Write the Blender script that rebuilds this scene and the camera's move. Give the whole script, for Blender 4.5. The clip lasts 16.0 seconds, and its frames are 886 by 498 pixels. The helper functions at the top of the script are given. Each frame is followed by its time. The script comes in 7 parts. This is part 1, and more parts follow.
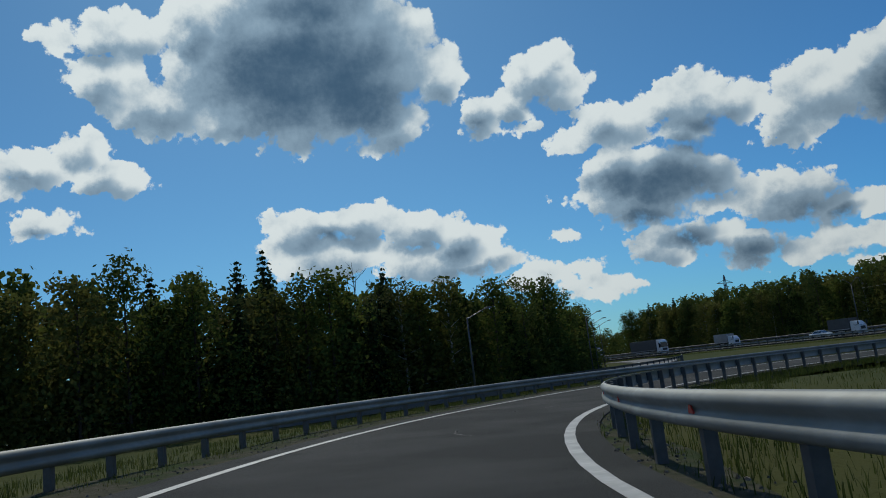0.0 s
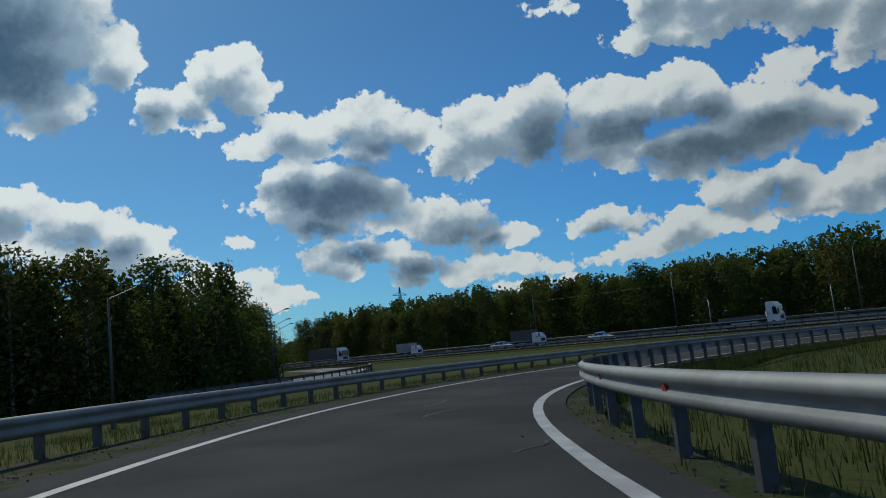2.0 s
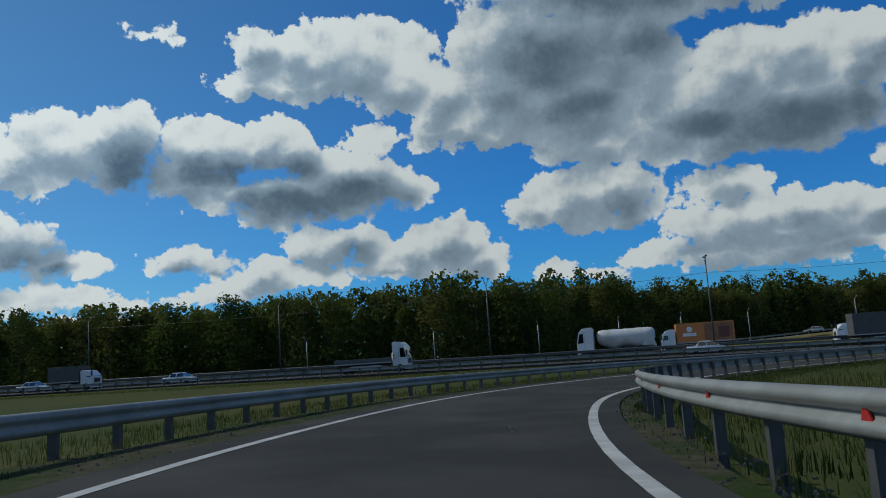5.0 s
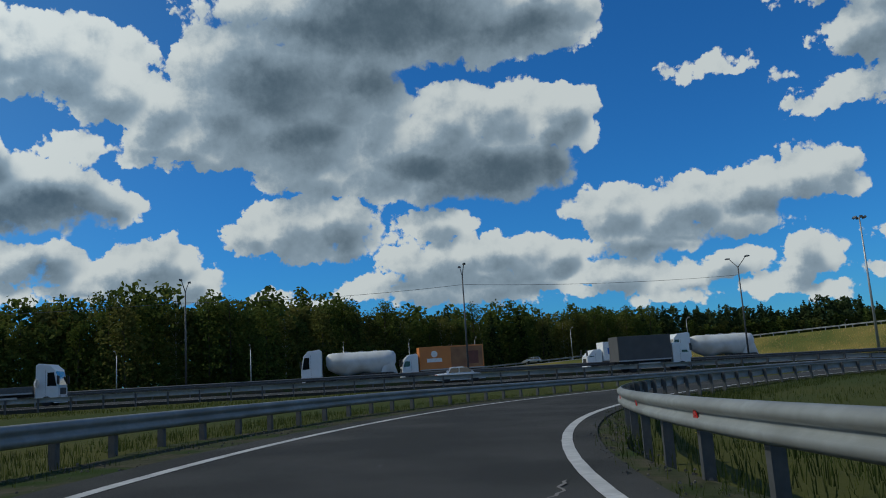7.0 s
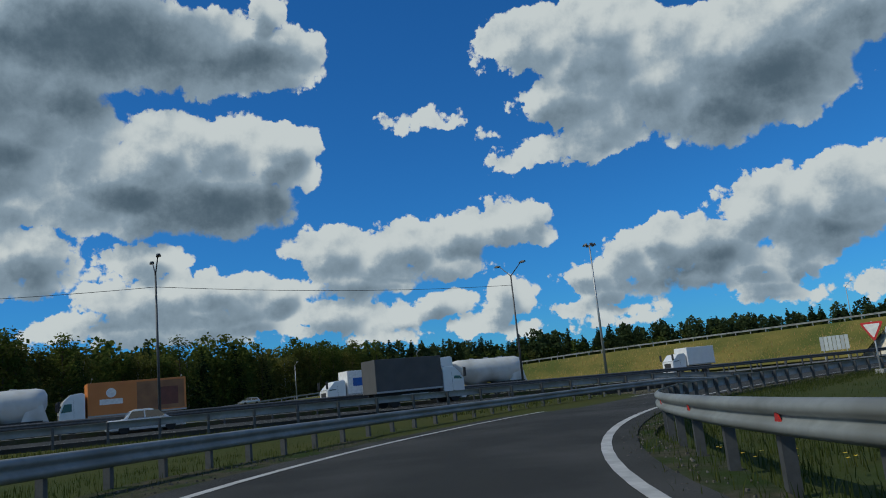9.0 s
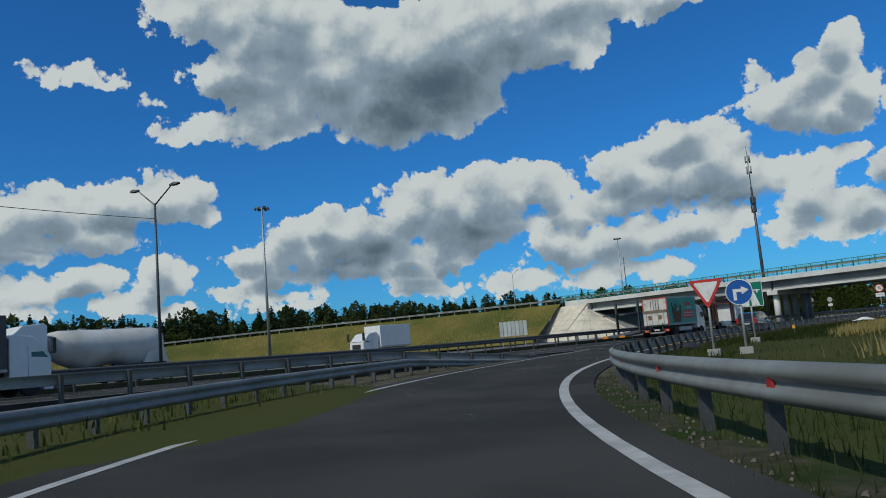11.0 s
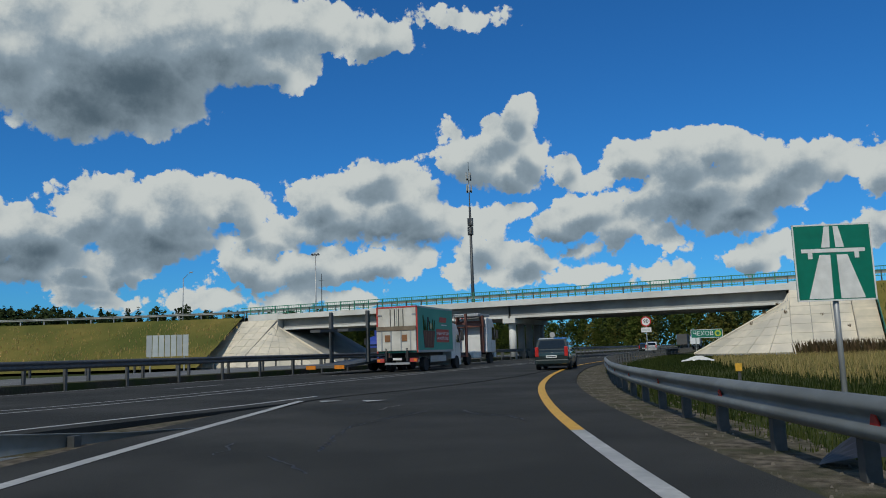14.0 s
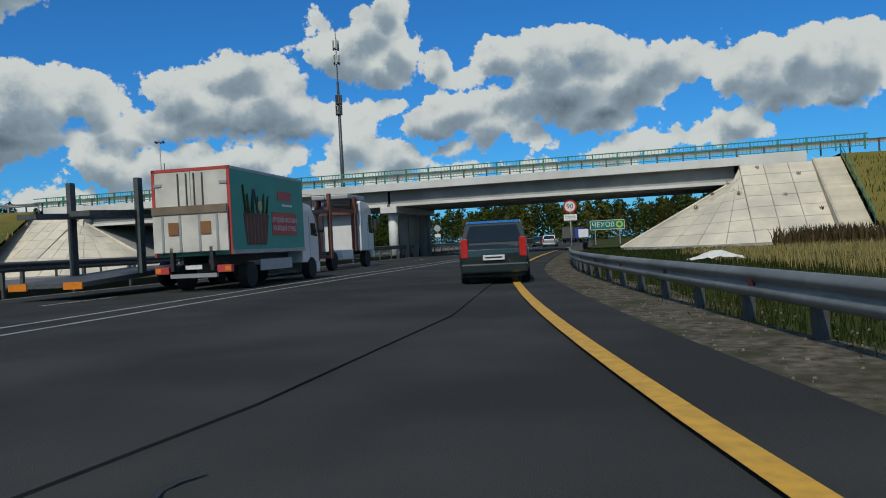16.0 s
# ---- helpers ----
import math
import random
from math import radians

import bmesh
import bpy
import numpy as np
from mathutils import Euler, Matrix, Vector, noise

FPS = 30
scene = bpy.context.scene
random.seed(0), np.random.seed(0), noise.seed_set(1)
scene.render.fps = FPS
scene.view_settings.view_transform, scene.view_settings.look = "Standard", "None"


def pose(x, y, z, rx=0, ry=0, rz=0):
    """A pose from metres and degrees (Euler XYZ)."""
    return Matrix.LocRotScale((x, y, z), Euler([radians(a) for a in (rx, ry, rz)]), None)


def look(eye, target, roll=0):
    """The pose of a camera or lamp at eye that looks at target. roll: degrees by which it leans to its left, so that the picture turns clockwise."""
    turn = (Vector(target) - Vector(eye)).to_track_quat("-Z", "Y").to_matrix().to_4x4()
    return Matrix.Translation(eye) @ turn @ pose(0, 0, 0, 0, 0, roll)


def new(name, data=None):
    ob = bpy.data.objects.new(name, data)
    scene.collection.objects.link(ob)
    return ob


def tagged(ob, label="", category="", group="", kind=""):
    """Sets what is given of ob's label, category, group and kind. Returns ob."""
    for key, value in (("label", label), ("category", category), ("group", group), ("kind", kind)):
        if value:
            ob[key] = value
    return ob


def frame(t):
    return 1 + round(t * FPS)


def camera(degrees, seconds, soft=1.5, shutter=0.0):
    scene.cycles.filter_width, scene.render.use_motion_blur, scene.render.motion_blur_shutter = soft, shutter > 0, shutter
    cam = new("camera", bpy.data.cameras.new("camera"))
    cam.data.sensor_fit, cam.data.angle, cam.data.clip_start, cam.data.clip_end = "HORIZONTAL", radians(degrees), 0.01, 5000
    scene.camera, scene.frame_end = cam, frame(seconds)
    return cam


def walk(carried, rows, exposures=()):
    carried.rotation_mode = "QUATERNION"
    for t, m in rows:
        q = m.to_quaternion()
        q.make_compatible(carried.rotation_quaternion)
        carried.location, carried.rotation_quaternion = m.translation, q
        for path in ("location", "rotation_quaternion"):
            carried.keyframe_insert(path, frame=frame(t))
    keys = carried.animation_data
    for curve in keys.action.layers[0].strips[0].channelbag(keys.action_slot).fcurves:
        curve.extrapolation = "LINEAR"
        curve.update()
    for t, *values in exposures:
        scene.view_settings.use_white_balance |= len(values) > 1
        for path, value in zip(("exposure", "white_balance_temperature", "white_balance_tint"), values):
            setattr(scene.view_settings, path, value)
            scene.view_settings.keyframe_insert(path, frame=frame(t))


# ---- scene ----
cam = camera(59.94, 16.0, soft=1.0)
PATH = [
    (0, pose(-22.982, -0.185, 2.372, 99.317, 6.587, -3.120)),
    (0.5, pose(-22.974, 4.491, 2.313, 99.999, 6.145, -9.007)),
    (1, pose(-22.636, 9.148, 2.255, 99.255, 6.471, -14.981)),
    (1.5, pose(-21.795, 13.732, 2.188, 97.555, 6.910, -21.906)),
    (2, pose(-20.474, 18.208, 2.128, 97.446, 5.672, -27.609)),
    (2.5, pose(-18.680, 22.550, 2.067, 96.773, 5.250, -32.054)),
    (3, pose(-16.434, 26.747, 2.001, 96.093, 5.406, -36.875)),
    (3.5, pose(-13.872, 30.850, 1.942, 96.320, 5.339, -42.056)),
    (4.3, pose(-8.813, 36.709, 1.831, 97.432, 4.475, -50.911)),
    (5.15, pose(-2.348, 41.893, 1.719, 98.259, 3.708, -60.170)),
    (6, pose(5.055, 45.919, 1.612, 97.294, 3.638, -70.997)),
    (6.5, pose(9.717, 47.925, 1.537, 97.298, 3.332, -75.914)),
    (7, pose(14.541, 49.688, 1.471, 99.178, 3.586, -79.743)),
    (7.5, pose(19.477, 50.942, 1.401, 101.100, 3.966, -83.569)),
    (8, pose(24.471, 51.639, 1.328, 101.972, 4.242, -88.114)),
    (8.5, pose(29.479, 51.885, 1.252, 101.622, 4.966, -93.913)),
    (9, pose(34.475, 51.645, 1.181, 100.514, 5.661, -100.451)),
    (9.5, pose(39.441, 50.867, 1.124, 99.058, 6.111, -106.985)),
    (10, pose(44.350, 49.636, 1.082, 96.759, 5.547, -114.491)),
    (10.8, pose(51.806, 46.459, 1.039, 96.955, 5.022, -123.699)),
    (11.65, pose(59.088, 41.808, 1.029, 97.163, 4.491, -132.314)),
    (12.5, pose(65.580, 36.074, 1.025, 97.375, 3.958, -141.076)),
    (13, pose(69.006, 32.291, 1.017, 98.544, 3.001, -145.564)),
    (13.5, pose(72.129, 28.235, 1.013, 97.993, 2.434, -147.596)),
    (14, pose(74.949, 24.037, 1.016, 97.679, 1.845, -148.989)),
    (14.5, pose(77.461, 19.758, 1.021, 96.026, 1.641, -150.706)),
    (15, pose(79.862, 15.531, 1.022, 94.295, 1.511, -154.398)),
    (15.5, pose(82.029, 11.291, 1.024, 92.292, 1.627, -156.441)),
    (16, pose(84.032, 7.043, 1.025, 89.684, 2.939, -158.466)),
]
# exposure and white balance follow the phone's own adjustment
walk(cam, PATH, exposures=[(0.0, -0.65, 6150, 4), (6.0, -0.5, 6150, 4), (10.2, -0.42, 6200, 4), (12.5, -0.5, 6350, 5), (16.0, -0.38, 6400, 5)])

# ---------------------------------------------------------------- light
SUN_AZ, SUN_EL = 8.0, 44.0      # degrees left of +y, degrees above the horizon
sun_dir = Vector((-math.sin(radians(SUN_AZ)) * math.cos(radians(SUN_EL)),
                  math.cos(radians(SUN_AZ)) * math.cos(radians(SUN_EL)), math.sin(radians(SUN_EL))))
sun = bpy.data.lights.new("sun", "SUN")
sun.energy, sun.angle, sun.color = 3.3, radians(0.5), (1.0, 0.91, 0.77)
sun_ob = new("sun", sun)
sun_ob.matrix_world = look((0, 0, 60), Vector((0, 0, 60)) - sun_dir)

world = bpy.data.worlds.new("World")
scene.world = world
world.use_nodes = True
wt = world.node_tree
wt.nodes.clear()


def wnode(kind, **props):
    n = wt.nodes.new(kind)
    for k, v in props.items():
        if k == "operation":
            n.operation = v
        elif k == "blend_type":
            n.blend_type = v
        elif k == "data_type":
            n.data_type = v
    return n


def wmath(op, a, b=None, c=None, clamp=False):
    n = wt.nodes.new("ShaderNodeMath")
    n.operation, n.use_clamp = op, clamp
    for i, v in enumerate((a, b, c)):
        if v is None:
            continue
        if isinstance(v, (int, float)):
            n.inputs[i].default_value = v
        else:
            wt.links.new(v, n.inputs[i])
    return n.outputs[0]


def wvec(op, a, b=None, c=None, out=0):
    n = wt.nodes.new("ShaderNodeVectorMath")
    n.operation = op
    for i, v in enumerate((a, b, c)):
        if v is None:
            continue
        if isinstance(v, (tuple, list)):
            n.inputs[i].default_value = v
        else:
            wt.links.new(v, n.inputs[i])
    return n.outputs[out]


def wramp(value, lo, hi, smooth=True):
    n = wt.nodes.new("ShaderNodeMapRange")
    n.interpolation_type = "SMOOTHSTEP" if smooth else "LINEAR"
    wt.links.new(value, n.inputs[0])
    n.inputs[1].default_value, n.inputs[2].default_value = lo, hi
    return n.outputs[0]


def wmix(fac, a, b):
    n = wt.nodes.new("ShaderNodeMix")
    n.data_type = "RGBA"
    if isinstance(fac, float):
        n.inputs[0].default_value = fac
    else:
        wt.links.new(fac, n.inputs[0])
    for sock, v in ((n.inputs[6], a), (n.inputs[7], b)):
        if isinstance(v, tuple):
            sock.default_value = v
        else:
            wt.links.new(v, sock)
    return n.outputs[2]


def wnoise(vec, scale, detail, rough, lac=2.0, kind="FBM"):
    n = wt.nodes.new("ShaderNodeTexNoise")
    n.noise_type = kind
    wt.links.new(vec, n.inputs["Vector"])
    n.inputs["Scale"].default_value, n.inputs["Detail"].default_value = scale, detail
    n.inputs["Roughness"].default_value, n.inputs["Lacunarity"].default_value = rough, lac
    return n


sky = wt.nodes.new("ShaderNodeTexSky")
sky.sky_type, sky.sun_disc = "NISHITA", False
sky.sun_elevation, sky.sun_rotation = radians(SUN_EL), radians(-SUN_AZ)
sky.air_density, sky.dust_density, sky.ozone_density = 1.0, 0.35, 1.6

# direction in degrees: x = bearing clockwise from +y, y = height above the horizon
tc = wt.nodes.new("ShaderNodeTexCoord")
sep = wt.nodes.new("ShaderNodeSeparateXYZ")
wt.links.new(wvec("NORMALIZE", tc.outputs["Generated"]), sep.inputs[0])
turn = radians(80)
# bearing counted from 80 degrees
across = wmath("ADD", wmath("MULTIPLY", sep.outputs[0], math.cos(turn)), wmath("MULTIPLY", sep.outputs[1], -math.sin(turn)))
along = wmath("ADD", wmath("MULTIPLY", sep.outputs[0], math.sin(turn)), wmath("MULTIPLY", sep.outputs[1], math.cos(turn)))
bearing = wmath("ADD", wmath("MULTIPLY", wmath("ARCTAN2", across, along), 57.2958), 80.0)
height = wmath("MULTIPLY", wmath("ARCSINE", sep.outputs[2]), 57.2958)
com = wt.nodes.new("ShaderNodeCombineXYZ")
wt.links.new(bearing, com.inputs[0])
wt.links.new(height, com.inputs[1])
place = com.outputs[0]

# two slow drifts bend the outlines of the clouds
drift = wvec("MULTIPLY", wvec("SUBTRACT", wnoise(place, 0.30, 2.0, 0.5).outputs["Color"], (0.5, 0.5, 0.5)), (2.6, 1.7, 0.0))
curl = wvec("MULTIPLY", wvec("SUBTRACT", wnoise(place, 1.1, 4.0, 0.6).outputs["Color"], (0.5, 0.5, 0.5)), (0.9, 0.65, 0.0))
bent = wvec("ADD", place, wvec("ADD", drift, curl))


def heaped(at, fine=True):
    """Rounded heaps of three sizes, in degrees of bulge."""
    total = None
    for scale, bulge in ((0.42, 0.80), (1.05, 0.46), (2.6, 0.20), (6.0, 0.08))[:4 if fine else 1]:
        n = wt.nodes.new("ShaderNodeTexVoronoi")
        n.voronoi_dimensions, n.feature = "2D", "SMOOTH_F1" if scale < 2 else "F1"
        n.inputs["Scale"].default_value = scale
        if scale < 2:
            n.inputs["Smoothness"].default_value = 0.35
        wt.links.new(at, n.inputs["Vector"])
        total = wmath("MULTIPLY_ADD", n.outputs["Distance"], -bulge, bulge * 0.46 if total is None else wmath("ADD", total, bulge * 0.46))
    return total


def cloud_group(name, puffs, grey):
    """A node group that joins one cloud to the running depth and greyness. Its ellipses are worked out one after another: the running value rides along as z."""
    g = bpy.data.node_groups.new(name, "ShaderNodeTree")
    for sock, kind, way in (("Bent", "NodeSocketVector", "INPUT"), ("Base", "NodeSocketVector", "INPUT"), ("Depth", "NodeSocketFloat", "INPUT"), ("Grey", "NodeSocketFloat", "INPUT"), ("Above", "NodeSocketFloat", "INPUT"),
                            ("Depth", "NodeSocketFloat", "OUTPUT"), ("Grey", "NodeSocketFloat", "OUTPUT"), ("Above", "NodeSocketFloat", "OUTPUT")):
        g.interface.new_socket(sock, in_out=way, socket_type=kind)
    a, z = g.nodes.new("NodeGroupInput"), g.nodes.new("NodeGroupOutput")

    def node(kind, op, *values):
        n = g.nodes.new(kind)
        if op:
            n.operation = op
        for k, v in enumerate(values):
            if isinstance(v, (int, float, tuple)):
                n.inputs[k].default_value = v
            else:
                g.links.new(v, n.inputs[k])
        return n
    for which, at, wide, soft in ((0, puffs, 1.08, 0.35), (1, grey, 1.1, 0.12)):
        running, above = a.outputs[2 + which], a.outputs[4]
        xyz = node("ShaderNodeSeparateXYZ", None, a.outputs[which])
        for i, (u, v, ru, rv, *strength) in enumerate(at):
            if i % 3 == 0:
                here = node("ShaderNodeCombineXYZ", None, xyz.outputs[0], xyz.outputs[1], running).outputs[0]
            ru, rv, k = ru * wide, rv * wide, strength[0] if strength else rv
            q = node("ShaderNodeVectorMath", "MULTIPLY_ADD", here, (1 / ru, 1 / rv, 0.0), (-u / ru, -v / rv, 0.0)).outputs[0]
            d = node("ShaderNodeVectorMath", "LENGTH", q).outputs[1]
            d = node("ShaderNodeMath", "MULTIPLY_ADD", d, -k, k * 1.5 if which else k).outputs[0]
            if not which and rv > 1.1:
                higher = node("ShaderNodeVectorMath", "LENGTH", node("ShaderNodeVectorMath", "ADD", q, (0.12, 0.72, 0.0)).outputs[0]).outputs[1]
                above = node("ShaderNodeMath", "SMOOTH_MAX", above, node("ShaderNodeMath", "SUBTRACT", 1.0, higher).outputs[0], 0.15).outputs[0]
                running = node("ShaderNodeMath", "MULTIPLY_ADD", above, 0.0, running).outputs[0]
            running = node("ShaderNodeMath", "SMOOTH_MAX", running, d, soft).outputs[0]
        g.links.new(running, z.inputs[which])
        if not which:
            g.links.new(above, z.inputs[2])
    return g


bent_base = wvec("ADD", place, wvec("MULTIPLY", wvec("ADD", drift, curl), (0.8, 1.0, 0.0)))
running = [None, None, None]


def cloud(puffs, grey):
    """Puffs (bearing, height, half width, half height) and the grey bases inside them, with how grey they are."""
    n = wt.nodes.new("ShaderNodeGroup")
    n.node_tree = cloud_group("cloud", puffs, grey)
    wt.links.new(bent, n.inputs[0])
    wt.links.new(bent_base, n.inputs[1])
    for k in (0, 1, 2):
        if running[k] is None:
            n.inputs[2 + k].default_value = (-5.0, -1.0, -1.0)[k]
        else:
            wt.links.new(running[k], n.inputs[2 + k])
        running[k] = n.outputs[k]


# tall backlit cloud beside the sun
cloud([(-5.2, 24.1, 9.9, 5.8), (5.2, 22.1, 2.2, 2.4), (1.2, 18.6, 3, 1.8), (-0.3, 17.3, 1.7, 0.8), (-17.9, 25.4, 3.3, 1.6), (-22.4, 24.9, 1.4, 0.9), (-18.8, 22.2, 2.6, 1.9), (-15.1, 20.8, 4.3, 1.9), (-9.8, 20.1, 5.4, 1.7), (-6.2, 18, 2.5, 0.8), (-1.5, 30, 7.6, 2.2), (-12.6, 26.5, 2.5, 2.2)],
      [(-4.9, 22.9, 8.6, 4.1, 1), (-0.8, 20.3, 4.8, 2.8, 0.95), (-11.8, 21.2, 3.3, 1.4, 0.5), (-15.1, 20.4, 3.2, 1, 0.4), (-3.6, 27.1, 6.6, 2.3, 0.75)])
# low puffs over the dark wood
cloud([(-24.1, 16.5, 2.6, 1.4), (-21.2, 17.9, 1.8, 1.2), (-19.1, 15.8, 2.4, 1.2), (-25.5, 15.4, 1.3, 0.8), (-23.9, 12.8, 2.4, 1), (-25.5, 12.1, 1, 0.7)],
      [(-24.8, 16, 2, 0.6, 0.6), (-19.8, 16.6, 0.9, 0.6, 0.3), (-24.2, 12.4, 1.3, 0.4, 0.6)])
# long cloud behind the dark wood
cloud([(-5.9, 12, 3.3, 1.3), (-1.7, 12, 2.5, 1.3), (2.5, 11, 3.4, 1.3), (5.8, 9.7, 2.5, 1.3), (-7.7, 10.5, 2, 1), (-3.6, 9.7, 5, 1.7), (3.9, 8.5, 4.6, 1.5), (8.6, 7.9, 2.1, 1), (11.3, 6.3, 2.5, 1), (13, 9.2, 1, 0.4), (14.5, 6.9, 1.7, 0.5), (15.4, 5.5, 3.2, 0.5), (18.5, 4.9, 0.8, 0.3), (15.6, 4.5, 2.4, 0.4)],
      [(-3.9, 11.2, 2.1, 0.8, 0.7), (2.4, 9.9, 2.5, 0.8, 0.5), (5.7, 9.1, 1.7, 0.8, 0.6), (6.4, 7.6, 2.9, 0.8, 0.6)])
# small ragged cloud
cloud([(13.4, 21, 2.6, 1.8), (15, 19.6, 2.2, 1.4), (10.7, 19.2, 2.1, 1.3), (8.6, 18.9, 1.5, 1.4), (7.9, 17.6, 1, 0.6), (11.3, 17.2, 1.8, 0.3)],
      [(8.3, 18.3, 1.2, 0.9, 0.7), (12.8, 18.8, 2.5, 0.7, 0.6), (14.4, 21, 1.1, 0.7, 0.35)])
# white cloud with a dark lower end
cloud([(18.3, 16.6, 3.5, 1.6), (23.5, 17.3, 2.8, 1.6), (26.7, 16.5, 2.3, 1.4), (14.8, 15.8, 2, 0.8), (23.4, 15.4, 2.4, 1.2), (19.4, 15.4, 2.3, 0.9)],
      [(24.2, 15.5, 2.9, 1.3, 0.75), (23.7, 13.9, 2.4, 1, 0.8)])
# dark-hearted cloud
cloud([(19.6, 11.9, 5, 2.6), (17, 13.5, 2.3, 1.2), (23.9, 11.7, 2.2, 1.6), (14.6, 11.8, 1.1, 0.5), (18.7, 9.7, 2.3, 0.7), (28.3, 9.4, 3.7, 1.7), (31.5, 8.3, 2.1, 1.3), (34.1, 8.1, 1.4, 1), (25, 9.6, 2.4, 0.8), (20.5, 7.4, 2.5, 1.4), (23.6, 7.6, 2, 1.1), (26.4, 6.2, 2.8, 1.2), (29.6, 5.7, 2.5, 1)],
      [(21.1, 11.4, 4.3, 2, 1), (18, 11.9, 2.1, 1.6, 0.9), (19, 9.7, 2.3, 0.7, 1), (29.9, 8.4, 2.7, 1.5, 0.8), (22.4, 7.7, 2.2, 0.9, 0.8), (26.4, 6, 3.1, 0.9, 0.8), (31.9, 7.7, 1.3, 0.8, 0.9)])
# thin low puffs
cloud([(21.6, 6.3, 1.2, 0.4), (33.4, 5.6, 2.5, 0.8), (36.8, 5.3, 1.5, 0.6), (35.4, 4.2, 2.5, 0.5), (31.3, 5.4, 1.7, 0.8), (12.7, 9.1, 1.1, 0.4), (14.2, 6.8, 1.9, 0.5), (14.7, 5.8, 1.8, 0.5), (18, 4.8, 1.5, 0.4), (16.1, 4.9, 2.2, 0.8)],
      [(33.8, 4.8, 2.5, 0.3, 0.4)])
# long cloud above the wood
cloud([(32.2, 15.8, 3.4, 2.4), (36.6, 16.6, 3, 2), (41.8, 16.3, 3.4, 1.9), (47.3, 16.3, 2.9, 2), (50.9, 14.3, 3.2, 2), (55.2, 13.2, 2.7, 1.8), (30.3, 14, 2.1, 1.6), (35.5, 14.7, 3, 1.8), (41.1, 13.9, 3.4, 1.6), (46.5, 12.7, 3.3, 1.6), (51, 12.1, 3.2, 1.4), (41.7, 12.2, 1.7, 0.8), (29, 12.9, 1.2, 0.6)],
      [(37.2, 14.5, 3.2, 2.1, 0.95), (42, 14.3, 3.4, 1.4, 0.9), (47.3, 12.2, 4.1, 1.4, 1), (52.7, 12.4, 3.6, 1.5, 1), (49.7, 14.9, 1.6, 1, 0.5), (54.8, 13.3, 1.6, 0.9, 0.6)])
# pale upper wisps
cloud([(46.6, 20.6, 3.6, 1.2), (49.6, 21.1, 2.5, 1.5), (45.2, 20, 1.7, 0.6), (38.2, 23.7, 1.7, 0.6), (53.8, 16.8, 2, 0.8), (52.3, 16.3, 1.2, 0.6), (60, 17.2, 3.3, 1.1), (63.9, 16.5, 3.4, 1.3)],
      [(63.6, 17.1, 2.1, 0.5, 0.3)])
# low white clouds over the wood
cloud([(50.6, 8.8, 3.2, 1.4), (53.4, 8.9, 2, 1.4), (58, 8.2, 2.6, 1.8), (60.3, 9, 1.8, 1.5), (62.6, 7.1, 1.7, 1.2), (61.2, 6.9, 2.1, 1.1), (54.8, 7.1, 3.1, 0.7), (39.6, 8.2, 2.1, 1), (41.7, 8, 1.7, 0.6), (45.9, 7.1, 2.3, 1), (49.2, 7, 2, 0.8), (44.5, 6, 2.5, 0.9), (41.5, 5.7, 1.9, 0.7)],
      [(52.2, 8.4, 2.4, 0.9, 0.7), (59.9, 8.7, 1.3, 1, 0.4), (57.2, 7.5, 1.9, 0.7, 0.5), (40, 7.6, 1.7, 0.6, 0.7), (46.6, 6.6, 1.6, 0.5, 0.3)])
# cloud with two grey bases
cloud([(43.1, 15.8, 2.4, 2), (47, 16.4, 3.2, 1.7), (49.9, 15.2, 2.3, 1.5), (42.8, 13.7, 2, 1.1), (53, 13.3, 3.1, 2), (56.5, 12.9, 1.8, 1.4), (49.2, 12.4, 4.1, 1.7), (46.3, 11.6, 2.8, 1.3), (54, 16.5, 1.9, 1)],
      [(43.8, 14.5, 2.7, 1.4, 0.9), (48.8, 14.8, 2, 1.3, 0.8), (49.9, 11.9, 4.8, 1.2, 1), (54.5, 12.3, 2.8, 1.5, 0.8), (48.1, 16.2, 1.8, 0.8, 0.35)])
# low puffs over the broadleaf wood
cloud([(53.2, 8.7, 2.3, 1.4), (49.5, 9.1, 1.8, 1), (60, 8.7, 2.7, 1.6), (62, 7.6, 2.1, 1.2), (57.2, 8, 2.4, 0.9), (54.8, 7.1, 3.1, 0.7), (46.9, 6.8, 2.6, 1.1), (42.4, 7.6, 1.5, 0.7), (43.8, 6.3, 2, 0.7), (50.2, 6.6, 1.8, 0.6)],
      [(52.8, 8.1, 1.9, 0.7, 0.6), (61.2, 7.9, 1.4, 0.8, 0.4), (42.5, 7.3, 1.3, 0.3, 0.5), (55.5, 6.8, 3.5, 0.3, 0.4)])
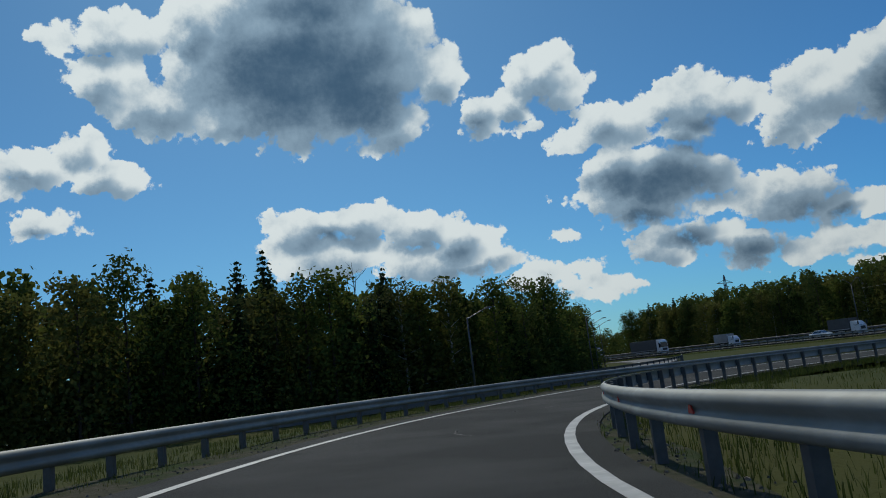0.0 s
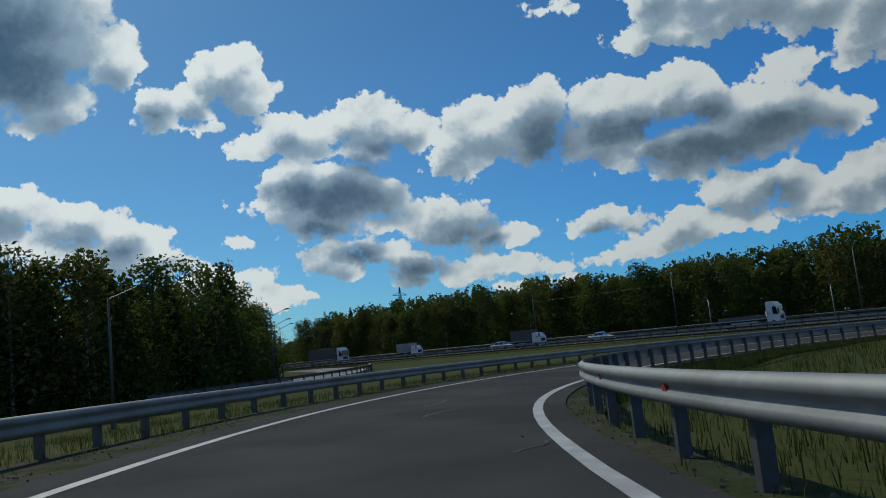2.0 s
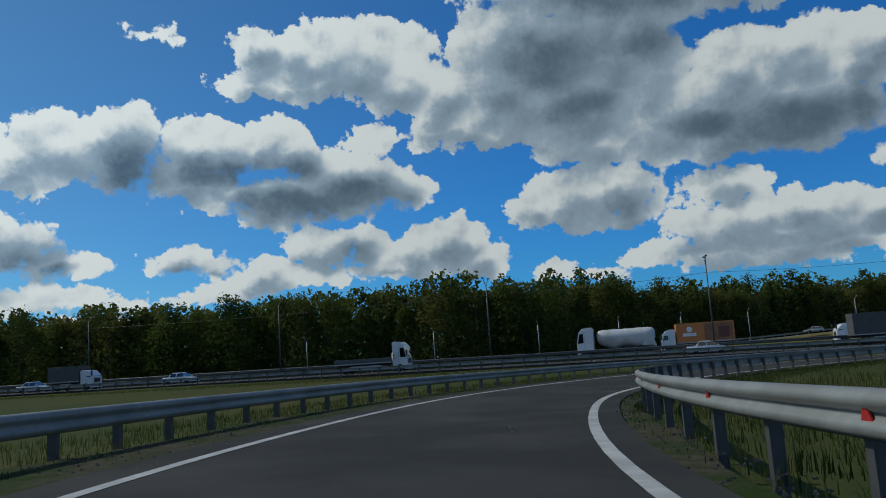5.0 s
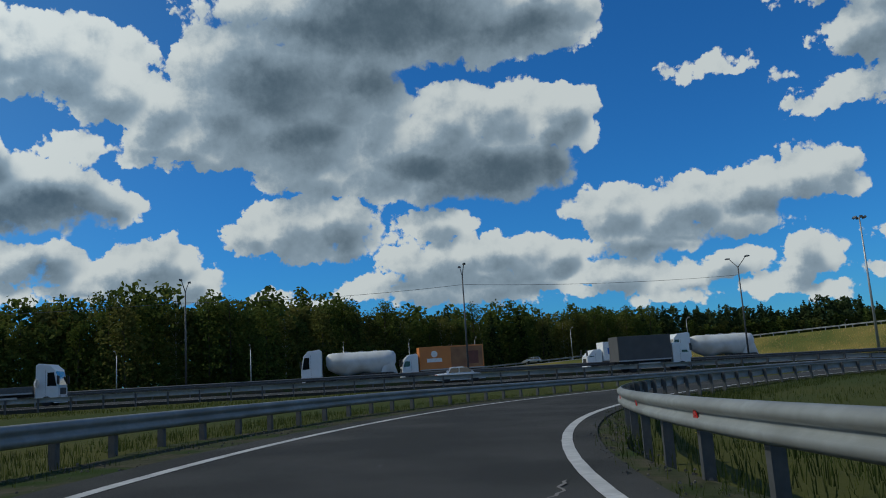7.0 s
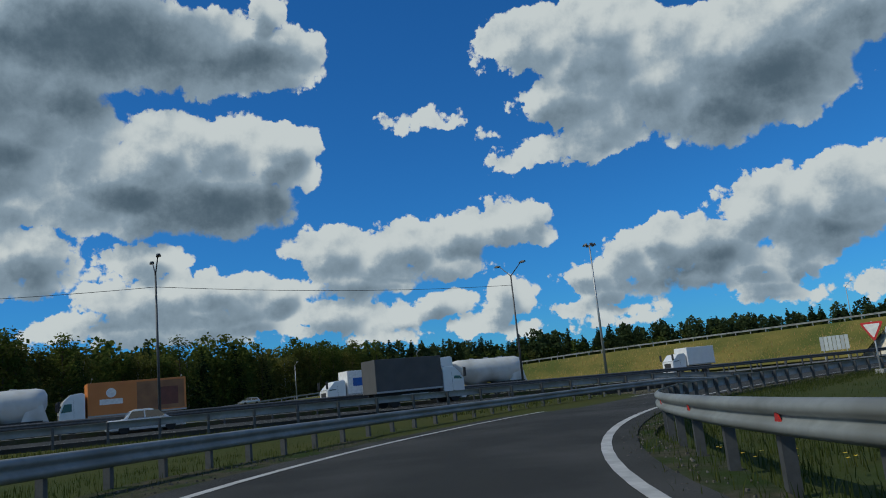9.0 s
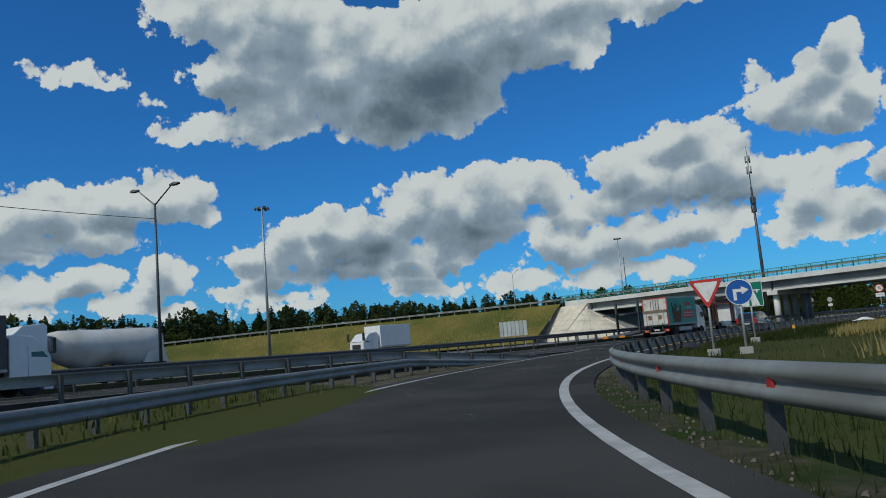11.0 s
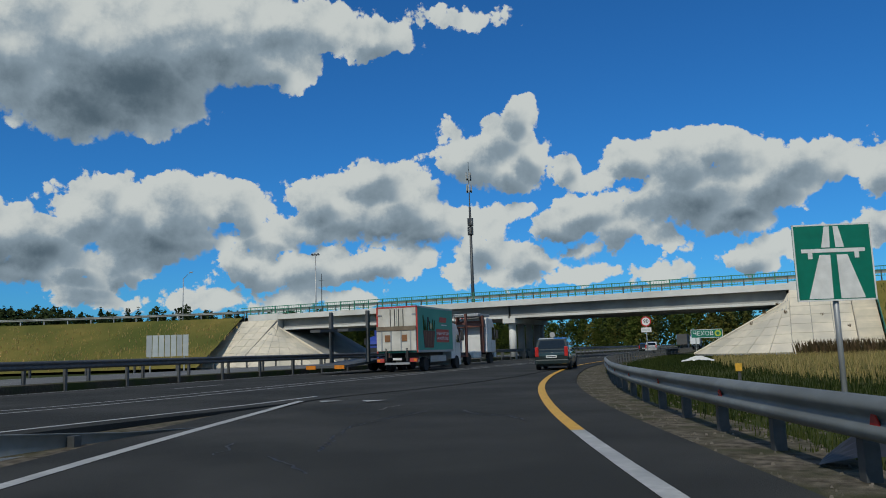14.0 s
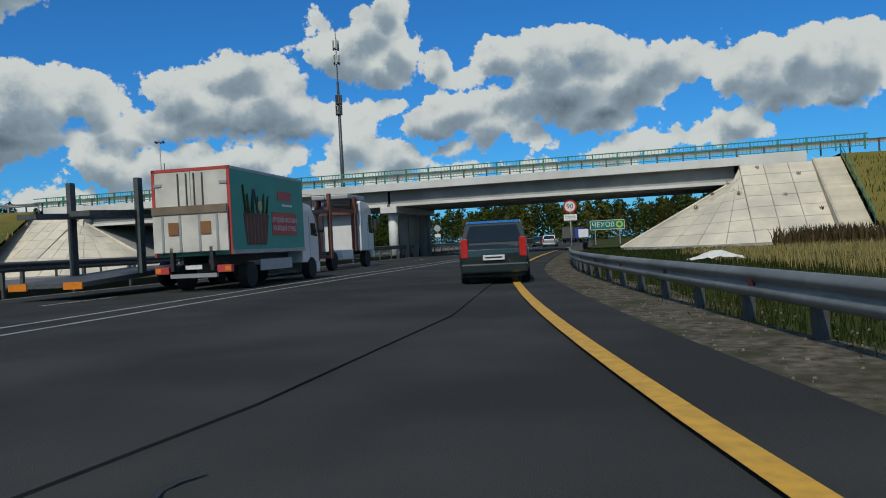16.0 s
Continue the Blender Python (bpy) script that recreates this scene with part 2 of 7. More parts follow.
# great grey-bellied cloud
cloud([(48.9, 22.6, 4.9, 1.8), (46.3, 23.1, 2.2, 1.4), (44.9, 20.3, 2.1, 0.6), (48.9, 20.6, 3.2, 1.3), (53.2, 22.6, 6, 2.6), (56.7, 20.4, 4.5, 1.9), (60.9, 19.7, 3.8, 2), (65.2, 21.2, 4.8, 4.3), (70.4, 20.2, 5.7, 4.4), (76.5, 19.4, 3, 2.4), (68, 16.9, 4.7, 1.6), (62.4, 16.7, 5.9, 1.1), (58.3, 16.9, 1.4, 0.7), (69.2, 14.6, 2.4, 1), (71, 15.3, 3.9, 2.1)],
      [(68.3, 21.1, 5.7, 3.2, 0.8), (70.7, 17.8, 4.8, 2.2, 0.75), (75.8, 21.5, 3.5, 2.4, 0.8), (66, 19.6, 3, 2.4, 0.5), (75.7, 25.4, 11.3, 1.5, 0.9)])
# bright shoulder of the great cloud
cloud([(81.6, 18.9, 4, 2.4), (85.8, 19.2, 3.7, 2.1), (89.8, 18.2, 2.7, 2.5), (91, 18.7, 1.9, 1.7), (85.8, 14.8, 4.8, 2.6), (81.2, 14.9, 5, 2.4), (76.2, 15.4, 5.1, 2.3), (91.8, 16.3, 0.8, 1), (80.5, 11, 2.3, 1.2), (78, 11.1, 1.5, 0.8), (75.7, 26.1, 13, 2.2)],
      [(84.5, 14.3, 6.1, 2.1, 1), (79.2, 15.3, 3.8, 1.6, 0.85), (89, 14.5, 2, 2.4, 0.9)])
# white cumulus
cloud([(69.8, 11.4, 3.8, 2.3), (73.3, 11, 2.3, 1.7), (66.4, 10.8, 2.1, 1.3), (71, 9.5, 3.8, 0.8)],
      [(72.3, 10, 3, 0.9, 0.6), (73.7, 11.2, 1.3, 0.9, 0.3)])
# low bank at the motorway bend
cloud([(81.9, 8.2, 3.3, 1.7), (86.4, 8.2, 3.6, 1.5), (77.3, 8.6, 1.7, 1), (89.2, 8.3, 1.9, 1.2), (79.7, 6.7, 4.5, 1.5), (85, 6.3, 4, 1.3), (74.6, 6.5, 3.4, 1), (67.8, 6.3, 1.7, 0.6), (69.9, 5.7, 2.1, 0.4)],
      [(83.4, 6.6, 3.2, 0.7, 0.55), (77.6, 6.7, 2.5, 0.7, 0.4), (87.8, 6.8, 2.3, 0.7, 0.4)])
# dark cloud overhead
cloud([(75.5, 26.1, 7, 3.9), (83.3, 25.5, 7.3, 3), (89.5, 24.8, 4.3, 2.1), (91.8, 25.5, 2.2, 1.4), (89.3, 28.1, 1.5, 1.5), (73.7, 21.6, 4.2, 2.2)],
      [(78.1, 25.6, 8.4, 3.1, 0.95), (87.4, 24.6, 5.1, 1.7, 0.85), (89.7, 26.7, 2.2, 1.1, 0.4)])
# low bank behind the wood
cloud([(79.3, 10.9, 3, 1), (72.6, 11.6, 2.5, 1.7), (73.3, 9.7, 2.3, 1.1), (85.3, 8.4, 4.3, 1.4), (79.6, 7.8, 4, 1.4), (76.7, 8.7, 1.4, 0.7), (74.9, 6.7, 2.4, 0.8), (87.2, 6.7, 4, 1.2), (82.5, 5.8, 3.8, 0.5)],
      [(72.9, 10.1, 2.7, 1.3, 0.7), (84.1, 7.5, 3.5, 0.7, 0.5), (79.2, 6.8, 2.5, 0.4, 0.3)])
# leaning white cumulus
cloud([(93.7, 11.2, 3.8, 1.6), (98.8, 11.2, 3.8, 1.8), (103.6, 11.6, 3, 1.8), (106.7, 11.9, 2.3, 1.9), (108.7, 11.2, 1.6, 1.2), (95.2, 9, 4.6, 1.6), (101.7, 9.6, 3.8, 1.5)],
      [(97.7, 8.7, 4.6, 1, 0.5), (104.3, 9.8, 3.4, 1, 0.45), (109.1, 10.9, 1.2, 0.8, 0.5), (95.6, 8.1, 4.6, 0.8, 0.6)])
# low puffs over the pines
cloud([(101.3, 6.3, 2.3, 1.2), (97.5, 5.8, 2.9, 1), (93.3, 6.2, 3.3, 1.2), (106, 6.2, 2.1, 1.6), (104.1, 4.7, 2.5, 0.9), (97.4, 4.6, 3.3, 0.6), (90.8, 5.2, 2.4, 0.5), (106.6, 4.1, 1.7, 0.7), (110, 4.9, 1.8, 0.8), (113.7, 4.7, 3.6, 0.6), (124.2, 5.3, 3, 1.2), (126.9, 6.5, 1.7, 1.1)],
      [(98.3, 5.1, 2.9, 0.5, 0.4), (94.2, 6.7, 2.1, 0.6, 0.35), (104.6, 5.5, 1.7, 0.7, 0.3), (124.1, 4.6, 2.1, 0.4, 0.3)])
# foot of the climbing cloud
cloud([(112.8, 7.3, 3, 1.1), (115.8, 8.4, 2.8, 1.8), (118.7, 8.8, 3.1, 2.2), (120.3, 6.5, 3.8, 1.2), (116.3, 6.2, 3.1, 0.8)],
      [(119.5, 6.8, 3, 1, 0.7)])
# ragged cloud overhead
cloud([(111, 24.7, 4.8, 2.3), (115.3, 24.3, 4.6, 3), (119, 21.2, 4.8, 3.8), (112.1, 20.5, 3.8, 2), (123.4, 18.7, 5.3, 3), (127.9, 18, 4.2, 2.2), (115.1, 17.3, 2.9, 1.1), (109.9, 16.9, 3.2, 0.9), (107.4, 16.4, 2.4, 0.6), (106.5, 24.7, 1.3, 1), (124.7, 21.5, 5.6, 2.9), (100.6, 20.2, 2.3, 0.7), (102.8, 19.8, 1, 0.5), (105.5, 18.5, 0.8, 0.2)],
      [(122.8, 17.3, 4.5, 1.5, 0.8), (127.1, 17.8, 3.9, 1.7, 0.8), (119.4, 18.4, 3.6, 1.6, 0.4), (124.5, 20, 3, 1.9, 0.5)])
# far end of the ragged cloud
cloud([(139.1, 23.6, 5.3, 1.9), (144.4, 23, 3.1, 1.4), (133, 23.3, 6.4, 3.5), (126.1, 21, 6.1, 4.2), (114.7, 19.9, 4.2, 3.2), (113.3, 17.3, 2.7, 1.6), (124, 17, 4.3, 2), (136.3, 20.9, 3.9, 1.8), (146.1, 22.5, 1.5, 0.7), (150.8, 24.3, 3.9, 0.7)],
      [(127.3, 19, 5.7, 2.4, 0.85), (124, 16.6, 3.2, 1.6, 0.9), (132.8, 20.2, 4.3, 1.6, 0.6), (120.2, 22.2, 1.9, 1.8, 0.3)])
# tower of cloud behind the mast
cloud([(155.4, 17.5, 1.2, 1.5), (154, 15.8, 2.5, 1.6), (150.3, 16.1, 1.5, 0.7), (151.8, 14.1, 2.9, 1.8), (154.6, 12.9, 2.4, 1.6), (155.9, 14.4, 1.6, 1.6), (158.6, 13, 1.4, 1.1), (160.5, 12.1, 1.5, 0.8), (148.8, 14.6, 0.6, 0.2)],
      [(153.7, 12.2, 2.5, 0.8, 0.45), (152.2, 14.4, 1.7, 1.2, 0.25), (151.2, 12.9, 2.1, 0.8, 0.3)])
# cumulus above the bridge
cloud([(144.8, 13.1, 3.2, 1.5), (140.4, 11.7, 2.6, 1.7), (146, 11.3, 3.4, 1.9), (142, 9.9, 4.7, 1.7), (147.6, 9.9, 3.8, 1.7), (151, 10, 1.7, 1), (136.4, 8.8, 3.4, 1.2), (146.6, 8.7, 3.8, 1)],
      [(144.5, 9.1, 5.5, 1, 0.6), (147.9, 8.2, 2.9, 0.8, 0.7), (138.9, 8.2, 3.4, 0.6, 0.4), (149.4, 11.8, 2.1, 0.8, 0.4)])
# climbing cloud
cloud([(118.2, 9.3, 2.2, 1.4), (115.7, 8, 2.8, 1.5), (121.1, 8.3, 3.4, 2), (125.8, 10.6, 4, 2.2), (130.7, 11.3, 3.7, 2.1), (134.4, 11, 2.1, 1.7), (128.5, 8.5, 4.8, 1.8), (123.7, 6.7, 2.3, 1.2), (113.3, 6.5, 2.3, 1.5)],
      [(121.1, 7.5, 3.4, 1.5, 0.75), (128.9, 8.1, 4, 1.4, 0.7), (118.1, 6, 3.6, 1.1, 0.7), (131.4, 9.2, 3.3, 1, 0.5)])
# low bank beyond the bridge
cloud([(135.4, 6.5, 2.9, 1.3), (139.6, 6.3, 3.8, 1.5), (144.3, 6.4, 3.8, 1.3), (146.9, 7, 2.1, 0.9), (124.4, 5, 3.3, 1.1), (130.4, 4.3, 2, 1), (133.2, 4.4, 2.1, 0.8), (137.8, 4.3, 3.4, 0.9), (142, 4, 2.5, 0.7), (126.7, 4.1, 2.4, 0.6), (114, 3.7, 2.7, 0.5)],
      [(137.9, 5.5, 3.4, 0.6, 0.35), (144.3, 5.5, 2.5, 0.6, 0.3), (123.6, 4.1, 2.3, 0.3, 0.3), (133.6, 3.5, 2.5, 0.4, 0.3)])
# cloud group above the abutment
cloud([(154.3, 10.1, 1.4, 0.9), (152.5, 9.2, 1.6, 0.9), (152.4, 7.4, 2.4, 1.2), (155.6, 6.6, 2.4, 1.1), (160.2, 9.8, 2.5, 1.4), (158.2, 8.8, 2.3, 1.4), (162.4, 8.7, 2.6, 1.4), (165.6, 7.7, 1.8, 0.8), (151, 5.8, 2.1, 0.9), (154.6, 5.5, 2.8, 0.8), (159.2, 7.1, 2.3, 0.8), (159.4, 5.4, 2.3, 0.8), (165.3, 5.2, 2.1, 0.9)],
      [(158.8, 7.7, 2.7, 0.7, 0.45), (162.7, 7.7, 1.8, 0.5, 0.4), (153.9, 6.4, 2.4, 0.6, 0.3), (160.3, 6.5, 2.3, 0.5, 0.5)])
# broad cumulus
cloud([(163.7, 13.2, 2.2, 1.5), (167, 13.4, 2.8, 1.9), (170.5, 13.5, 3, 1.6), (167.7, 10.6, 4.5, 2.2), (170.6, 9, 2.9, 1.6), (164.5, 10.4, 2.2, 1.2), (170.9, 6, 1.9, 1.1)],
      [(168, 9.8, 4.1, 1.4, 0.65), (170.9, 8.6, 2.3, 1.1, 0.75), (165.7, 11.7, 2.1, 0.9, 0.3)])
# cumulus above the embankment
cloud([(175.9, 12, 3, 1.5), (173.2, 11.1, 3.1, 2), (181.1, 11, 2.7, 2.2), (184.9, 11.3, 2.7, 2), (187.2, 10.9, 1.9, 2.1), (182.7, 9.3, 3.1, 1.3), (186.4, 8.7, 1.9, 0.9), (178.6, 11.7, 1.8, 0.9), (173.8, 6.7, 3.1, 0.9), (176.9, 7, 2.6, 1), (179.8, 7.2, 1.8, 1.1)],
      [(183.1, 8.7, 3.1, 0.7, 0.45), (186.4, 8.3, 1.9, 0.6, 0.7), (179.6, 10.1, 1.4, 0.8, 0.3), (175.1, 10.1, 2.3, 1, 0.4)])

# heaps, and the same a little towards the light, which tells their lit and shaded sides
heap = heaped(wvec("ADD", place, wvec("MULTIPLY", curl, (0.7, 0.7, 0.0))))
heap_soft = heaped(wvec("ADD", place, wvec("MULTIPLY", curl, (0.7, 0.7, 0.0))), False)
heap_up = heaped(wvec("ADD", wvec("ADD", place, wvec("MULTIPLY", curl, (0.7, 0.7, 0.0))), (-0.20, 0.60, 0.0)), False)
wisps = wnoise(place, 2.2, 6.0, 0.62)
# away from the pictured half of the sky the cover goes on as scattered cloud
around = wmath("MULTIPLY_ADD", wnoise(wvec("MULTIPLY", tc.outputs["Generated"], (1.0, 1.0, 2.2)), 2.6, 4.0, 0.55).outputs[0], 16.0, -8.6)
behind = wramp(wmath("ABSOLUTE", wmath("SUBTRACT", bearing, 80.0)), 112.0, 124.0)
depth = wmath("MAXIMUM", wmath("MINIMUM", running[0], 2.2), wmath("MULTIPLY_ADD", behind, 8.0, wmath("SUBTRACT", around, 8.0)))
body = wmath("ADD", wmath("ADD", depth, heap), wmath("MULTIPLY_ADD", wisps.outputs[0], 0.55, -0.30))
grey = wmath("MAXIMUM", running[1], 0.0)
grey = wramp(wmath("ADD", grey, wmath("MULTIPLY", heap, -0.10)), 0.05, 1.22)
mottle = wmath("ADD", wmath("MULTIPLY_ADD", wnoise(place, 0.32, 3.0, 0.5).outputs[0], 0.50, -0.25), wmath("MULTIPLY_ADD", wisps.outputs[0], 0.26, -0.13))
under = wramp(wmath("MULTIPLY_ADD", heap_soft, -0.30, running[2]), 0.0, 0.85)
# lit tops end sharply, grey bases fade
edge = wmath("MULTIPLY_ADD", grey, 0.55, 0.20)
cover = wramp(wmath("DIVIDE", body, edge), 0.0, 1.0)
facing = wvec("DOT_PRODUCT", wvec("NORMALIZE", tc.outputs["Generated"]), tuple(sun_dir), out=1)
back = wramp(facing, 0.35, 0.95)
slope = wmath("SUBTRACT", heap_up, heap_soft)
relief = wmath("MULTIPLY", slope, wmath("MULTIPLY_ADD", grey, -0.50, 0.62))
thick = wramp(body, 0.25, 2.4)
tone = wmath("ADD", wmath("ADD", wmath("MAXIMUM", wmath("MULTIPLY", grey, 0.98), wmath("MULTIPLY_ADD", under, 0.54, wmath("MULTIPLY", grey, 0.35))), relief), wmath("MULTIPLY_ADD", thick, 0.12, wmath("MULTIPLY_ADD", mottle, 1.0, -0.02)))
# clouds towards the sun are lit from behind: darker hearts, brighter rims
lit = wmix(back, (0.77, 0.79, 0.78, 1), (1.12, 1.15, 1.14, 1))
half_tone = wmix(back, (0.34, 0.42, 0.50, 1), (0.42, 0.56, 0.70, 1))
dark = wmix(back, (0.10, 0.145, 0.19, 1), (0.085, 0.16, 0.26, 1))
cloud_colour = wmix(wramp(tone, 0.30, 1.22), wmix(wramp(tone, -0.05, 0.50), lit, half_tone), dark)

tint = wt.nodes.new("ShaderNodeMix")
tint.data_type, tint.blend_type = "RGBA", "MULTIPLY"
tint.inputs[0].default_value = 1.0
wt.links.new(wmix(wramp(facing, 0.25, 0.97), (0.25, 0.84, 1.55, 1), (0.56, 0.95, 1.20, 1)), tint.inputs[7])
wt.links.new(sky.outputs[0], tint.inputs[6])
sky_bg = wt.nodes.new("ShaderNodeBackground")
sky_bg.inputs[1].default_value = 0.085
wt.links.new(tint.outputs[2], sky_bg.inputs[0])
cloud_bg = wt.nodes.new("ShaderNodeBackground")
wt.links.new(cloud_colour, cloud_bg.inputs[0])
cloud_bg.inputs[1].default_value = 1.0
mixer = wt.nodes.new("ShaderNodeMixShader")
wt.links.new(cover, mixer.inputs[0])
wt.links.new(sky_bg.outputs[0], mixer.inputs[1])
wt.links.new(cloud_bg.outputs[0], mixer.inputs[2])
out = wt.nodes.new("ShaderNodeOutputWorld")
wt.links.new(mixer.outputs[0], out.inputs[0])

# ---------------------------------------------------------------- materials


def material(name, colour, second=None, scale=8.0, rough=0.7, metal=0.0, bump=0.0, bump_scale=40.0,
             spread=0.5, large=None, large_scale=0.5, per_object=0.0, per_island=0.0, clear=0.0):
    """A surface with grain, larger stains and relief."""
    m = bpy.data.materials.new(name)
    m.use_nodes = True
    t = m.node_tree
    p = t.nodes["Principled BSDF"]
    p.inputs["Roughness"].default_value, p.inputs["Metallic"].default_value = rough, metal
    p.inputs["Coat Weight"].default_value = clear
    # crumbly and fibrous surfaces have next to no sheen
    p.inputs["Specular IOR Level"].default_value = 0.06 if rough >= 0.9 else 0.5
    co = t.nodes.new("ShaderNodeTexCoord").outputs["Object"]

    def noise_at(s, d=4.0):
        n = t.nodes.new("ShaderNodeTexNoise")
        n.inputs["Scale"].default_value, n.inputs["Detail"].default_value = s, d
        t.links.new(co, n.inputs["Vector"])
        return n.outputs[0]

    def mixed(fac, a, b):
        n = t.nodes.new("ShaderNodeMix")
        n.data_type = "RGBA"
        t.links.new(fac, n.inputs[0])
        for sock, v in ((n.inputs[6], a), (n.inputs[7], b)):
            if isinstance(v, tuple):
                sock.default_value = v
            else:
                t.links.new(v, sock)
        return n.outputs[2]

    def stretch(fac, lo, hi):
        n = t.nodes.new("ShaderNodeMapRange")
        t.links.new(fac, n.inputs[0])
        n.inputs[1].default_value, n.inputs[2].default_value = lo, hi
        return n.outputs[0]

    first = (*colour, 1)
    second = (*second, 1) if second else (*[c * 0.75 for c in colour], 1)
    col = mixed(stretch(noise_at(scale), 0.5 - spread / 2, 0.5 + spread / 2), first, second)
    if large:
        col = mixed(stretch(noise_at(large_scale, 3.0), 0.42, 0.66), col, (*large, 1))
    for amount, socket in ((per_object, None), (per_island, 1)):
        if amount:
            if socket is None:
                r = t.nodes.new("ShaderNodeObjectInfo").outputs["Random"]
            else:
                r = t.nodes.new("ShaderNodeNewGeometry").outputs["Random Per Island"]
            hv = t.nodes.new("ShaderNodeHueSaturation")
            t.links.new(col, hv.inputs["Color"])
            mr = t.nodes.new("ShaderNodeMapRange")
            t.links.new(r, mr.inputs[0])
            mr.inputs[3].default_value, mr.inputs[4].default_value = 1 - amount, 1 + amount
            t.links.new(mr.outputs[0], hv.inputs["Value"])
            mh = t.nodes.new("ShaderNodeMapRange")
            t.links.new(r, mh.inputs[0])
            mh.inputs[3].default_value, mh.inputs[4].default_value = 0.5 + amount * 0.06, 0.5 - amount * 0.06
            t.links.new(mh.outputs[0], hv.inputs["Hue"])
            col = hv.outputs[0]
    t.links.new(col, p.inputs["Base Color"])
    if bump:
        b = t.nodes.new("ShaderNodeBump")
        b.inputs["Strength"].default_value = bump
        b.inputs["Distance"].default_value = 0.02
        t.links.new(noise_at(bump_scale, 6.0), b.inputs["Height"])
        t.links.new(b.outputs[0], p.inputs["Normal"])
    return m


def leaf_material(name, colour, second, amount=0.24):
    m = material(name, colour, second, scale=0.8, rough=0.9, per_object=amount, per_island=amount)
    t = m.node_tree
    p = t.nodes["Principled BSDF"]
    tr = t.nodes.new("ShaderNodeBsdfTranslucent")
    src = p.inputs["Base Color"].links[0].from_socket
    t.links.new(src, tr.inputs["Color"])
    mx = t.nodes.new("ShaderNodeMixShader")
    mx.inputs[0].default_value = 0.42
    t.links.new(p.outputs[0], mx.inputs[1])
    t.links.new(tr.outputs[0], mx.inputs[2])
    t.links.new(mx.outputs[0], t.nodes["Material Output"].inputs[0])
    return m


def glow(name, colour, strength):
    m = bpy.data.materials.new(name)
    m.use_nodes = True
    p = m.node_tree.nodes["Principled BSDF"]
    p.inputs["Base Color"].default_value = (*colour, 1)
    p.inputs["Emission Color"].default_value = (*colour, 1)
    p.inputs["Emission Strength"].default_value = strength
    return m


ASPHALT = material("asphalt", (0.047, 0.049, 0.048), (0.029, 0.031, 0.030), scale=70, rough=0.92, bump=0.5, bump_scale=160, spread=0.32,
                   large=(0.060, 0.061, 0.059), large_scale=0.35)
ASPHALT.node_tree.nodes["Principled BSDF"].inputs["Specular IOR Level"].default_value = 0.1
ASPHALT_PALE = material("worn_asphalt", (0.13, 0.13, 0.13), (0.10, 0.10, 0.10), scale=40, rough=0.85, bump=0.3, bump_scale=120,
                        large=(0.16, 0.16, 0.155), large_scale=0.15)
CRACK = material("crack_filler", (0.22, 0.21, 0.20), (0.15, 0.15, 0.15), scale=25, rough=0.9)
TAR = material("tar_seam", (0.022, 0.022, 0.022), scale=25, rough=0.6)
WHITE_LINE = material("white_road_paint", (0.50, 0.50, 0.48), (0.38, 0.38, 0.365), scale=9, rough=0.6, spread=0.35,
                      large=(0.32, 0.32, 0.31), large_scale=1.7)
YELLOW_LINE = material("yellow_road_paint", (0.72, 0.40, 0.035), (0.52, 0.29, 0.03), scale=9, rough=0.6, spread=0.35)
GRAVEL = material("gravel_shoulder", (0.105, 0.09, 0.068), (0.05, 0.044, 0.034), scale=14, rough=0.95, bump=0.8, bump_scale=60,
                  large=(0.05, 0.065, 0.022), large_scale=0.8)
DIRT = material("dirt_and_rubble", (0.19, 0.165, 0.13), (0.06, 0.052, 0.04), scale=7, rough=0.95, bump=1.0, bump_scale=40, spread=0.35,
                large=(0.06, 0.062, 0.035), large_scale=1.3)
VERGE = material("weedy_verge", (0.085, 0.075, 0.055), (0.03, 0.036, 0.016), scale=5, rough=0.95, bump=0.8, bump_scale=40,
                 large=(0.026, 0.045, 0.010), large_scale=0.9)
GROUND = material("meadow", (0.036, 0.054, 0.014), (0.052, 0.060, 0.018), scale=0.9, rough=0.95, bump=0.9, bump_scale=18,
                  large=(0.065, 0.066, 0.018), large_scale=0.05)
BANK = material("bank_grass", (0.14, 0.13, 0.034), (0.21, 0.165, 0.05), scale=0.7, rough=0.95, bump=0.9, bump_scale=12,
                large=(0.085, 0.098, 0.026), large_scale=0.09)
SOIL = material("bare_soil", (0.24, 0.19, 0.14), (0.15, 0.12, 0.09), scale=2.0, rough=0.95, bump=0.6, bump_scale=12)
GALV = material("galvanised_steel", (0.27, 0.29, 0.285), (0.20, 0.215, 0.21), scale=6, rough=0.6, metal=0.3, bump=0.06, bump_scale=30,
                large=(0.17, 0.18, 0.17), large_scale=0.7)
POST = material("dull_steel", (0.11, 0.115, 0.12), (0.07, 0.073, 0.075), scale=8, rough=0.6, metal=0.5)
DARK_STEEL = material("dark_weathered_steel", (0.13, 0.135, 0.14), (0.075, 0.078, 0.08), scale=6, rough=0.6, metal=0.4)
RED_REFLECTOR = material("red_reflector", (0.55, 0.03, 0.02), (0.40, 0.02, 0.02), scale=20, rough=0.25, clear=0.6)
CONCRETE = material("pale_concrete", (0.70, 0.63, 0.50), (0.61, 0.55, 0.44), scale=2.2, rough=0.85, bump=0.25, bump_scale=22,
                    large=(0.50, 0.46, 0.38), large_scale=0.35, per_object=0.07)
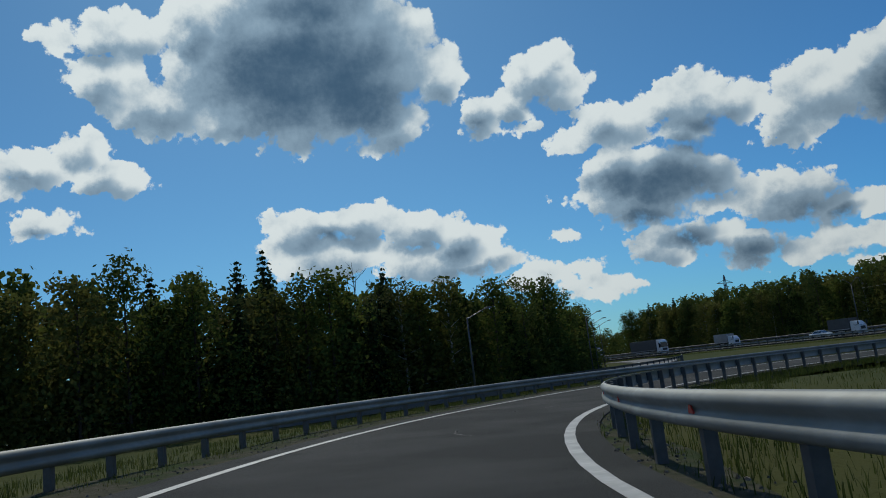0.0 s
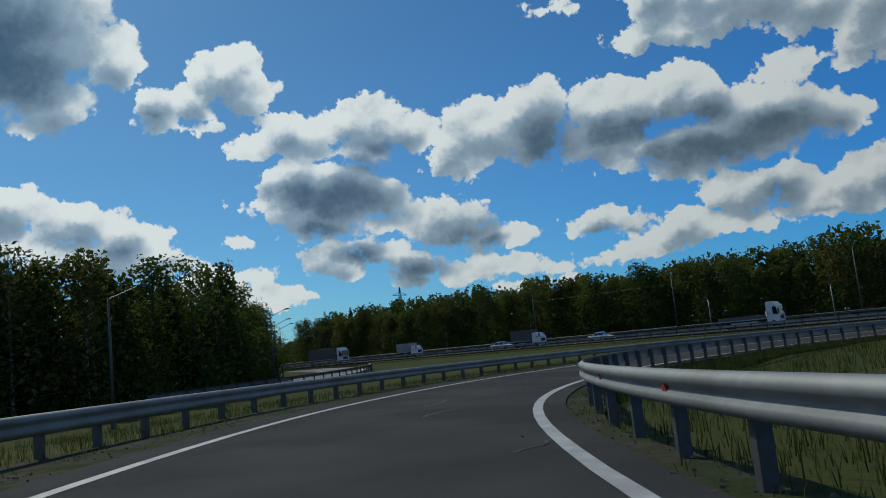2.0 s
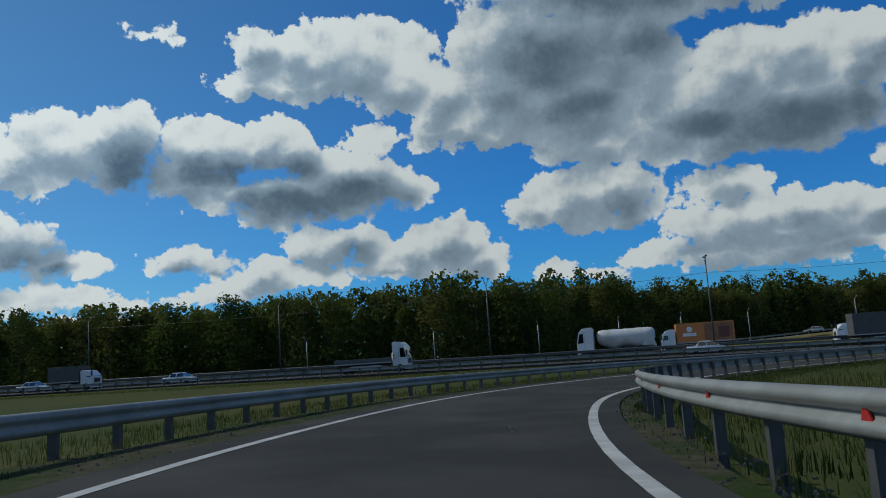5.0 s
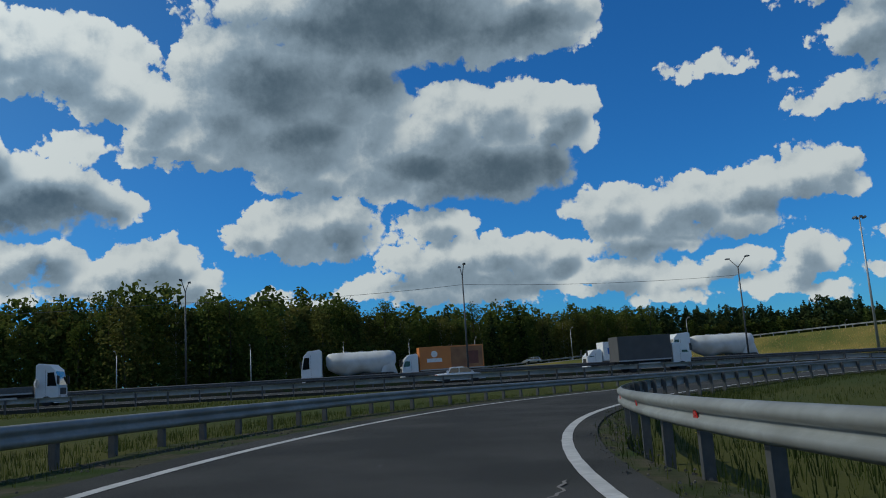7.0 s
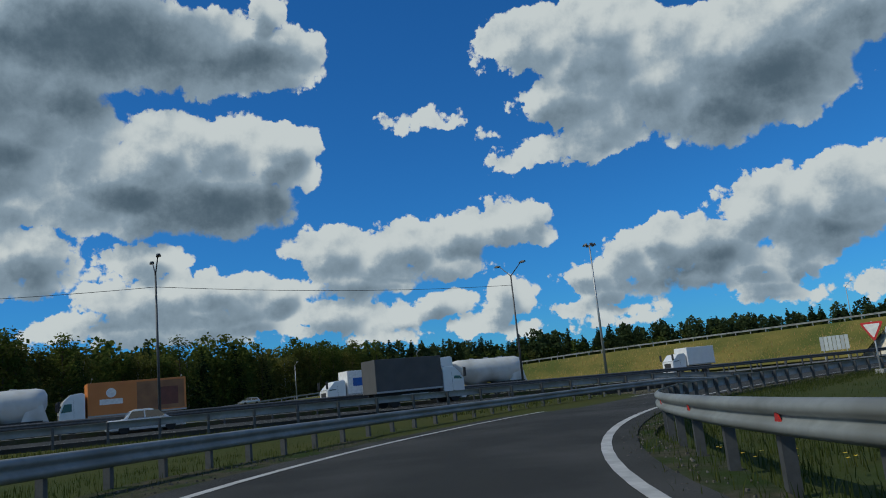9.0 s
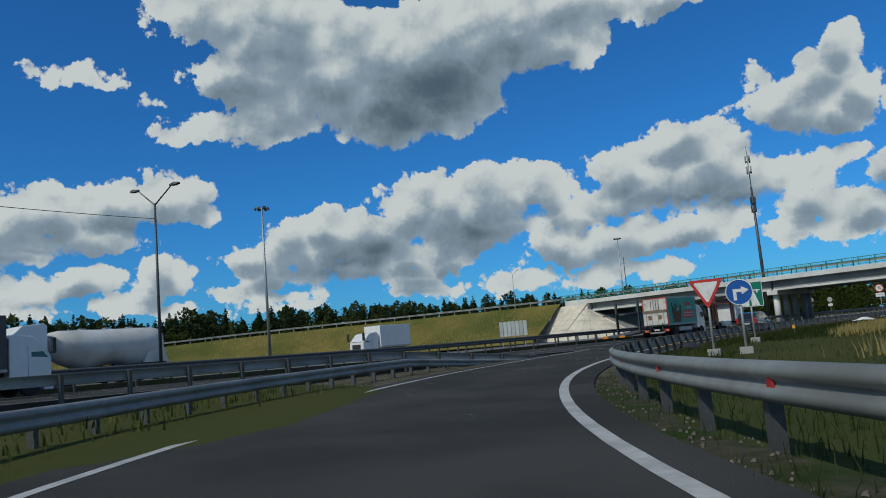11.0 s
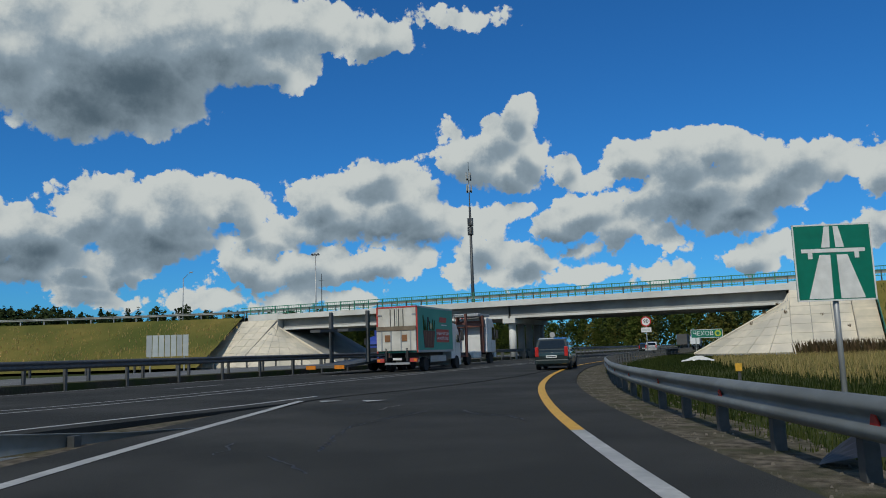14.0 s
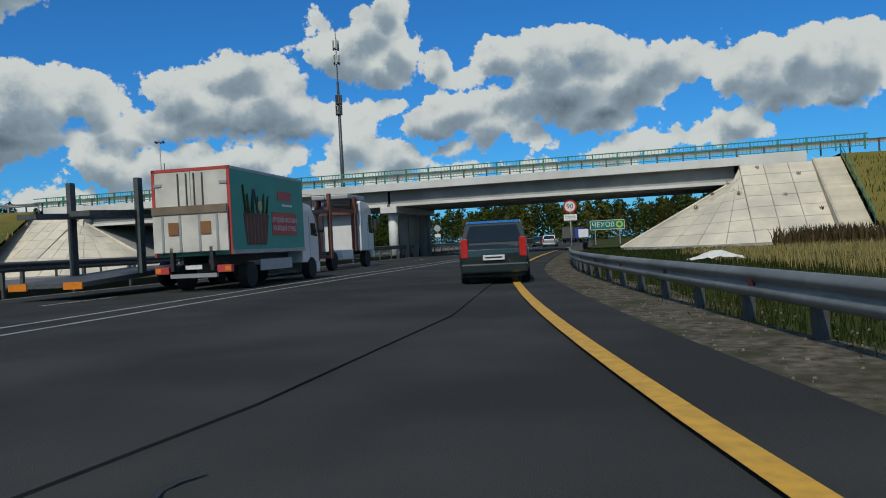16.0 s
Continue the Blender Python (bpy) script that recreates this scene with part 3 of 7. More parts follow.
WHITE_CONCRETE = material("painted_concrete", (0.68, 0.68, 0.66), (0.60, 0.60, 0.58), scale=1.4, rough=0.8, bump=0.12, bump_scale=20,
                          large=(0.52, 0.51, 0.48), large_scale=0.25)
# plain grey concrete, and the shade under the bridge put into colour
GREY_AND_SHADED_CONCRETE = material("grey_and_shaded_concrete", (0.36, 0.36, 0.35), (0.29, 0.29, 0.285), scale=1.4, rough=0.85, bump=0.15, bump_scale=20,
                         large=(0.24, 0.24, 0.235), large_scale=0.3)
GREEN_PAINT = material("green_rail_paint", (0.045, 0.24, 0.16), (0.035, 0.18, 0.12), scale=5, rough=0.5)
LAMP_STEEL = material("lamp_post_steel", (0.10, 0.105, 0.11), (0.07, 0.075, 0.08), scale=3, rough=0.5, metal=0.5)
PALE_STEEL = material("pale_post_steel", (0.42, 0.43, 0.44), (0.33, 0.34, 0.35), scale=3, rough=0.5, metal=0.5)
BARK = material("bark", (0.10, 0.08, 0.06), (0.06, 0.05, 0.04), scale=6, rough=0.9, bump=0.5, bump_scale=20)
BIRCH = material("birch_bark", (0.55, 0.53, 0.48), (0.10, 0.10, 0.09), scale=3, rough=0.8)
LEAF = leaf_material("birch_leaves", (0.066, 0.105, 0.022), (0.105, 0.118, 0.028))
LEAF_WARM = leaf_material("turning_leaves", (0.088, 0.108, 0.027), (0.118, 0.114, 0.031))
NEEDLE = leaf_material("spruce_needles", (0.026, 0.045, 0.018), (0.04, 0.06, 0.022), 0.25)
PINE = leaf_material("pine_needles", (0.035, 0.06, 0.024), (0.055, 0.075, 0.028), 0.3)
GRASS = leaf_material("grass_blades", (0.040, 0.064, 0.015), (0.066, 0.078, 0.022), 0.4)
REED = leaf_material("dry_reeds", (0.55, 0.42, 0.17), (0.38, 0.30, 0.115), 0.35)
WEED = leaf_material("brown_weeds", (0.14, 0.095, 0.05), (0.09, 0.07, 0.035), 0.3)
FLOWER = material("yellow_flowers", (0.75, 0.50, 0.03), scale=20, rough=0.6)
GLASS = material("dark_car_glass", (0.012, 0.014, 0.016), scale=3, rough=0.06, clear=1.0)
RUBBER = material("tyre_rubber", (0.018, 0.018, 0.019), scale=20, rough=0.85)
RIM = material("alloy_rim", (0.42, 0.43, 0.44), scale=10, rough=0.35, metal=0.8)
BLACK = material("black_plastic", (0.02, 0.02, 0.022), (0.03, 0.03, 0.032), scale=12, rough=0.55)
WHITE_PAINT = material("white_vehicle_paint", (0.74, 0.75, 0.76), (0.66, 0.67, 0.68), scale=2, rough=0.3, clear=0.6)
BLACK_PAINT = material("dark_green_black_paint", (0.012, 0.02, 0.02), (0.016, 0.024, 0.024), scale=2, rough=0.22, clear=1.0)
SILVER_PAINT = material("silver_paint", (0.45, 0.46, 0.47), scale=2, rough=0.3, metal=0.6, clear=0.7)
TAIL = material("red_tail_lamp", (0.50, 0.02, 0.015), scale=10, rough=0.2, clear=0.8)
AMBER = material("amber_lamp", (0.75, 0.25, 0.03), scale=10, rough=0.25, clear=0.6)
HEAD = material("clear_lamp", (0.7, 0.72, 0.74), scale=10, rough=0.15, clear=1.0)
PLATE = material("number_plate_white", (0.75, 0.75, 0.74), scale=10, rough=0.4)
TEAL = material("teal_printed_panel", (0.06, 0.30, 0.23), (0.08, 0.36, 0.28), scale=0.6, rough=0.65)
DIRTY_WHITE = material("dirty_white_panel", (0.66, 0.64, 0.59), (0.50, 0.48, 0.43), scale=1.6, rough=0.55, large=(0.40, 0.38, 0.33), large_scale=0.9)
RUST_RED = material("rust_red_steel", (0.16, 0.055, 0.04), (0.10, 0.04, 0.03), scale=3, rough=0.7)
RED_TRIM = material("red_trim", (0.50, 0.06, 0.05), scale=5, rough=0.5)
TARP = material("grey_tarpaulin", (0.085, 0.085, 0.085), (0.065, 0.065, 0.065), scale=1.2, rough=0.7, bump=0.2, bump_scale=3)
BLUE_TARP = material("blue_tarpaulin", (0.02, 0.05, 0.30), (0.015, 0.035, 0.22), scale=1.2, rough=0.6)
TANK = material("tank_paint", (0.60, 0.61, 0.60), (0.50, 0.51, 0.50), scale=1.5, rough=0.6, large=(0.42, 0.41, 0.38), large_scale=0.6)
ORANGE = material("orange_printed_panel", (0.55, 0.20, 0.045), (0.48, 0.16, 0.035), scale=0.7, rough=0.45)
BROWN_PRINT = material("brown_printed_panel", (0.17, 0.07, 0.03), (0.30, 0.15, 0.06), scale=1.0, rough=0.45)
SIGN_WHITE = material("sign_white", (0.80, 0.80, 0.79), scale=6, rough=0.45)
SIGN_RED = material("sign_red", (0.55, 0.03, 0.03), scale=6, rough=0.45)
SIGN_BLUE = material("sign_blue", (0.01, 0.10, 0.42), scale=6, rough=0.45)
SIGN_GREEN = material("sign_green", (0.0, 0.18, 0.115), scale=6, rough=0.45)
SIGN_BACK = material("sign_back_grey", (0.42, 0.43, 0.43), scale=6, rough=0.5)
SIGN_BLACK = material("sign_black", (0.012, 0.012, 0.012), scale=6, rough=0.5)
PANEL_GREY = material("pale_grey_boards", (0.46, 0.49, 0.50), (0.36, 0.39, 0.41), scale=1.5, rough=0.6, per_object=0.12)
FABRIC = material("white_sheet", (0.70, 0.70, 0.68), (0.6, 0.6, 0.58), scale=3, rough=0.8)

# ---------------------------------------------------------------- building blocks


class Shape:
    """Vertices and faces of one part."""

    def __init__(self):
        self.v, self.f = [], []

    def add(self, verts, faces):
        o = len(self.v)
        self.v.extend([tuple(p) for p in verts])
        self.f.extend([tuple(i + o for i in f) for f in faces])
        return self

    def box(self, x0, x1, y0, y1, z0, z1):
        return self.add([(x0, y0, z0), (x1, y0, z0), (x1, y1, z0), (x0, y1, z0), (x0, y0, z1), (x1, y0, z1), (x1, y1, z1), (x0, y1, z1)],
                        [(3, 2, 1, 0), (4, 5, 6, 7), (0, 1, 5, 4), (1, 2, 6, 5), (2, 3, 7, 6), (3, 0, 4, 7)])

    def prism(self, outline, y0, y1, inset=0.0):
        """An outline in x, z carried across y; inset narrows the upper points."""
        n = len(outline)
        a = [(x, y0, z) for x, z in outline]
        b = [(x, y1, z) for x, z in outline]
        return self.add(a + b, [tuple(range(n)), tuple(range(2 * n - 1, n - 1, -1))] +
                        [(i, i + n, (i + 1) % n + n, (i + 1) % n) for i in range(n)])

    def loft(self, rings, caps=True):
        n = len(rings[0])
        verts = [p for r in rings for p in r]
        faces = []
        for k in range(len(rings) - 1):
            for i in range(n):
                j = (i + 1) % n
                faces.append((k * n + i, k * n + j, (k + 1) * n + j, (k + 1) * n + i))
        if caps:
            faces.append(tuple(range(n - 1, -1, -1)))
            faces.append(tuple((len(rings) - 1) * n + i for i in range(n)))
        return self.add(verts, faces)

    def rod(self, a, b, r0, r1=None, n=8):
        a, b = Vector(a), Vector(b)
        r1 = r0 if r1 is None else r1
        q = (b - a).to_track_quat("Z", "Y")
        rings = []
        for c, r in ((a, r0), (b, r1)):
            rings.append([tuple(c + q @ Vector((r * math.cos(2 * math.pi * i / n), r * math.sin(2 * math.pi * i / n), 0))) for i in range(n)])
        return self.loft(rings)


def mesh_of(name, shape, mat, smooth=False):
    me = bpy.data.meshes.new(name)
    me.from_pydata(shape.v, [], shape.f)
    me.materials.append(mat)
    if smooth:
        me.shade_smooth()
    me.update()
    return me


def bevelled(me, width):
    bm = bmesh.new()
    bm.from_mesh(me)
    bmesh.ops.recalc_face_normals(bm, faces=bm.faces)
    bmesh.ops.bevel(bm, geom=[e for e in bm.edges if e.is_manifold and e.calc_face_angle(0) > 0.5], offset=width, segments=2,
                    affect="EDGES", profile=0.6, clamp_overlap=True)
    bm.to_mesh(me)
    bm.free()
    return me


def part(name, shape, mat, parent=None, label="", bevel=0.0, smooth=False, at=None):
    me = shape if isinstance(shape, bpy.types.Mesh) else mesh_of(name, shape, mat, smooth)
    if bevel:
        bevelled(me, bevel)
    ob = new(name, me)
    if parent is not None:
        ob.parent = parent
    if at is not None:
        ob.matrix_basis = at
    if label:
        tagged(ob, label)
    return ob


def thing(name, label, category, group="", kind="", m=None):
    ob = new(name)
    ob.empty_display_size = 0.3
    if m is not None:
        ob.matrix_basis = m
    return tagged(ob, label, category, group, kind)


def curve_points(points, step):
    """Evenly spaced points on a smooth line through the given ones."""
    p = [np.array(q, float) for q in points]
    p = [2 * p[0] - p[1], *p, 2 * p[-1] - p[-2]]
    fine = []
    for i in range(1, len(p) - 2):
        a, b, c, d = p[i - 1:i + 3]
        for k in range(24):
            t = k / 24
            fine.append(0.5 * (2 * b + (c - a) * t + (2 * a - 5 * b + 4 * c - d) * t * t + (3 * b - a - 3 * c + d) * t ** 3))
    fine = np.array(fine + [p[-2]])
    s = np.concatenate([[0], np.cumsum(np.linalg.norm(np.diff(fine[:, :2], axis=0), axis=1))])
    n = max(2, int(s[-1] / step) + 1)
    at = np.linspace(0, s[-1], n)
    return np.stack([np.interp(at, s, fine[:, i]) for i in range(fine.shape[1])], 1)


def sides(line):
    """The unit vectors to the left of a line's direction."""
    d = np.gradient(line[:, :2], axis=0)
    d /= np.linalg.norm(d, axis=1)[:, None]
    return np.stack([-d[:, 1], d[:, 0]], 1)


def shifted(line, off):
    """The line moved to its left by off (a number or one for each point)."""
    off = np.asarray(off, float)
    q = line.copy()
    q[:, :2] += sides(line) * (off[:, None] if off.ndim else off)
    return q


def ribbon(line, left, right, z=None, skirt=0.0, bank=None):
    """A strip of surface along a line, from left to right of it; skirt: depth of its side faces."""
    s = Shape()
    a, b = shifted(line, left), shifted(line, right)
    n = len(line)
    za = a[:, 2] if a.shape[1] > 2 else np.zeros(n)
    if z is not None:
        za = np.zeros(n) + z
    zb = za
    if bank is not None:
        za, zb = za + bank * (np.asarray(left, float) + 1.7), za + bank * (np.asarray(right, float) + 1.7)
    verts = [(a[i, 0], a[i, 1], za[i]) for i in range(n)] + [(b[i, 0], b[i, 1], zb[i]) for i in range(n)]
    faces = [(i, n + i, n + i + 1, i + 1) for i in range(n - 1)]
    if skirt:
        verts += [(a[i, 0], a[i, 1], za[i] - skirt) for i in range(n)] + [(b[i, 0], b[i, 1], zb[i] - skirt) for i in range(n)]
        faces += [(2 * n + i, i, i + 1, 2 * n + i + 1) for i in range(n - 1)]
        faces += [(n + i, 3 * n + i, 3 * n + i + 1, n + i + 1) for i in range(n - 1)]
    return s.add(verts, faces)


W_PROFILE = ((0.00, -0.165), (0.025, -0.155), (0.085, -0.115), (0.085, -0.055), (0.03, -0.02), (0.03, 0.02),
             (0.085, 0.055), (0.085, 0.115), (0.025, 0.155), (0.00, 0.165), (-0.006, 0.155), (0.017, 0.14), (0.017, -0.14), (-0.006, -0.155))
post_mesh = {}


def guardrail(label, line, top, face, gap, steel, post_steel, reflector=0.0, z=0.0, group="road barriers", deep=0.5, first=0.0):
    """A barrier of W-shaped beam on posts. face: 1 when its front looks to the line's left, -1 to its right."""
    g = thing("guardrail", label, "guardrail", group)
    zs = line[:, 2] if line.shape[1] > 2 else np.zeros(len(line)) + z
    left = sides(line)
    rings = []
    for i in range(len(line)):
        rings.append([(line[i, 0] + left[i, 0] * face * y, line[i, 1] + left[i, 1] * face * y, zs[i] + top - 0.165 + h) for y, h in W_PROFILE])
    part("beam", Shape().loft(rings), steel, g, smooth=True)
    key = (round(top, 2), post_steel.name, round(deep, 2))
    if key not in post_mesh:
        post_mesh[key] = mesh_of("post", Shape().box(-0.055, 0.055, -0.14, -0.02, -deep, top - 0.03).box(-0.04, 0.04, -0.02, 0.016, top - 0.28, top - 0.05), post_steel)
        post_mesh["reflector"] = mesh_of("reflector", Shape().prism([(-0.09, -0.07), (0.09, -0.07), (0.0, 0.085)], 0.0, 0.012), RED_REFLECTOR)
    s = np.concatenate([[0], np.cumsum(np.linalg.norm(np.diff(line[:, :2], axis=0), axis=1))])

    def spot(d):
        p = [np.interp(d, s, line[:, k]) for k in range(2)]
        l = [np.interp(d, s, left[:, k]) for k in range(2)]
        turn = math.degrees(math.atan2(l[1], l[0])) - 90
        return pose(p[0], p[1], float(np.interp(d, s, zs)), 0, 0, turn if face > 0 else turn + 180)
    d = first
    while d < s[-1]:
        part("post", post_mesh[key], None, g, at=spot(d))
        d += gap
    d = reflector / 2 if reflector else s[-1] + 1
    while d < s[-1]:
        part("reflector", post_mesh["reflector"], None, g, at=spot(d) @ pose(0, 0.06, top - 0.165, 6, 0, 180))
        d += reflector
    return g


def words(name, text, size, mat, parent, m, thick=0.002):
    """Lettering as a flat mesh in the x, z plane of m."""
    c = bpy.data.curves.new(name, "FONT")
    c.body, c.size, c.align_x, c.align_y, c.extrude = text, size, "CENTER", "CENTER", thick
    ob = new(name, c)
    dg = bpy.context.evaluated_depsgraph_get()
    me = bpy.data.meshes.new_from_object(ob.evaluated_get(dg))
    bpy.data.objects.remove(ob)
    me.materials.clear()
    me.materials.append(mat)
    return part(name, me, mat, parent, at=m @ pose(0, 0, 0, 90, 0, 0))

# ---------------------------------------------------------------- ground, roads
RAMP_POINTS = [(-21.9, -18.4), (-22.8, -9.3), (-22.98, -0.19), (-22.68, 8.8), (-20.69, 17.57), (-17.0, 25.76), (-12.04, 33.25), (-5.61, 39.52),
               (1.94, 44.39), (10.14, 48.09), (18.72, 50.79), (27.64, 51.85), (36.62, 51.37), (45.37, 49.3), (53.51, 45.51),
               (60.89, 40.38), (67.39, 34.16), (72.94, 27.08), (77.65, 19.42), (81.93, 11.5), (85.6, 3.4), (89.5, -7.0), (92.9, -18.0),
               (95.8, -31.0), (99.4, -50.0), (105.0, -84.0), (112.5, -126.0)]
RAMP = curve_points(RAMP_POINTS, 1.5)
RAMP_S = np.concatenate([[0], np.cumsum(np.linalg.norm(np.diff(RAMP, axis=0), axis=1))])
MEDIAN = curve_points([(-30, 430), (22, 275), (46, 202), (66, 140), (80.8, 85.5), (89.2, 59.5), (98, 33), (105.9, -4.4), (111.6, -41),
                       (119, -88), (128, -143), (147, -253), (205, -550)], 3.0)


def ramp_z(s):
    """Height of the slip road: it falls to the motorway's level."""
    return np.interp(s, [-40, 104, 112, 120, 128], [2.13, 0.19, 0.10, 0.035, 0.0])


def crossfall(s):
    """The bend is banked: its outer side lies higher."""
    return np.interp(s, [0, 112, 138], [0.026, 0.026, 0.0])


def banked(line, off, s):
    """Height of the slip road's surface at an offset from its line."""
    return line[:, 2] + crossfall(s) * (np.asarray(off, float) + 1.7)


def ground_lift(points):
    """How far the ground at some places rises with the slip road beside it."""
    p = np.asarray(points, float)[:, :2]
    d2 = ((p[:, None, :] - RAMP[None, ::2, :]) ** 2).sum(2)
    k = d2.argmin(1)
    n = np.arange(len(p))
    off = ((p - RAMP[::2][k]) * sides(RAMP)[::2][k]).sum(1)
    rise = ramp_z(RAMP_S[::2][k]) + crossfall(RAMP_S[::2][k]) * (np.clip(off, -1.7, 7.0) + 1.7)
    return rise * np.interp(np.sqrt(d2[n, k]), [8, 14, 24, 34], [1.0, 0.8, 0.25, 0.0])


def ramp_between(s0, s1):
    return RAMP[(RAMP_S >= s0) & (RAMP_S <= s1)]


def level(y):
    """Height of the motorway's crown: it lies a little above the slip road until they meet."""
    return np.interp(y, [14, 50, 110, 200], [0.02, 0.45, 0.9, 1.3])


def median_between(y1, y0):
    q = MEDIAN[(MEDIAN[:, 1] <= y1) & (MEDIAN[:, 1] >= y0)]
    return np.column_stack([q, level(q[:, 1])])


# line of a second slip road towards the wood
side = curve_points([(-75, 60), (-40, 72), (-10, 92), (12, 113), (25, 143), (31, 175), (33, 205)], 3.0)
side = np.column_stack([side, np.interp(side[:, 1], [60, 110, 180], [-0.1, 0.25, 0.6])])

# the meadow: one sheet to the horizon, finer near the road
g = Shape()
axis = sorted({*np.linspace(-2400, 2400, 33).round(1), *np.linspace(-160, 300, 93).round(1)})
nx = len(axis)
verts = []
for yy in axis:
    for xx in axis:
        near = math.exp(-((xx - 40) ** 2 + (yy - 10) ** 2) / 60000.0)
        h = -0.14 + 0.10 * near * noise.noise(Vector((xx * 0.05, yy * 0.05, 0)))
        # hollow inside the loop and towards the left-hand wood
        inside = max(0.0, 1 - math.hypot(xx - 28, yy - 4) / 36.0)
        h -= 0.5 * inside
        beside = float(np.interp(yy, MEDIAN[::-1, 1], MEDIAN[::-1, 0])) - xx
        if yy > 30:
            # grass rising to the motorway's edge, lower towards the wood
            h += float(level(yy) - 0.05) * float(np.interp(beside, [-60, -30, 19, 34, 60], [0.0, 1.0, 1.0, 0.35, 0.0]))
            h -= 0.5 * float(np.interp(beside, [55, 90], [0.0, 1.0]))
        verts.append((xx, yy, h))
raised = ground_lift(verts)
verts = [(xx, yy, h + up - (0.05 if up > 0.02 else 0.0)) for (xx, yy, h), up in zip(verts, raised)]
at = np.array(verts)
gap = np.sqrt(((at[:, None, :2] - side[None, ::2, :2]) ** 2).sum(2))
near_side_road = gap.min(1) < 10.0
at[near_side_road, 2] = np.minimum(at[near_side_road, 2], side[::2, 2][gap.argmin(1)][near_side_road] - 0.12)
verts = [tuple(p) for p in at]
g.add(verts, [(j * nx + i, j * nx + i + 1, (j + 1) * nx + i + 1, (j + 1) * nx + i) for j in range(nx - 1) for i in range(nx - 1)])
tagged(part("ground", g, GROUND), "rough green meadow grass turning yellow", "grass", kind="structure")

# slip road with its shoulders and lines
ramp_all = ramp_between(0, 400)
s_all = RAMP_S[(RAMP_S >= 0) & (RAMP_S <= 400)]
left_edge = np.interp(s_all, [0, 110, 150, 176], [3.5, 3.5, 3.75, 4.05])
right_edge = np.interp(s_all, [0, 45, 65, 88, 118, 132, 155, 180, 200], [-1.7, -1.65, -1.5, -1.72, -1.9, -1.75, -1.48, -1.42, -1.5])
ramp3 = np.column_stack([ramp_all, ramp_z(s_all)])
road = tagged(part("road", ribbon(ramp3, left_edge + 0.75, right_edge - np.interp(s_all, [0, 140, 165], [0.5, 0.55, 1.0]), skirt=0.3, bank=crossfall(s_all)), ASPHALT), "dark grey asphalt slip road curving down to the motorway", "road", kind="structure")
keep = s_all <= 168
low3 = ramp3 - np.array([0, 0, 0.03])
verge = ribbon(low3[keep], (left_edge + 2.3 + 0.25 * np.sin(s_all * 0.7))[keep], (left_edge + 0.7)[keep], skirt=0.5, bank=crossfall(s_all[keep]))
tagged(part("shoulder", verge, VERGE), "dusty shoulder with patchy grass and weeds", "shoulder", kind="structure")
verge_out = right_edge - 1.1 - 0.25 * np.sin(s_all * 0.5) - np.interp(s_all, [130, 165, 190], [0, 0.9, 1.4])
keep = s_all <= 146
tagged(part("shoulder", ribbon(low3[keep], (right_edge - 0.5)[keep], verge_out[keep], skirt=0.3, bank=crossfall(s_all[keep])), VERGE), "weedy strip of grass and dirt beside the asphalt", "shoulder", kind="structure")
keep = s_all >= 144.5
verge = ribbon(low3[keep], (right_edge - 0.45)[keep], verge_out[keep], skirt=0.3, bank=crossfall(s_all[keep]))
tagged(part("shoulder", verge, DIRT), "sandy dirt strip beside the asphalt", "shoulder", kind="structure")
keep = (s_all >= 148) & (s_all <= 176)
gore = ribbon(ramp_all[keep], np.interp(s_all[keep], [148, 160, 168, 176], [9.6, 9.4, 7.5, 5.0]), (left_edge + 0.6)[keep], z=-0.012, skirt=0.3)
tagged(part("gore", gore, DIRT), "dusty strip between slip road and motorway", "shoulder", kind="structure")
lines3 = np.column_stack([ramp_all, np.interp(ramp_all[:, 1], [9, 12], [0.03, 0.006])])
lines3[s_all < 120, 2] = 0.006
lines3[:, 2] += ramp_z(s_all)
keep = s_all <= 175.5
tagged(part("road_line", ribbon(lines3[keep], (left_edge + 0.09)[keep], (left_edge - 0.09)[keep], bank=crossfall(s_all[keep])), WHITE_LINE), "solid white edge line on asphalt", "road marking", kind="structure")
keep = s_all <= 166.8
tagged(part("road_line", ribbon(lines3[keep], (right_edge + 0.09)[keep], (right_edge - 0.09)[keep], bank=crossfall(s_all[keep])), WHITE_LINE), "broad solid white edge line", "road marking", kind="structure")
keep = s_all > 165.8
tagged(part("road_line", ribbon(lines3[keep], (right_edge + 0.09)[keep], (right_edge - 0.09)[keep], bank=crossfall(s_all[keep])), YELLOW_LINE), "solid yellow edge line at the merge", "road marking", kind="structure")

# motorway: two carriageways beside a planted median
mw = median_between(430, -550)
ys = mw[:, 1]
near_side = np.interp(ys, [-140, -60, -20, 0, 8, 11, 30], [-14.0, -14.6, -16.2, -17.4, -17.0, -15.9, -15.7])
tagged(part("motorway", ribbon(mw, -0.4, near_side, skirt=1.2), ASPHALT), "grey asphalt motorway carriageway with lane lines", "road", kind="structure")
far = mw.copy()
far[:, 2] += 0.25
tagged(part("motorway", ribbon(far, 15.0, 0.4, skirt=1.2), ASPHALT_PALE), "opposite motorway carriageway of worn asphalt", "road", kind="structure")
strip = mw.copy()
strip[:, 2] += 0.28
tagged(part("median", ribbon(strip, 0.9, -0.9, skirt=0.5), GRAVEL), "gravel median between the carriageways", "median", kind="structure")


def mw_line(off, y1, y0, width, lift=0.006, mat=WHITE_LINE, label="white lane line"):
    q = median_between(y1, y0)
    q[:, 2] += lift
    tagged(part("road_line", ribbon(q, off + width / 2, off - width / 2), mat), label, "road marking", kind="structure")


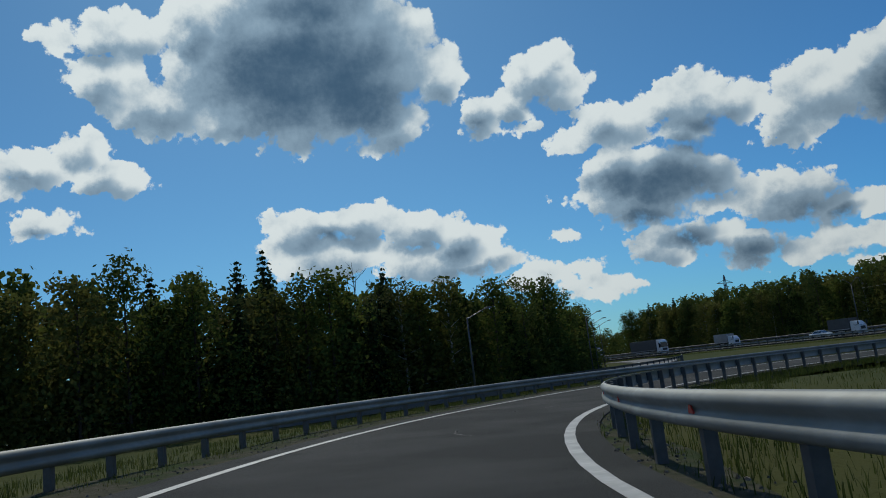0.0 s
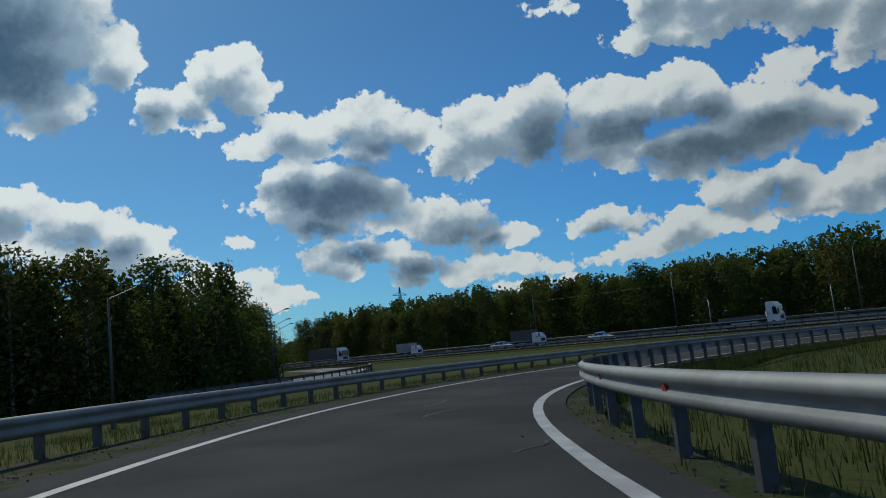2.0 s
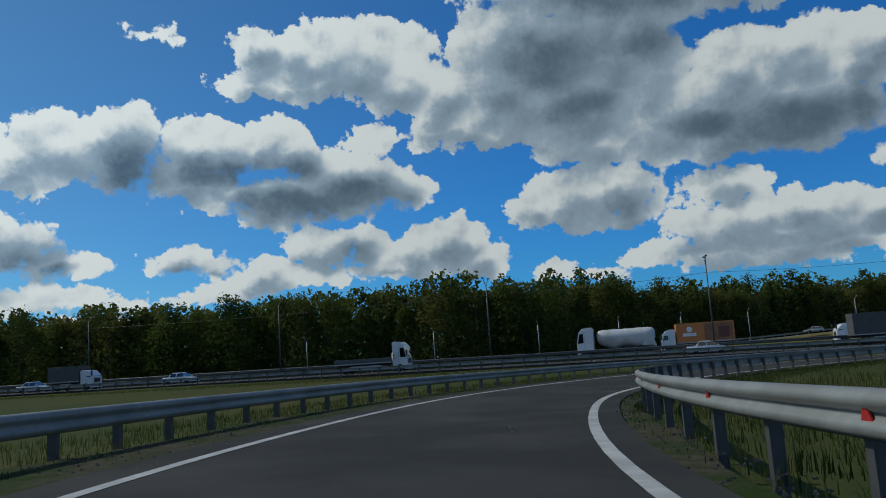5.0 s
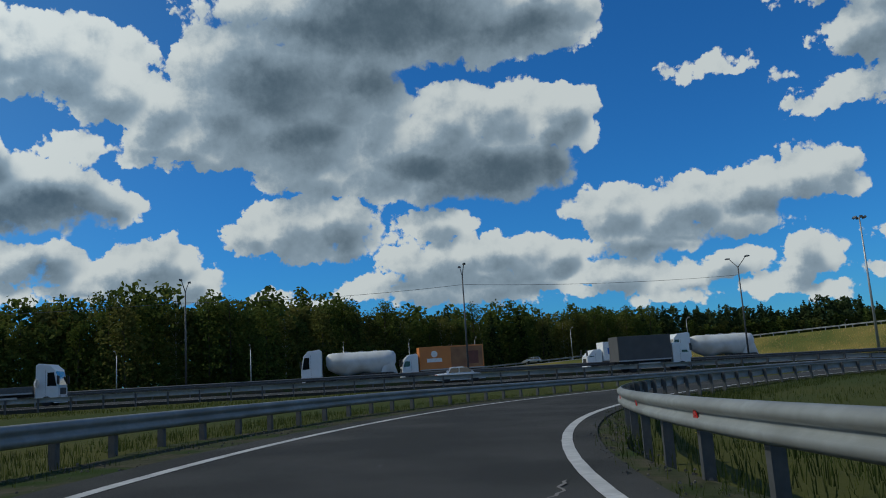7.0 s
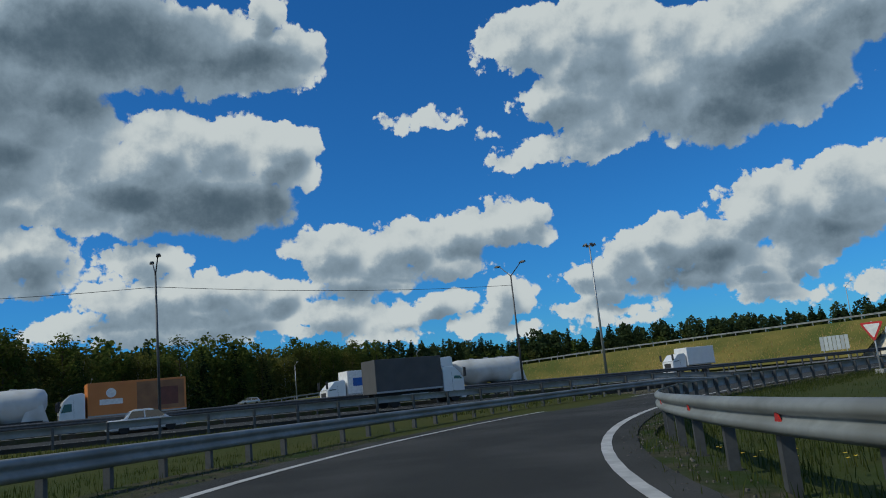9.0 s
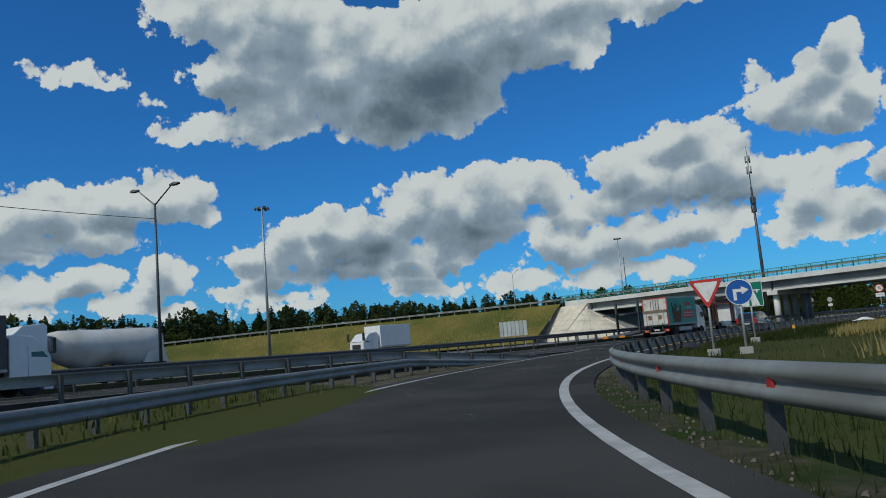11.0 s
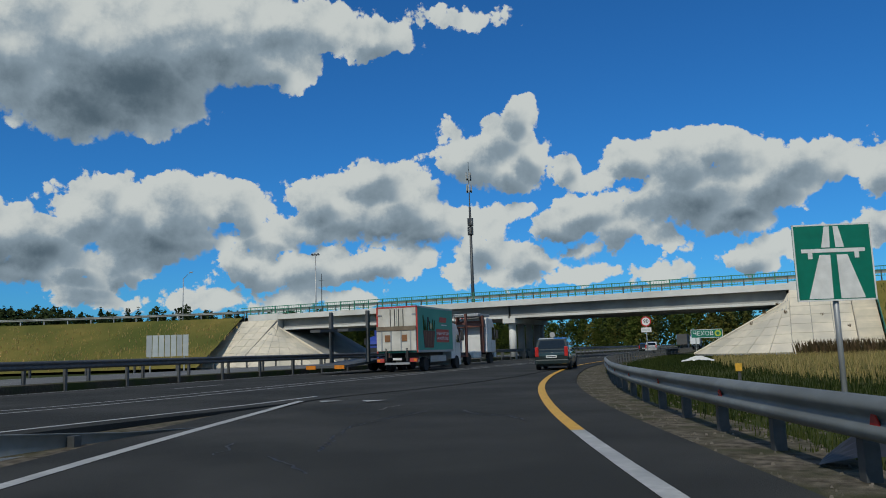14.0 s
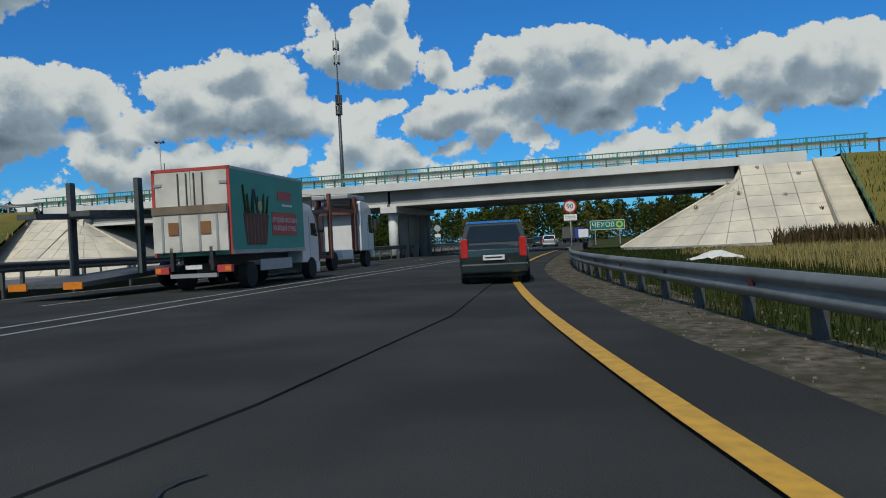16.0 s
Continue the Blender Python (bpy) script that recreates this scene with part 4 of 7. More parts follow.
mw_line(-1.5, 430, -550, 0.15, label="solid white line along the median")
mw_line(-9.75, 60, -300, 0.13, label="solid white lane line of the motorway")
mw_line(-10.8, 40, -60, 0.13, label="second white line beside the merging lane")
mw_line(-15.2, 430, 9.8, 0.15, label="solid white edge line of the motorway")
mw_line(14.0, 430, -550, 0.15, 0.256, label="solid white edge line of the far carriageway")
for off, y1, y0, lift in ((-6.0, 260, -200, 0.006), (5.2, 260, -200, 0.256), (9.0, 260, -200, 0.256), (-12.9, 260, 45, 0.006)):
    d = median_between(y1, y0)
    dash = Shape()
    for i in range(0, len(d) - 4, 4):
        q = d[i:i + 2].copy()
        q[:, 2] += lift
        r = ribbon(q, off + 0.07, off - 0.07)
        dash.add(r.v, r.f)
    tagged(part("road_line", dash, WHITE_LINE), "dashed white lane lines", "road marking", kind="structure")
# teeth of the merging marking
for tx, ty in ((86.5, 10.35), (85.42, 10.15)):
    tagged(part("road_line", Shape().add([(tx, ty, 0.027), (tx - 0.4, ty + 0.36, 0.027), (tx - 0.55, ty - 0.18, 0.027)], [(0, 1, 2)]), WHITE_LINE), "short white marking tooth", "road marking", kind="structure")
# repaired cracks in the asphalt, each a wandering line through a few points
rng = random.Random(4)
CRACKS = (([(71.84, 30.22), (72.88, 28.83), (73.33, 28.28), (73.9, 27.2), (75.11, 25.43), (75.79, 23.71)], CRACK),
          ([(71.48, 30.38), (71.69, 29.85), (72.17, 28.59), (72.89, 27.39), (73.23, 26.49)], CRACK),
          ([(77.47, 23.35), (77.7, 22.62)], CRACK), ([(76.6, 22.11), (75.33, 23.41)], CRACK),
          ([(-13.1, 33.48), (-12.5, 33.97), (-11.59, 35.02), (-10.83, 35.82)], CRACK), ([(-8.96, 37.66), (-8.02, 38.49)], CRACK), ([(-7.2, 39.1), (-6.03, 40.0)], CRACK),
         
          ([(85.9, 10.23), (86.06, 9.12), (85.94, 7.92), (86.46, 5.66), (86.42, 4.01)], TAR), ([(80.5, 17.5), (82.0, 15.0), (82.4, 12.0)], TAR))
WANDER = []
for k in range(26):
    s0, off = rng.uniform(10, 175), rng.uniform(-1.3, 3.2)
    j = int(np.searchsorted(RAMP_S, s0))
    a, n = Vector(RAMP[j]), Vector(sides(RAMP)[j])
    d = Vector((n.y, -n.x))
    start, lean, reach = a + n * off, rng.uniform(-0.5, 0.5), rng.uniform(0.7, 2.6)
    WANDER.append(([tuple(start + d * reach * f + n * (lean * reach * f + rng.uniform(-0.12, 0.12))) for f in (0.0, 0.3, 0.65, 1.0)], TAR if k % 3 else CRACK))
for pts, mat in (*CRACKS, *WANDER):
    c = Shape()
    l, r = [], []
    for a, b in zip(pts, pts[1:]):
        a, b = Vector(a), Vector(b)
        d = (b - a).normalized()
        k = max(2, int((b - a).length / 0.12))
        for i in range(k):
            p = a.lerp(b, i / k) + Vector((-d.y, d.x)) * rng.uniform(-0.05, 0.05)
            w = rng.uniform(0.005, 0.022)
            z = 0.0035 + float(ground_lift([(p.x, p.y)])[0]) if p.y > 12 else 0.025
            l.append((p.x - w * d.y, p.y + w * d.x, z))
            r.append((p.x + w * d.y, p.y - w * d.x, z))
    n = len(l)
    c.add(l + r, [(i, i + 1, n + i + 1, n + i) for i in range(n - 1)])
    tagged(part("road_crack", c, mat), "sealed crack wandering over the asphalt", "crack", kind="structure")

# a second slip road towards the wood
tagged(part("road", ribbon(side, 4.0, -3.5, skirt=0.6), ASPHALT_PALE), "pale slip road leaving the motorway beside the wood", "road", kind="structure")
q = side.copy()
q[:, 2] += 0.008
tagged(part("road_line", ribbon(q, 3.3, 3.1), WHITE_LINE), "white edge line", "road marking", kind="structure")
tagged(part("road_line", ribbon(q, -2.9, -3.1), WHITE_LINE), "white edge line", "road marking", kind="structure")

# ---------------------------------------------------------------- bridge and embankments
BR = pose(84.3, -56.2, 0.08, 0, 0, 6.0)      # right-hand end of the near parapet; local y looks back along the road
SPAN = 60.0
GROUND_Z = -0.1


def slope_strip(line, top_z, toe_off, toe_z, steps=5):
    """A grass slope from a crest line down to its toe, on the left of the line."""
    s = Shape()
    n = len(line)
    verts = []
    for k in range(steps + 1):
        f = k / steps
        q = shifted(line[:, :2], toe_off * f)
        for i in range(n):
            wob = 0.25 * noise.noise(Vector((q[i, 0] * 0.2, q[i, 1] * 0.2, 3))) * math.sin(math.pi * f)
            verts.append((q[i, 0], q[i, 1], top_z[i] * (1 - f) + toe_z * f + wob))
    s.add(verts, [(k * n + i, k * n + i + 1, (k + 1) * n + i + 1, (k + 1) * n + i) for k in range(steps) for i in range(n - 1)])
    return s


# embankment of the crossing road, on the near side of the bridge
bx = np.linspace(-7.05, -150, 60)
crest = np.array([(BR @ Vector((x, 0.0, 0)))[:2] for x in bx])
top = np.interp(bx, [-150, -90, -40, 0], [1.0, 3.2, 5.8, 6.4])
bank_r = slope_strip(crest, top, -11.5, GROUND_Z)
n0 = len(crest)
back_edge = shifted(crest, 13.5)
bank_r.add([(crest[i, 0], crest[i, 1], top[i]) for i in range(n0)] + [(back_edge[i, 0], back_edge[i, 1], top[i]) for i in range(n0)] +
           [(shifted(crest, 25.0)[i, 0], shifted(crest, 25.0)[i, 1], GROUND_Z) for i in range(n0)],
           [(i, i + 1, n0 + i + 1, n0 + i) for i in range(n0 - 1)] + [(n0 + i, n0 + i + 1, 2 * n0 + i + 1, 2 * n0 + i) for i in range(n0 - 1)])
tagged(part("embankment", bank_r, BANK), "steep grass embankment beside the bridge stairs", "embankment", kind="structure")
# embankment carrying the far slip road round to the bridge
FAR_RAMP = curve_points([(149.6, -49.3, 6.4), (156.5, -46.2, 6.4), (170, -38.5, 6.35), (199, -14, 6.0), (219, 20, 4.6), (214, 52, 2.7), (196, 84, 1.2), (168, 118, 0.7), (135, 165, 0.5)], 3.0)
fr = FAR_RAMP[:, :2]
bank_l = slope_strip(fr, FAR_RAMP[:, 2], 13.0, 0.2)
for_top = shifted(fr, -10.0)
n1 = len(fr)
far_toe = shifted(fr, -24.0)
bank_l.add([(far_toe[i, 0], far_toe[i, 1], GROUND_Z) for i in range(n1)] + [(for_top[i, 0], for_top[i, 1], FAR_RAMP[i, 2]) for i in range(n1)],
           [(i, i + 1, n1 + i + 1, n1 + i) for i in range(n1 - 1)])
tagged(part("embankment", bank_l, BANK), "long yellowing grass embankment of the far slip road", "embankment", kind="structure")
fr3 = FAR_RAMP.copy()
tagged(part("road", ribbon(fr3, 0.0, -10.0, skirt=0.4), ASPHALT_PALE), "pale slip road on the far embankment", "road", kind="structure")
# bare soil patches near the crest
for px, pz, w in ((-13.5, 4.9, 3.0), (-22, 5.3, 2.5)):
    c = BR @ Vector((px, 2.6, pz + 0.1))
    s = Shape()
    ring = [(c.x + w * math.cos(a) * (0.8 + 0.3 * math.sin(3 * a)), c.y + 0.9 * math.sin(a), c.z - 0.5 * math.sin(a) + 0.02) for a in np.linspace(0, 2 * math.pi, 14)[:-1]]
    s.add(ring, [tuple(range(13))])
    tagged(part("soil_patch", s, SOIL), "bare sandy soil where turf has slipped", "soil", kind="structure")

bridge = thing("bridge", "white and grey concrete road bridge over the motorway", "bridge", m=BR)
part("deck", Shape().box(-0.6, SPAN + 0.6, -13.0, -0.1, 6.05, 6.42), GREY_AND_SHADED_CONCRETE, bridge)
part("parapet_beam", Shape().prism([(-0.3, 5.85), (SPAN + 0.3, 5.85), (SPAN + 0.3, 6.5), (-0.3, 6.5)], -0.35, 0.0), WHITE_CONCRETE, bridge, "white edge beam", bevel=0.02)
part("parapet_beam", Shape().prism([(-0.3, 5.85), (SPAN + 0.3, 5.85), (SPAN + 0.3, 6.5), (-0.3, 6.5)], -13.2, -12.9), WHITE_CONCRETE, bridge)
# outer flange white as lit; girders and inner flanges grey, shade in their colour
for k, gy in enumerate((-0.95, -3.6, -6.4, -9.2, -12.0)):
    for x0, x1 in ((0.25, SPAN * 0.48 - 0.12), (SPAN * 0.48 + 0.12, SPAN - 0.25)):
        part("girder", Shape().box(x0, x1, gy - 0.2, gy, 4.75, 6.05), GREY_AND_SHADED_CONCRETE, bridge)
        part("girder_flange", Shape().box(x0, x1, gy - 0.42, gy + 0.22, 4.5, 4.75), WHITE_CONCRETE if k == 0 else GREY_AND_SHADED_CONCRETE, bridge, bevel=0.02)
# underside in the same grey, which carries the deck's shade
part("soffit", Shape().box(0.3, SPAN - 0.3, -12.4, -1.2, 4.62, 4.7), GREY_AND_SHADED_CONCRETE, bridge)
# pale marks on the lower flange
for x in (9.2, 13.2, 17.5, 23.0, 26.0):
    for k in range(4):
        part("mark", Shape().box(x + k * 0.32, x + k * 0.32 + 0.16, -0.731, -0.727, 4.52, 4.73), WHITE_CONCRETE, bridge)
mid = SPAN * 0.48
part("cap_beam", Shape().box(mid - 0.75, mid + 0.75, -12.6, -0.6, 3.95, 4.5), WHITE_CONCRETE, bridge, "white pier cap", bevel=0.04)
# front column white, those behind coloured grey for the shade under the deck
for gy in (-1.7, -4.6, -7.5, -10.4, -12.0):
    part("column", Shape().rod((mid, gy, GROUND_Z), (mid, gy, 4.0), 0.42, n=16), WHITE_CONCRETE if gy > -2 else GREY_AND_SHADED_CONCRETE, bridge, smooth=True)
for x0, x1, side_x in ((-4.8, -0.05, 0), (SPAN + 0.05, SPAN + 4.8, SPAN)):
    part("abutment", Shape().box(x0, x1, -13.0, 0.02, 3.4, 6.62), WHITE_CONCRETE, bridge, "white abutment wall", bevel=0.03)
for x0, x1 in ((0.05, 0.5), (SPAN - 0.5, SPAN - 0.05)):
    part("bearing_wall", Shape().box(x0, x1, -12.9, -0.4, 2.5, 4.45), GREY_AND_SHADED_CONCRETE, bridge)

# green railing: posts, three rails and thin bars
railing = thing("bridge_railing", "green painted steel railing along the bridge edge", "railing", m=BR)
part("handrail", Shape().box(-9, SPAN + 6, -0.19, -0.11, 7.52, 7.6), GREEN_PAINT, railing)
part("rail", Shape().box(-9, SPAN + 6, -0.18, -0.12, 7.18, 7.24), GREEN_PAINT, railing)
part("rail", Shape().box(-9, SPAN + 6, -0.18, -0.12, 6.66, 6.72), GREEN_PAINT, railing)
rp = mesh_of("post", Shape().box(-0.05, 0.05, -0.2, -0.1, 6.42, 7.62), GREEN_PAINT)
bar = mesh_of("bar", Shape().box(-0.014, 0.014, -0.165, -0.137, 6.66, 7.52), GREEN_PAINT)
for k in range(38):
    x = -8.8 + k * 1.98
    part("post", rp, None, railing, at=pose(x, 0, 0))
for k in range(270):
    part("bar", bar, None, railing, at=pose(-8.7 + k * 0.27, 0, 0))
# crash barrier behind the railing
line = np.array([(BR @ Vector((x, -1.3, 0)))[:2] for x in np.linspace(-40, SPAN + 12, 50)])
guardrail("galvanised barrier on the bridge deck", line, 0.95, -1, 2.0, GALV, POST, z=6.42, deep=0.1)

# slabs of the abutment cones; f runs down the slope, x across
SLAB_ROWS = 7


def slab(p00, p10, p11, p01, parent):
    """One concrete slab with thickness and open joints, from its four corners."""
    c = [Vector(p) for p in (p00, p10, p11, p01)]
    mid_p = sum(c, Vector()) / 4
    c = [mid_p + (p - mid_p) * 0.972 for p in c]
    nrm = (c[1] - c[0]).cross(c[3] - c[0]).normalized()
    if nrm.z < 0:
        nrm = -nrm
    up = [p + nrm * 0.06 for p in c]
    inner = [mid_p + nrm * 0.075 + (p - mid_p) * 0.95 for p in c]
    s = Shape().add([tuple(p) for p in c + up + inner],
                    [(0, 1, 5, 4), (1, 2, 6, 5), (2, 3, 7, 6), (3, 0, 4, 7), (4, 5, 9, 8), (5, 6, 10, 9), (6, 7, 11, 10), (7, 4, 8, 11), (8, 9, 10, 11)])
    part("slab", s, CONCRETE, parent)


def cone(end_x, out, wide, label):
    """The paved quarter cone at one end of the bridge; out: the local x direction towards the motorway."""
    cn = thing("slope_paving", label, "paving", m=BR)

    def plane(a, f):
        # a: metres along the wall behind the corner
        return (end_x - out * a, 0.1 + 8.2 * f, 5.75 - 5.8 * f)

    def fan(phi, f):
        r = 0.1 + (8.2 + 0.6 * math.sin(phi)) * f
        return (end_x + out * r * math.sin(phi), r * math.cos(phi), 5.55 - 5.6 * f - 0.9 * math.sin(phi) * (1 - f))
    bed = Shape()
    cols = int(wide / 1.35)
    for k in range(SLAB_ROWS):
        f0, f1 = k / SLAB_ROWS, (k + 1) / SLAB_ROWS
        for i in range(cols):
            a0, a1 = wide * i / cols, wide * (i + 1) / cols
            slab(plane(a0, f0), plane(a1, f0), plane(a1, f1), plane(a0, f1), cn)
        m = 3 if k < 2 else 7
        for i in range(m):
            q0, q1 = math.pi / 2 * i / m, math.pi / 2 * (i + 1) / m
            slab(fan(q0, f0), fan(q1, f0), fan(q1, f1), fan(q0, f1), cn)
    ring = 10
    verts = []
    for f in (0, 1.02):
        verts += [Vector(plane(wide * (1 - i / 4), f)) - Vector((0, 0, 0.02)) for i in range(5)]
        verts += [Vector(fan(math.pi / 2 * i / ring, f)) - Vector((0, 0, 0.02)) for i in range(ring + 1)]
    nn = len(verts) // 2
    bed.add(verts, [(i, i + 1, nn + i + 1, nn + i) for i in range(nn - 1)])
    # slope under the deck: a plain grey sheet, its shade put into the colour
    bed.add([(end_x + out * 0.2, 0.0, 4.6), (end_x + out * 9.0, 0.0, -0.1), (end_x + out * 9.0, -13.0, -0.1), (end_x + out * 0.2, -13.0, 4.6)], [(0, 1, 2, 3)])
    part("bed", bed, GREY_AND_SHADED_CONCRETE, cn)
    part("kerb", Shape().rod((end_x + out * 0.3, -0.05, 4.72), (end_x + out * 9.1, 0.0, 0.0), 0.12, n=6), CONCRETE, cn)
    return cn


cone(0.0, 1, 5.1, "pale concrete slab paving on the bridge abutment slope")
cone(SPAN, -1, 6.0, "pale concrete slab cone below the bridge end")
stairs = thing("stairs", "concrete stairs up the embankment with a green handrail", "stairs", m=BR)
for k in range(30):
    f = k / 30
    part("step", Shape().box(-6.95, -5.15, 0.3 + 8.4 * f, 0.3 + 8.4 * f + 0.34, 5.95 - 5.3 * f - 0.3, 5.95 - 5.3 * f), CONCRETE, stairs)
part("stringer", Shape().add([(-5.25, 0.2, 6.05), (-5.1, 0.2, 6.05), (-5.1, 8.8, 0.6), (-5.25, 8.8, 0.6), (-5.25, 0.2, 5.0), (-5.1, 0.2, 5.0), (-5.1, 8.8, -0.2), (-5.25, 8.8, -0.2)],
                             [(0, 1, 2, 3), (0, 4, 5, 1), (1, 5, 6, 2), (2, 6, 7, 3), (3, 7, 4, 0), (4, 7, 6, 5)]), CONCRETE, stairs)
part("base_block", Shape().box(-7.7, -4.4, 8.6, 9.5, -0.2, 0.75), CONCRETE, stairs, bevel=0.03)
for h in (1.0, 0.55):
    part("handrail", Shape().rod((-7.05, 0.3, 5.95 + h), (-7.05, 8.7, 0.65 + h), 0.035), GREEN_PAINT, stairs)
for k in range(7):
    f = k / 6
    part("baluster", Shape().rod((-7.05, 0.3 + 8.4 * f, 5.8 - 5.3 * f), (-7.05, 0.3 + 8.4 * f, 6.97 - 5.3 * f), 0.03), GREEN_PAINT, stairs)

# ---------------------------------------------------------------- barriers
keep = (s_all >= 4) & (s_all <= 167.2)
outer_rail = np.column_stack([shifted(ramp_all[keep], (left_edge + np.interp(s_all, [0, 150, 160, 168], [2.4, 2.4, 2.1, 0.75]))[keep]), np.interp(s_all[keep], [155, 167], [0.0, -0.72]) + banked(ramp3[keep], (left_edge + 2.4)[keep], s_all[keep])])
guardrail("galvanised W-beam barrier along the outer edge of the slip road", outer_rail, 0.64, -1, 1.65, GALV, POST, z=0.0)
keep = (s_all >= 4) & (s_all <= 290)
inner_rail = shifted(ramp3[keep], np.interp(s_all[keep], [28, 45, 60, 88, 105, 118, 130, 153, 165, 185], [-2.35, -2.45, -2.6, -2.75, -2.9, -3.0, -2.75, -2.65, -3.05, -3.55]))
inner_rail[:, 2] += np.interp(s_all[keep], [118, 150, 175], [0.12, 0.0, -0.04])
guardrail("galvanised W-beam barrier with red reflectors on the inner curve", inner_rail, 0.64, 1, 1.82, GALV, POST, reflector=3.63, z=0.0)
q = median_between(330, 17.5)
q = np.column_stack([shifted(q[:, :2], -16.2 - np.interp(q[:, 1], [18, 30], [1.1, 0.0])), q[:, 2] - np.interp(q[:, 1], [19, 31], [0.95, 0.05])])
guardrail("dark weathered barrier on the motorway edge", q, 0.8, 1, 2.2, GALV, POST)
for off, face in ((-1.0, -1), (1.0, 1)):
    q = median_between(330, -260)
    q = np.column_stack([shifted(q[:, :2], off), q[:, 2] + 0.26])
    guardrail("dark weathered steel median barrier", q, 0.9, face, 3.3, DARK_STEEL, DARK_STEEL)
q = median_between(330, -260)
q = np.column_stack([shifted(q[:, :2], 15.6), q[:, 2] + 0.2])
guardrail("dark weathered barrier behind the far carriageway", q, 0.85, -1, 4.4, DARK_STEEL, DARK_STEEL)
q = FAR_RAMP.copy()
q[:, :2] = shifted(q[:, :2], -0.5)
guardrail("pale barrier along the crest of the far embankment", q, 0.85, 1, 3.0, GALV, PALE_STEEL)
q = side.copy()
q[:, :2] = shifted(q[:, :2], -4.3)
guardrail("dark barrier beside the slip road near the wood", q[22:44], 0.75, 1, 2.2, DARK_STEEL, POST)

# ---------------------------------------------------------------- lamps, masts, signs


def street_lamp(label, x, y, z, h, arms, turn, steel=LAMP_STEEL, category="street lamp", group="lamps along the motorway"):
    t = thing("street_lamp", label, category, group, m=pose(x, y, z, 0, 0, turn))
    part("base", Shape().rod((0, 0, -0.1), (0, 0, 0.5), 0.16, n=10), steel, t)
    part("pole", Shape().rod((0, 0, 0), (0, 0, h), 0.105, 0.06, n=10), steel, t, smooth=True)
    for a, reach, rise in arms:
        ax, ay = math.cos(radians(a)), math.sin(radians(a))
        tip = (ax * reach, ay * reach, h + rise)
        part("arm", Shape().rod((0, 0, h - 0.1), tip, 0.045, 0.035), steel, t)
        q = Matrix.Translation(tip) @ Matrix.Rotation(radians(a), 4, "Z")
        part("lamp_head", Shape().loft([[(-0.12, -0.07, -0.04), (-0.12, 0.07, -0.04), (-0.12, 0.07, 0.05), (-0.12, -0.07, 0.05)],
                                        [(0.3, -0.16, -0.06), (0.3, 0.16, -0.06), (0.3, 0.12, 0.12), (0.3, -0.12, 0.12)],
                                        [(0.62, -0.1, -0.03), (0.62, 0.1, -0.03), (0.62, 0.07, 0.07), (0.62, -0.07, 0.07)]]), steel, t, at=q, bevel=0.015)
    return t


DOUBLE = [(0, 1.5, 1.0), (180, 1.5, 0.8)]
for x, y in ((63.5, 140.0), (72.5, 112.5), (80.5, 85.5), (86.0, 60.2), (98.0, 33.0)):
    street_lamp("tall dark steel street lamp with two arms in the median", x, y, 0.5, 10.0, DOUBLE, 16 + (6 if y < 40 else 0))
for x, y, h, z in ((117, 147, 7.5, 0), (126, 122, 7.5, 0), (136, 104, 7.5, 0), (149, 92, 7.5, 0), (163, 83, 7.5, 0.3), (178, 72, 7.5, 0.5), (201, 52, 7.0, 2.7), (226, 22, 7.0, 4.4)):
    street_lamp("slim street lamp in front of the wood", x, y, z, h, [(200, 1.3, 0.5)], 0, PALE_STEEL, group="lamps along the far slip road")
for x, y, h, a in ((-16.6, 67.6, 7.6, 30), (4.3, 109, 8.6, 20), (10, 128, 8.5, 10), (17, 150, 9, 10), (22, 178, 9, 10)):
    street_lamp("grey street lamp with one arm beside the slip road", x, y, -0.5, h, [(a - 20, 1.8, 0.7)], 0, LAMP_STEEL, group="lamps along the near slip road")
for x, y, z, h in ((176, -62, 5.5, 9), (330, -110, 0, 10), (420, -150, 0, 10), (300, -40, 0, 10)):
    street_lamp("distant street lamp behind the embankment", x, y, z, h, [(180, 1.6, 0.8)], 0, PALE_STEEL, group="distant lamps")


def flood_mast(x, y, z, h):
    t = thing("floodlight_mast", "tall steel mast with a ring of floodlights", "light mast", "floodlight masts", m=pose(x, y, z))
    part("pole", Shape().rod((0, 0, 0), (0, 0, h), 0.28, 0.12, n=12), PALE_STEEL, t, smooth=True)
    part("ring", Shape().rod((-0.9, 0, h - 0.25), (0.9, 0, h - 0.25), 0.06), LAMP_STEEL, t)
    for k in range(6):
        a = k * math.pi / 3
        q = pose(1.05 * math.cos(a), 1.05 * math.sin(a), h - 0.1, 25, 0, math.degrees(a) - 90)
        part("floodlight", Shape().box(-0.28, 0.28, -0.12, 0.16, -0.22, 0.22), LAMP_STEEL, t, at=q, bevel=0.02)
    return t


flood_mast(172.4, -5.2, 1.0, 25.2)
flood_mast(221.0, -148.3, 0, 30.7)
mast = thing("antenna_mast", "slender lattice radio mast with antennas behind the bridge", "antenna mast", m=pose(148.3, -110.3, 0))
part("pole", Shape().rod((0, 0, 0), (0, 0, 30), 0.42, 0.22, n=12), LAMP_STEEL, mast, smooth=True)
part("spike", Shape().rod((0, 0, 30), (0, 0, 39.4), 0.12, 0.05), LAMP_STEEL, mast)
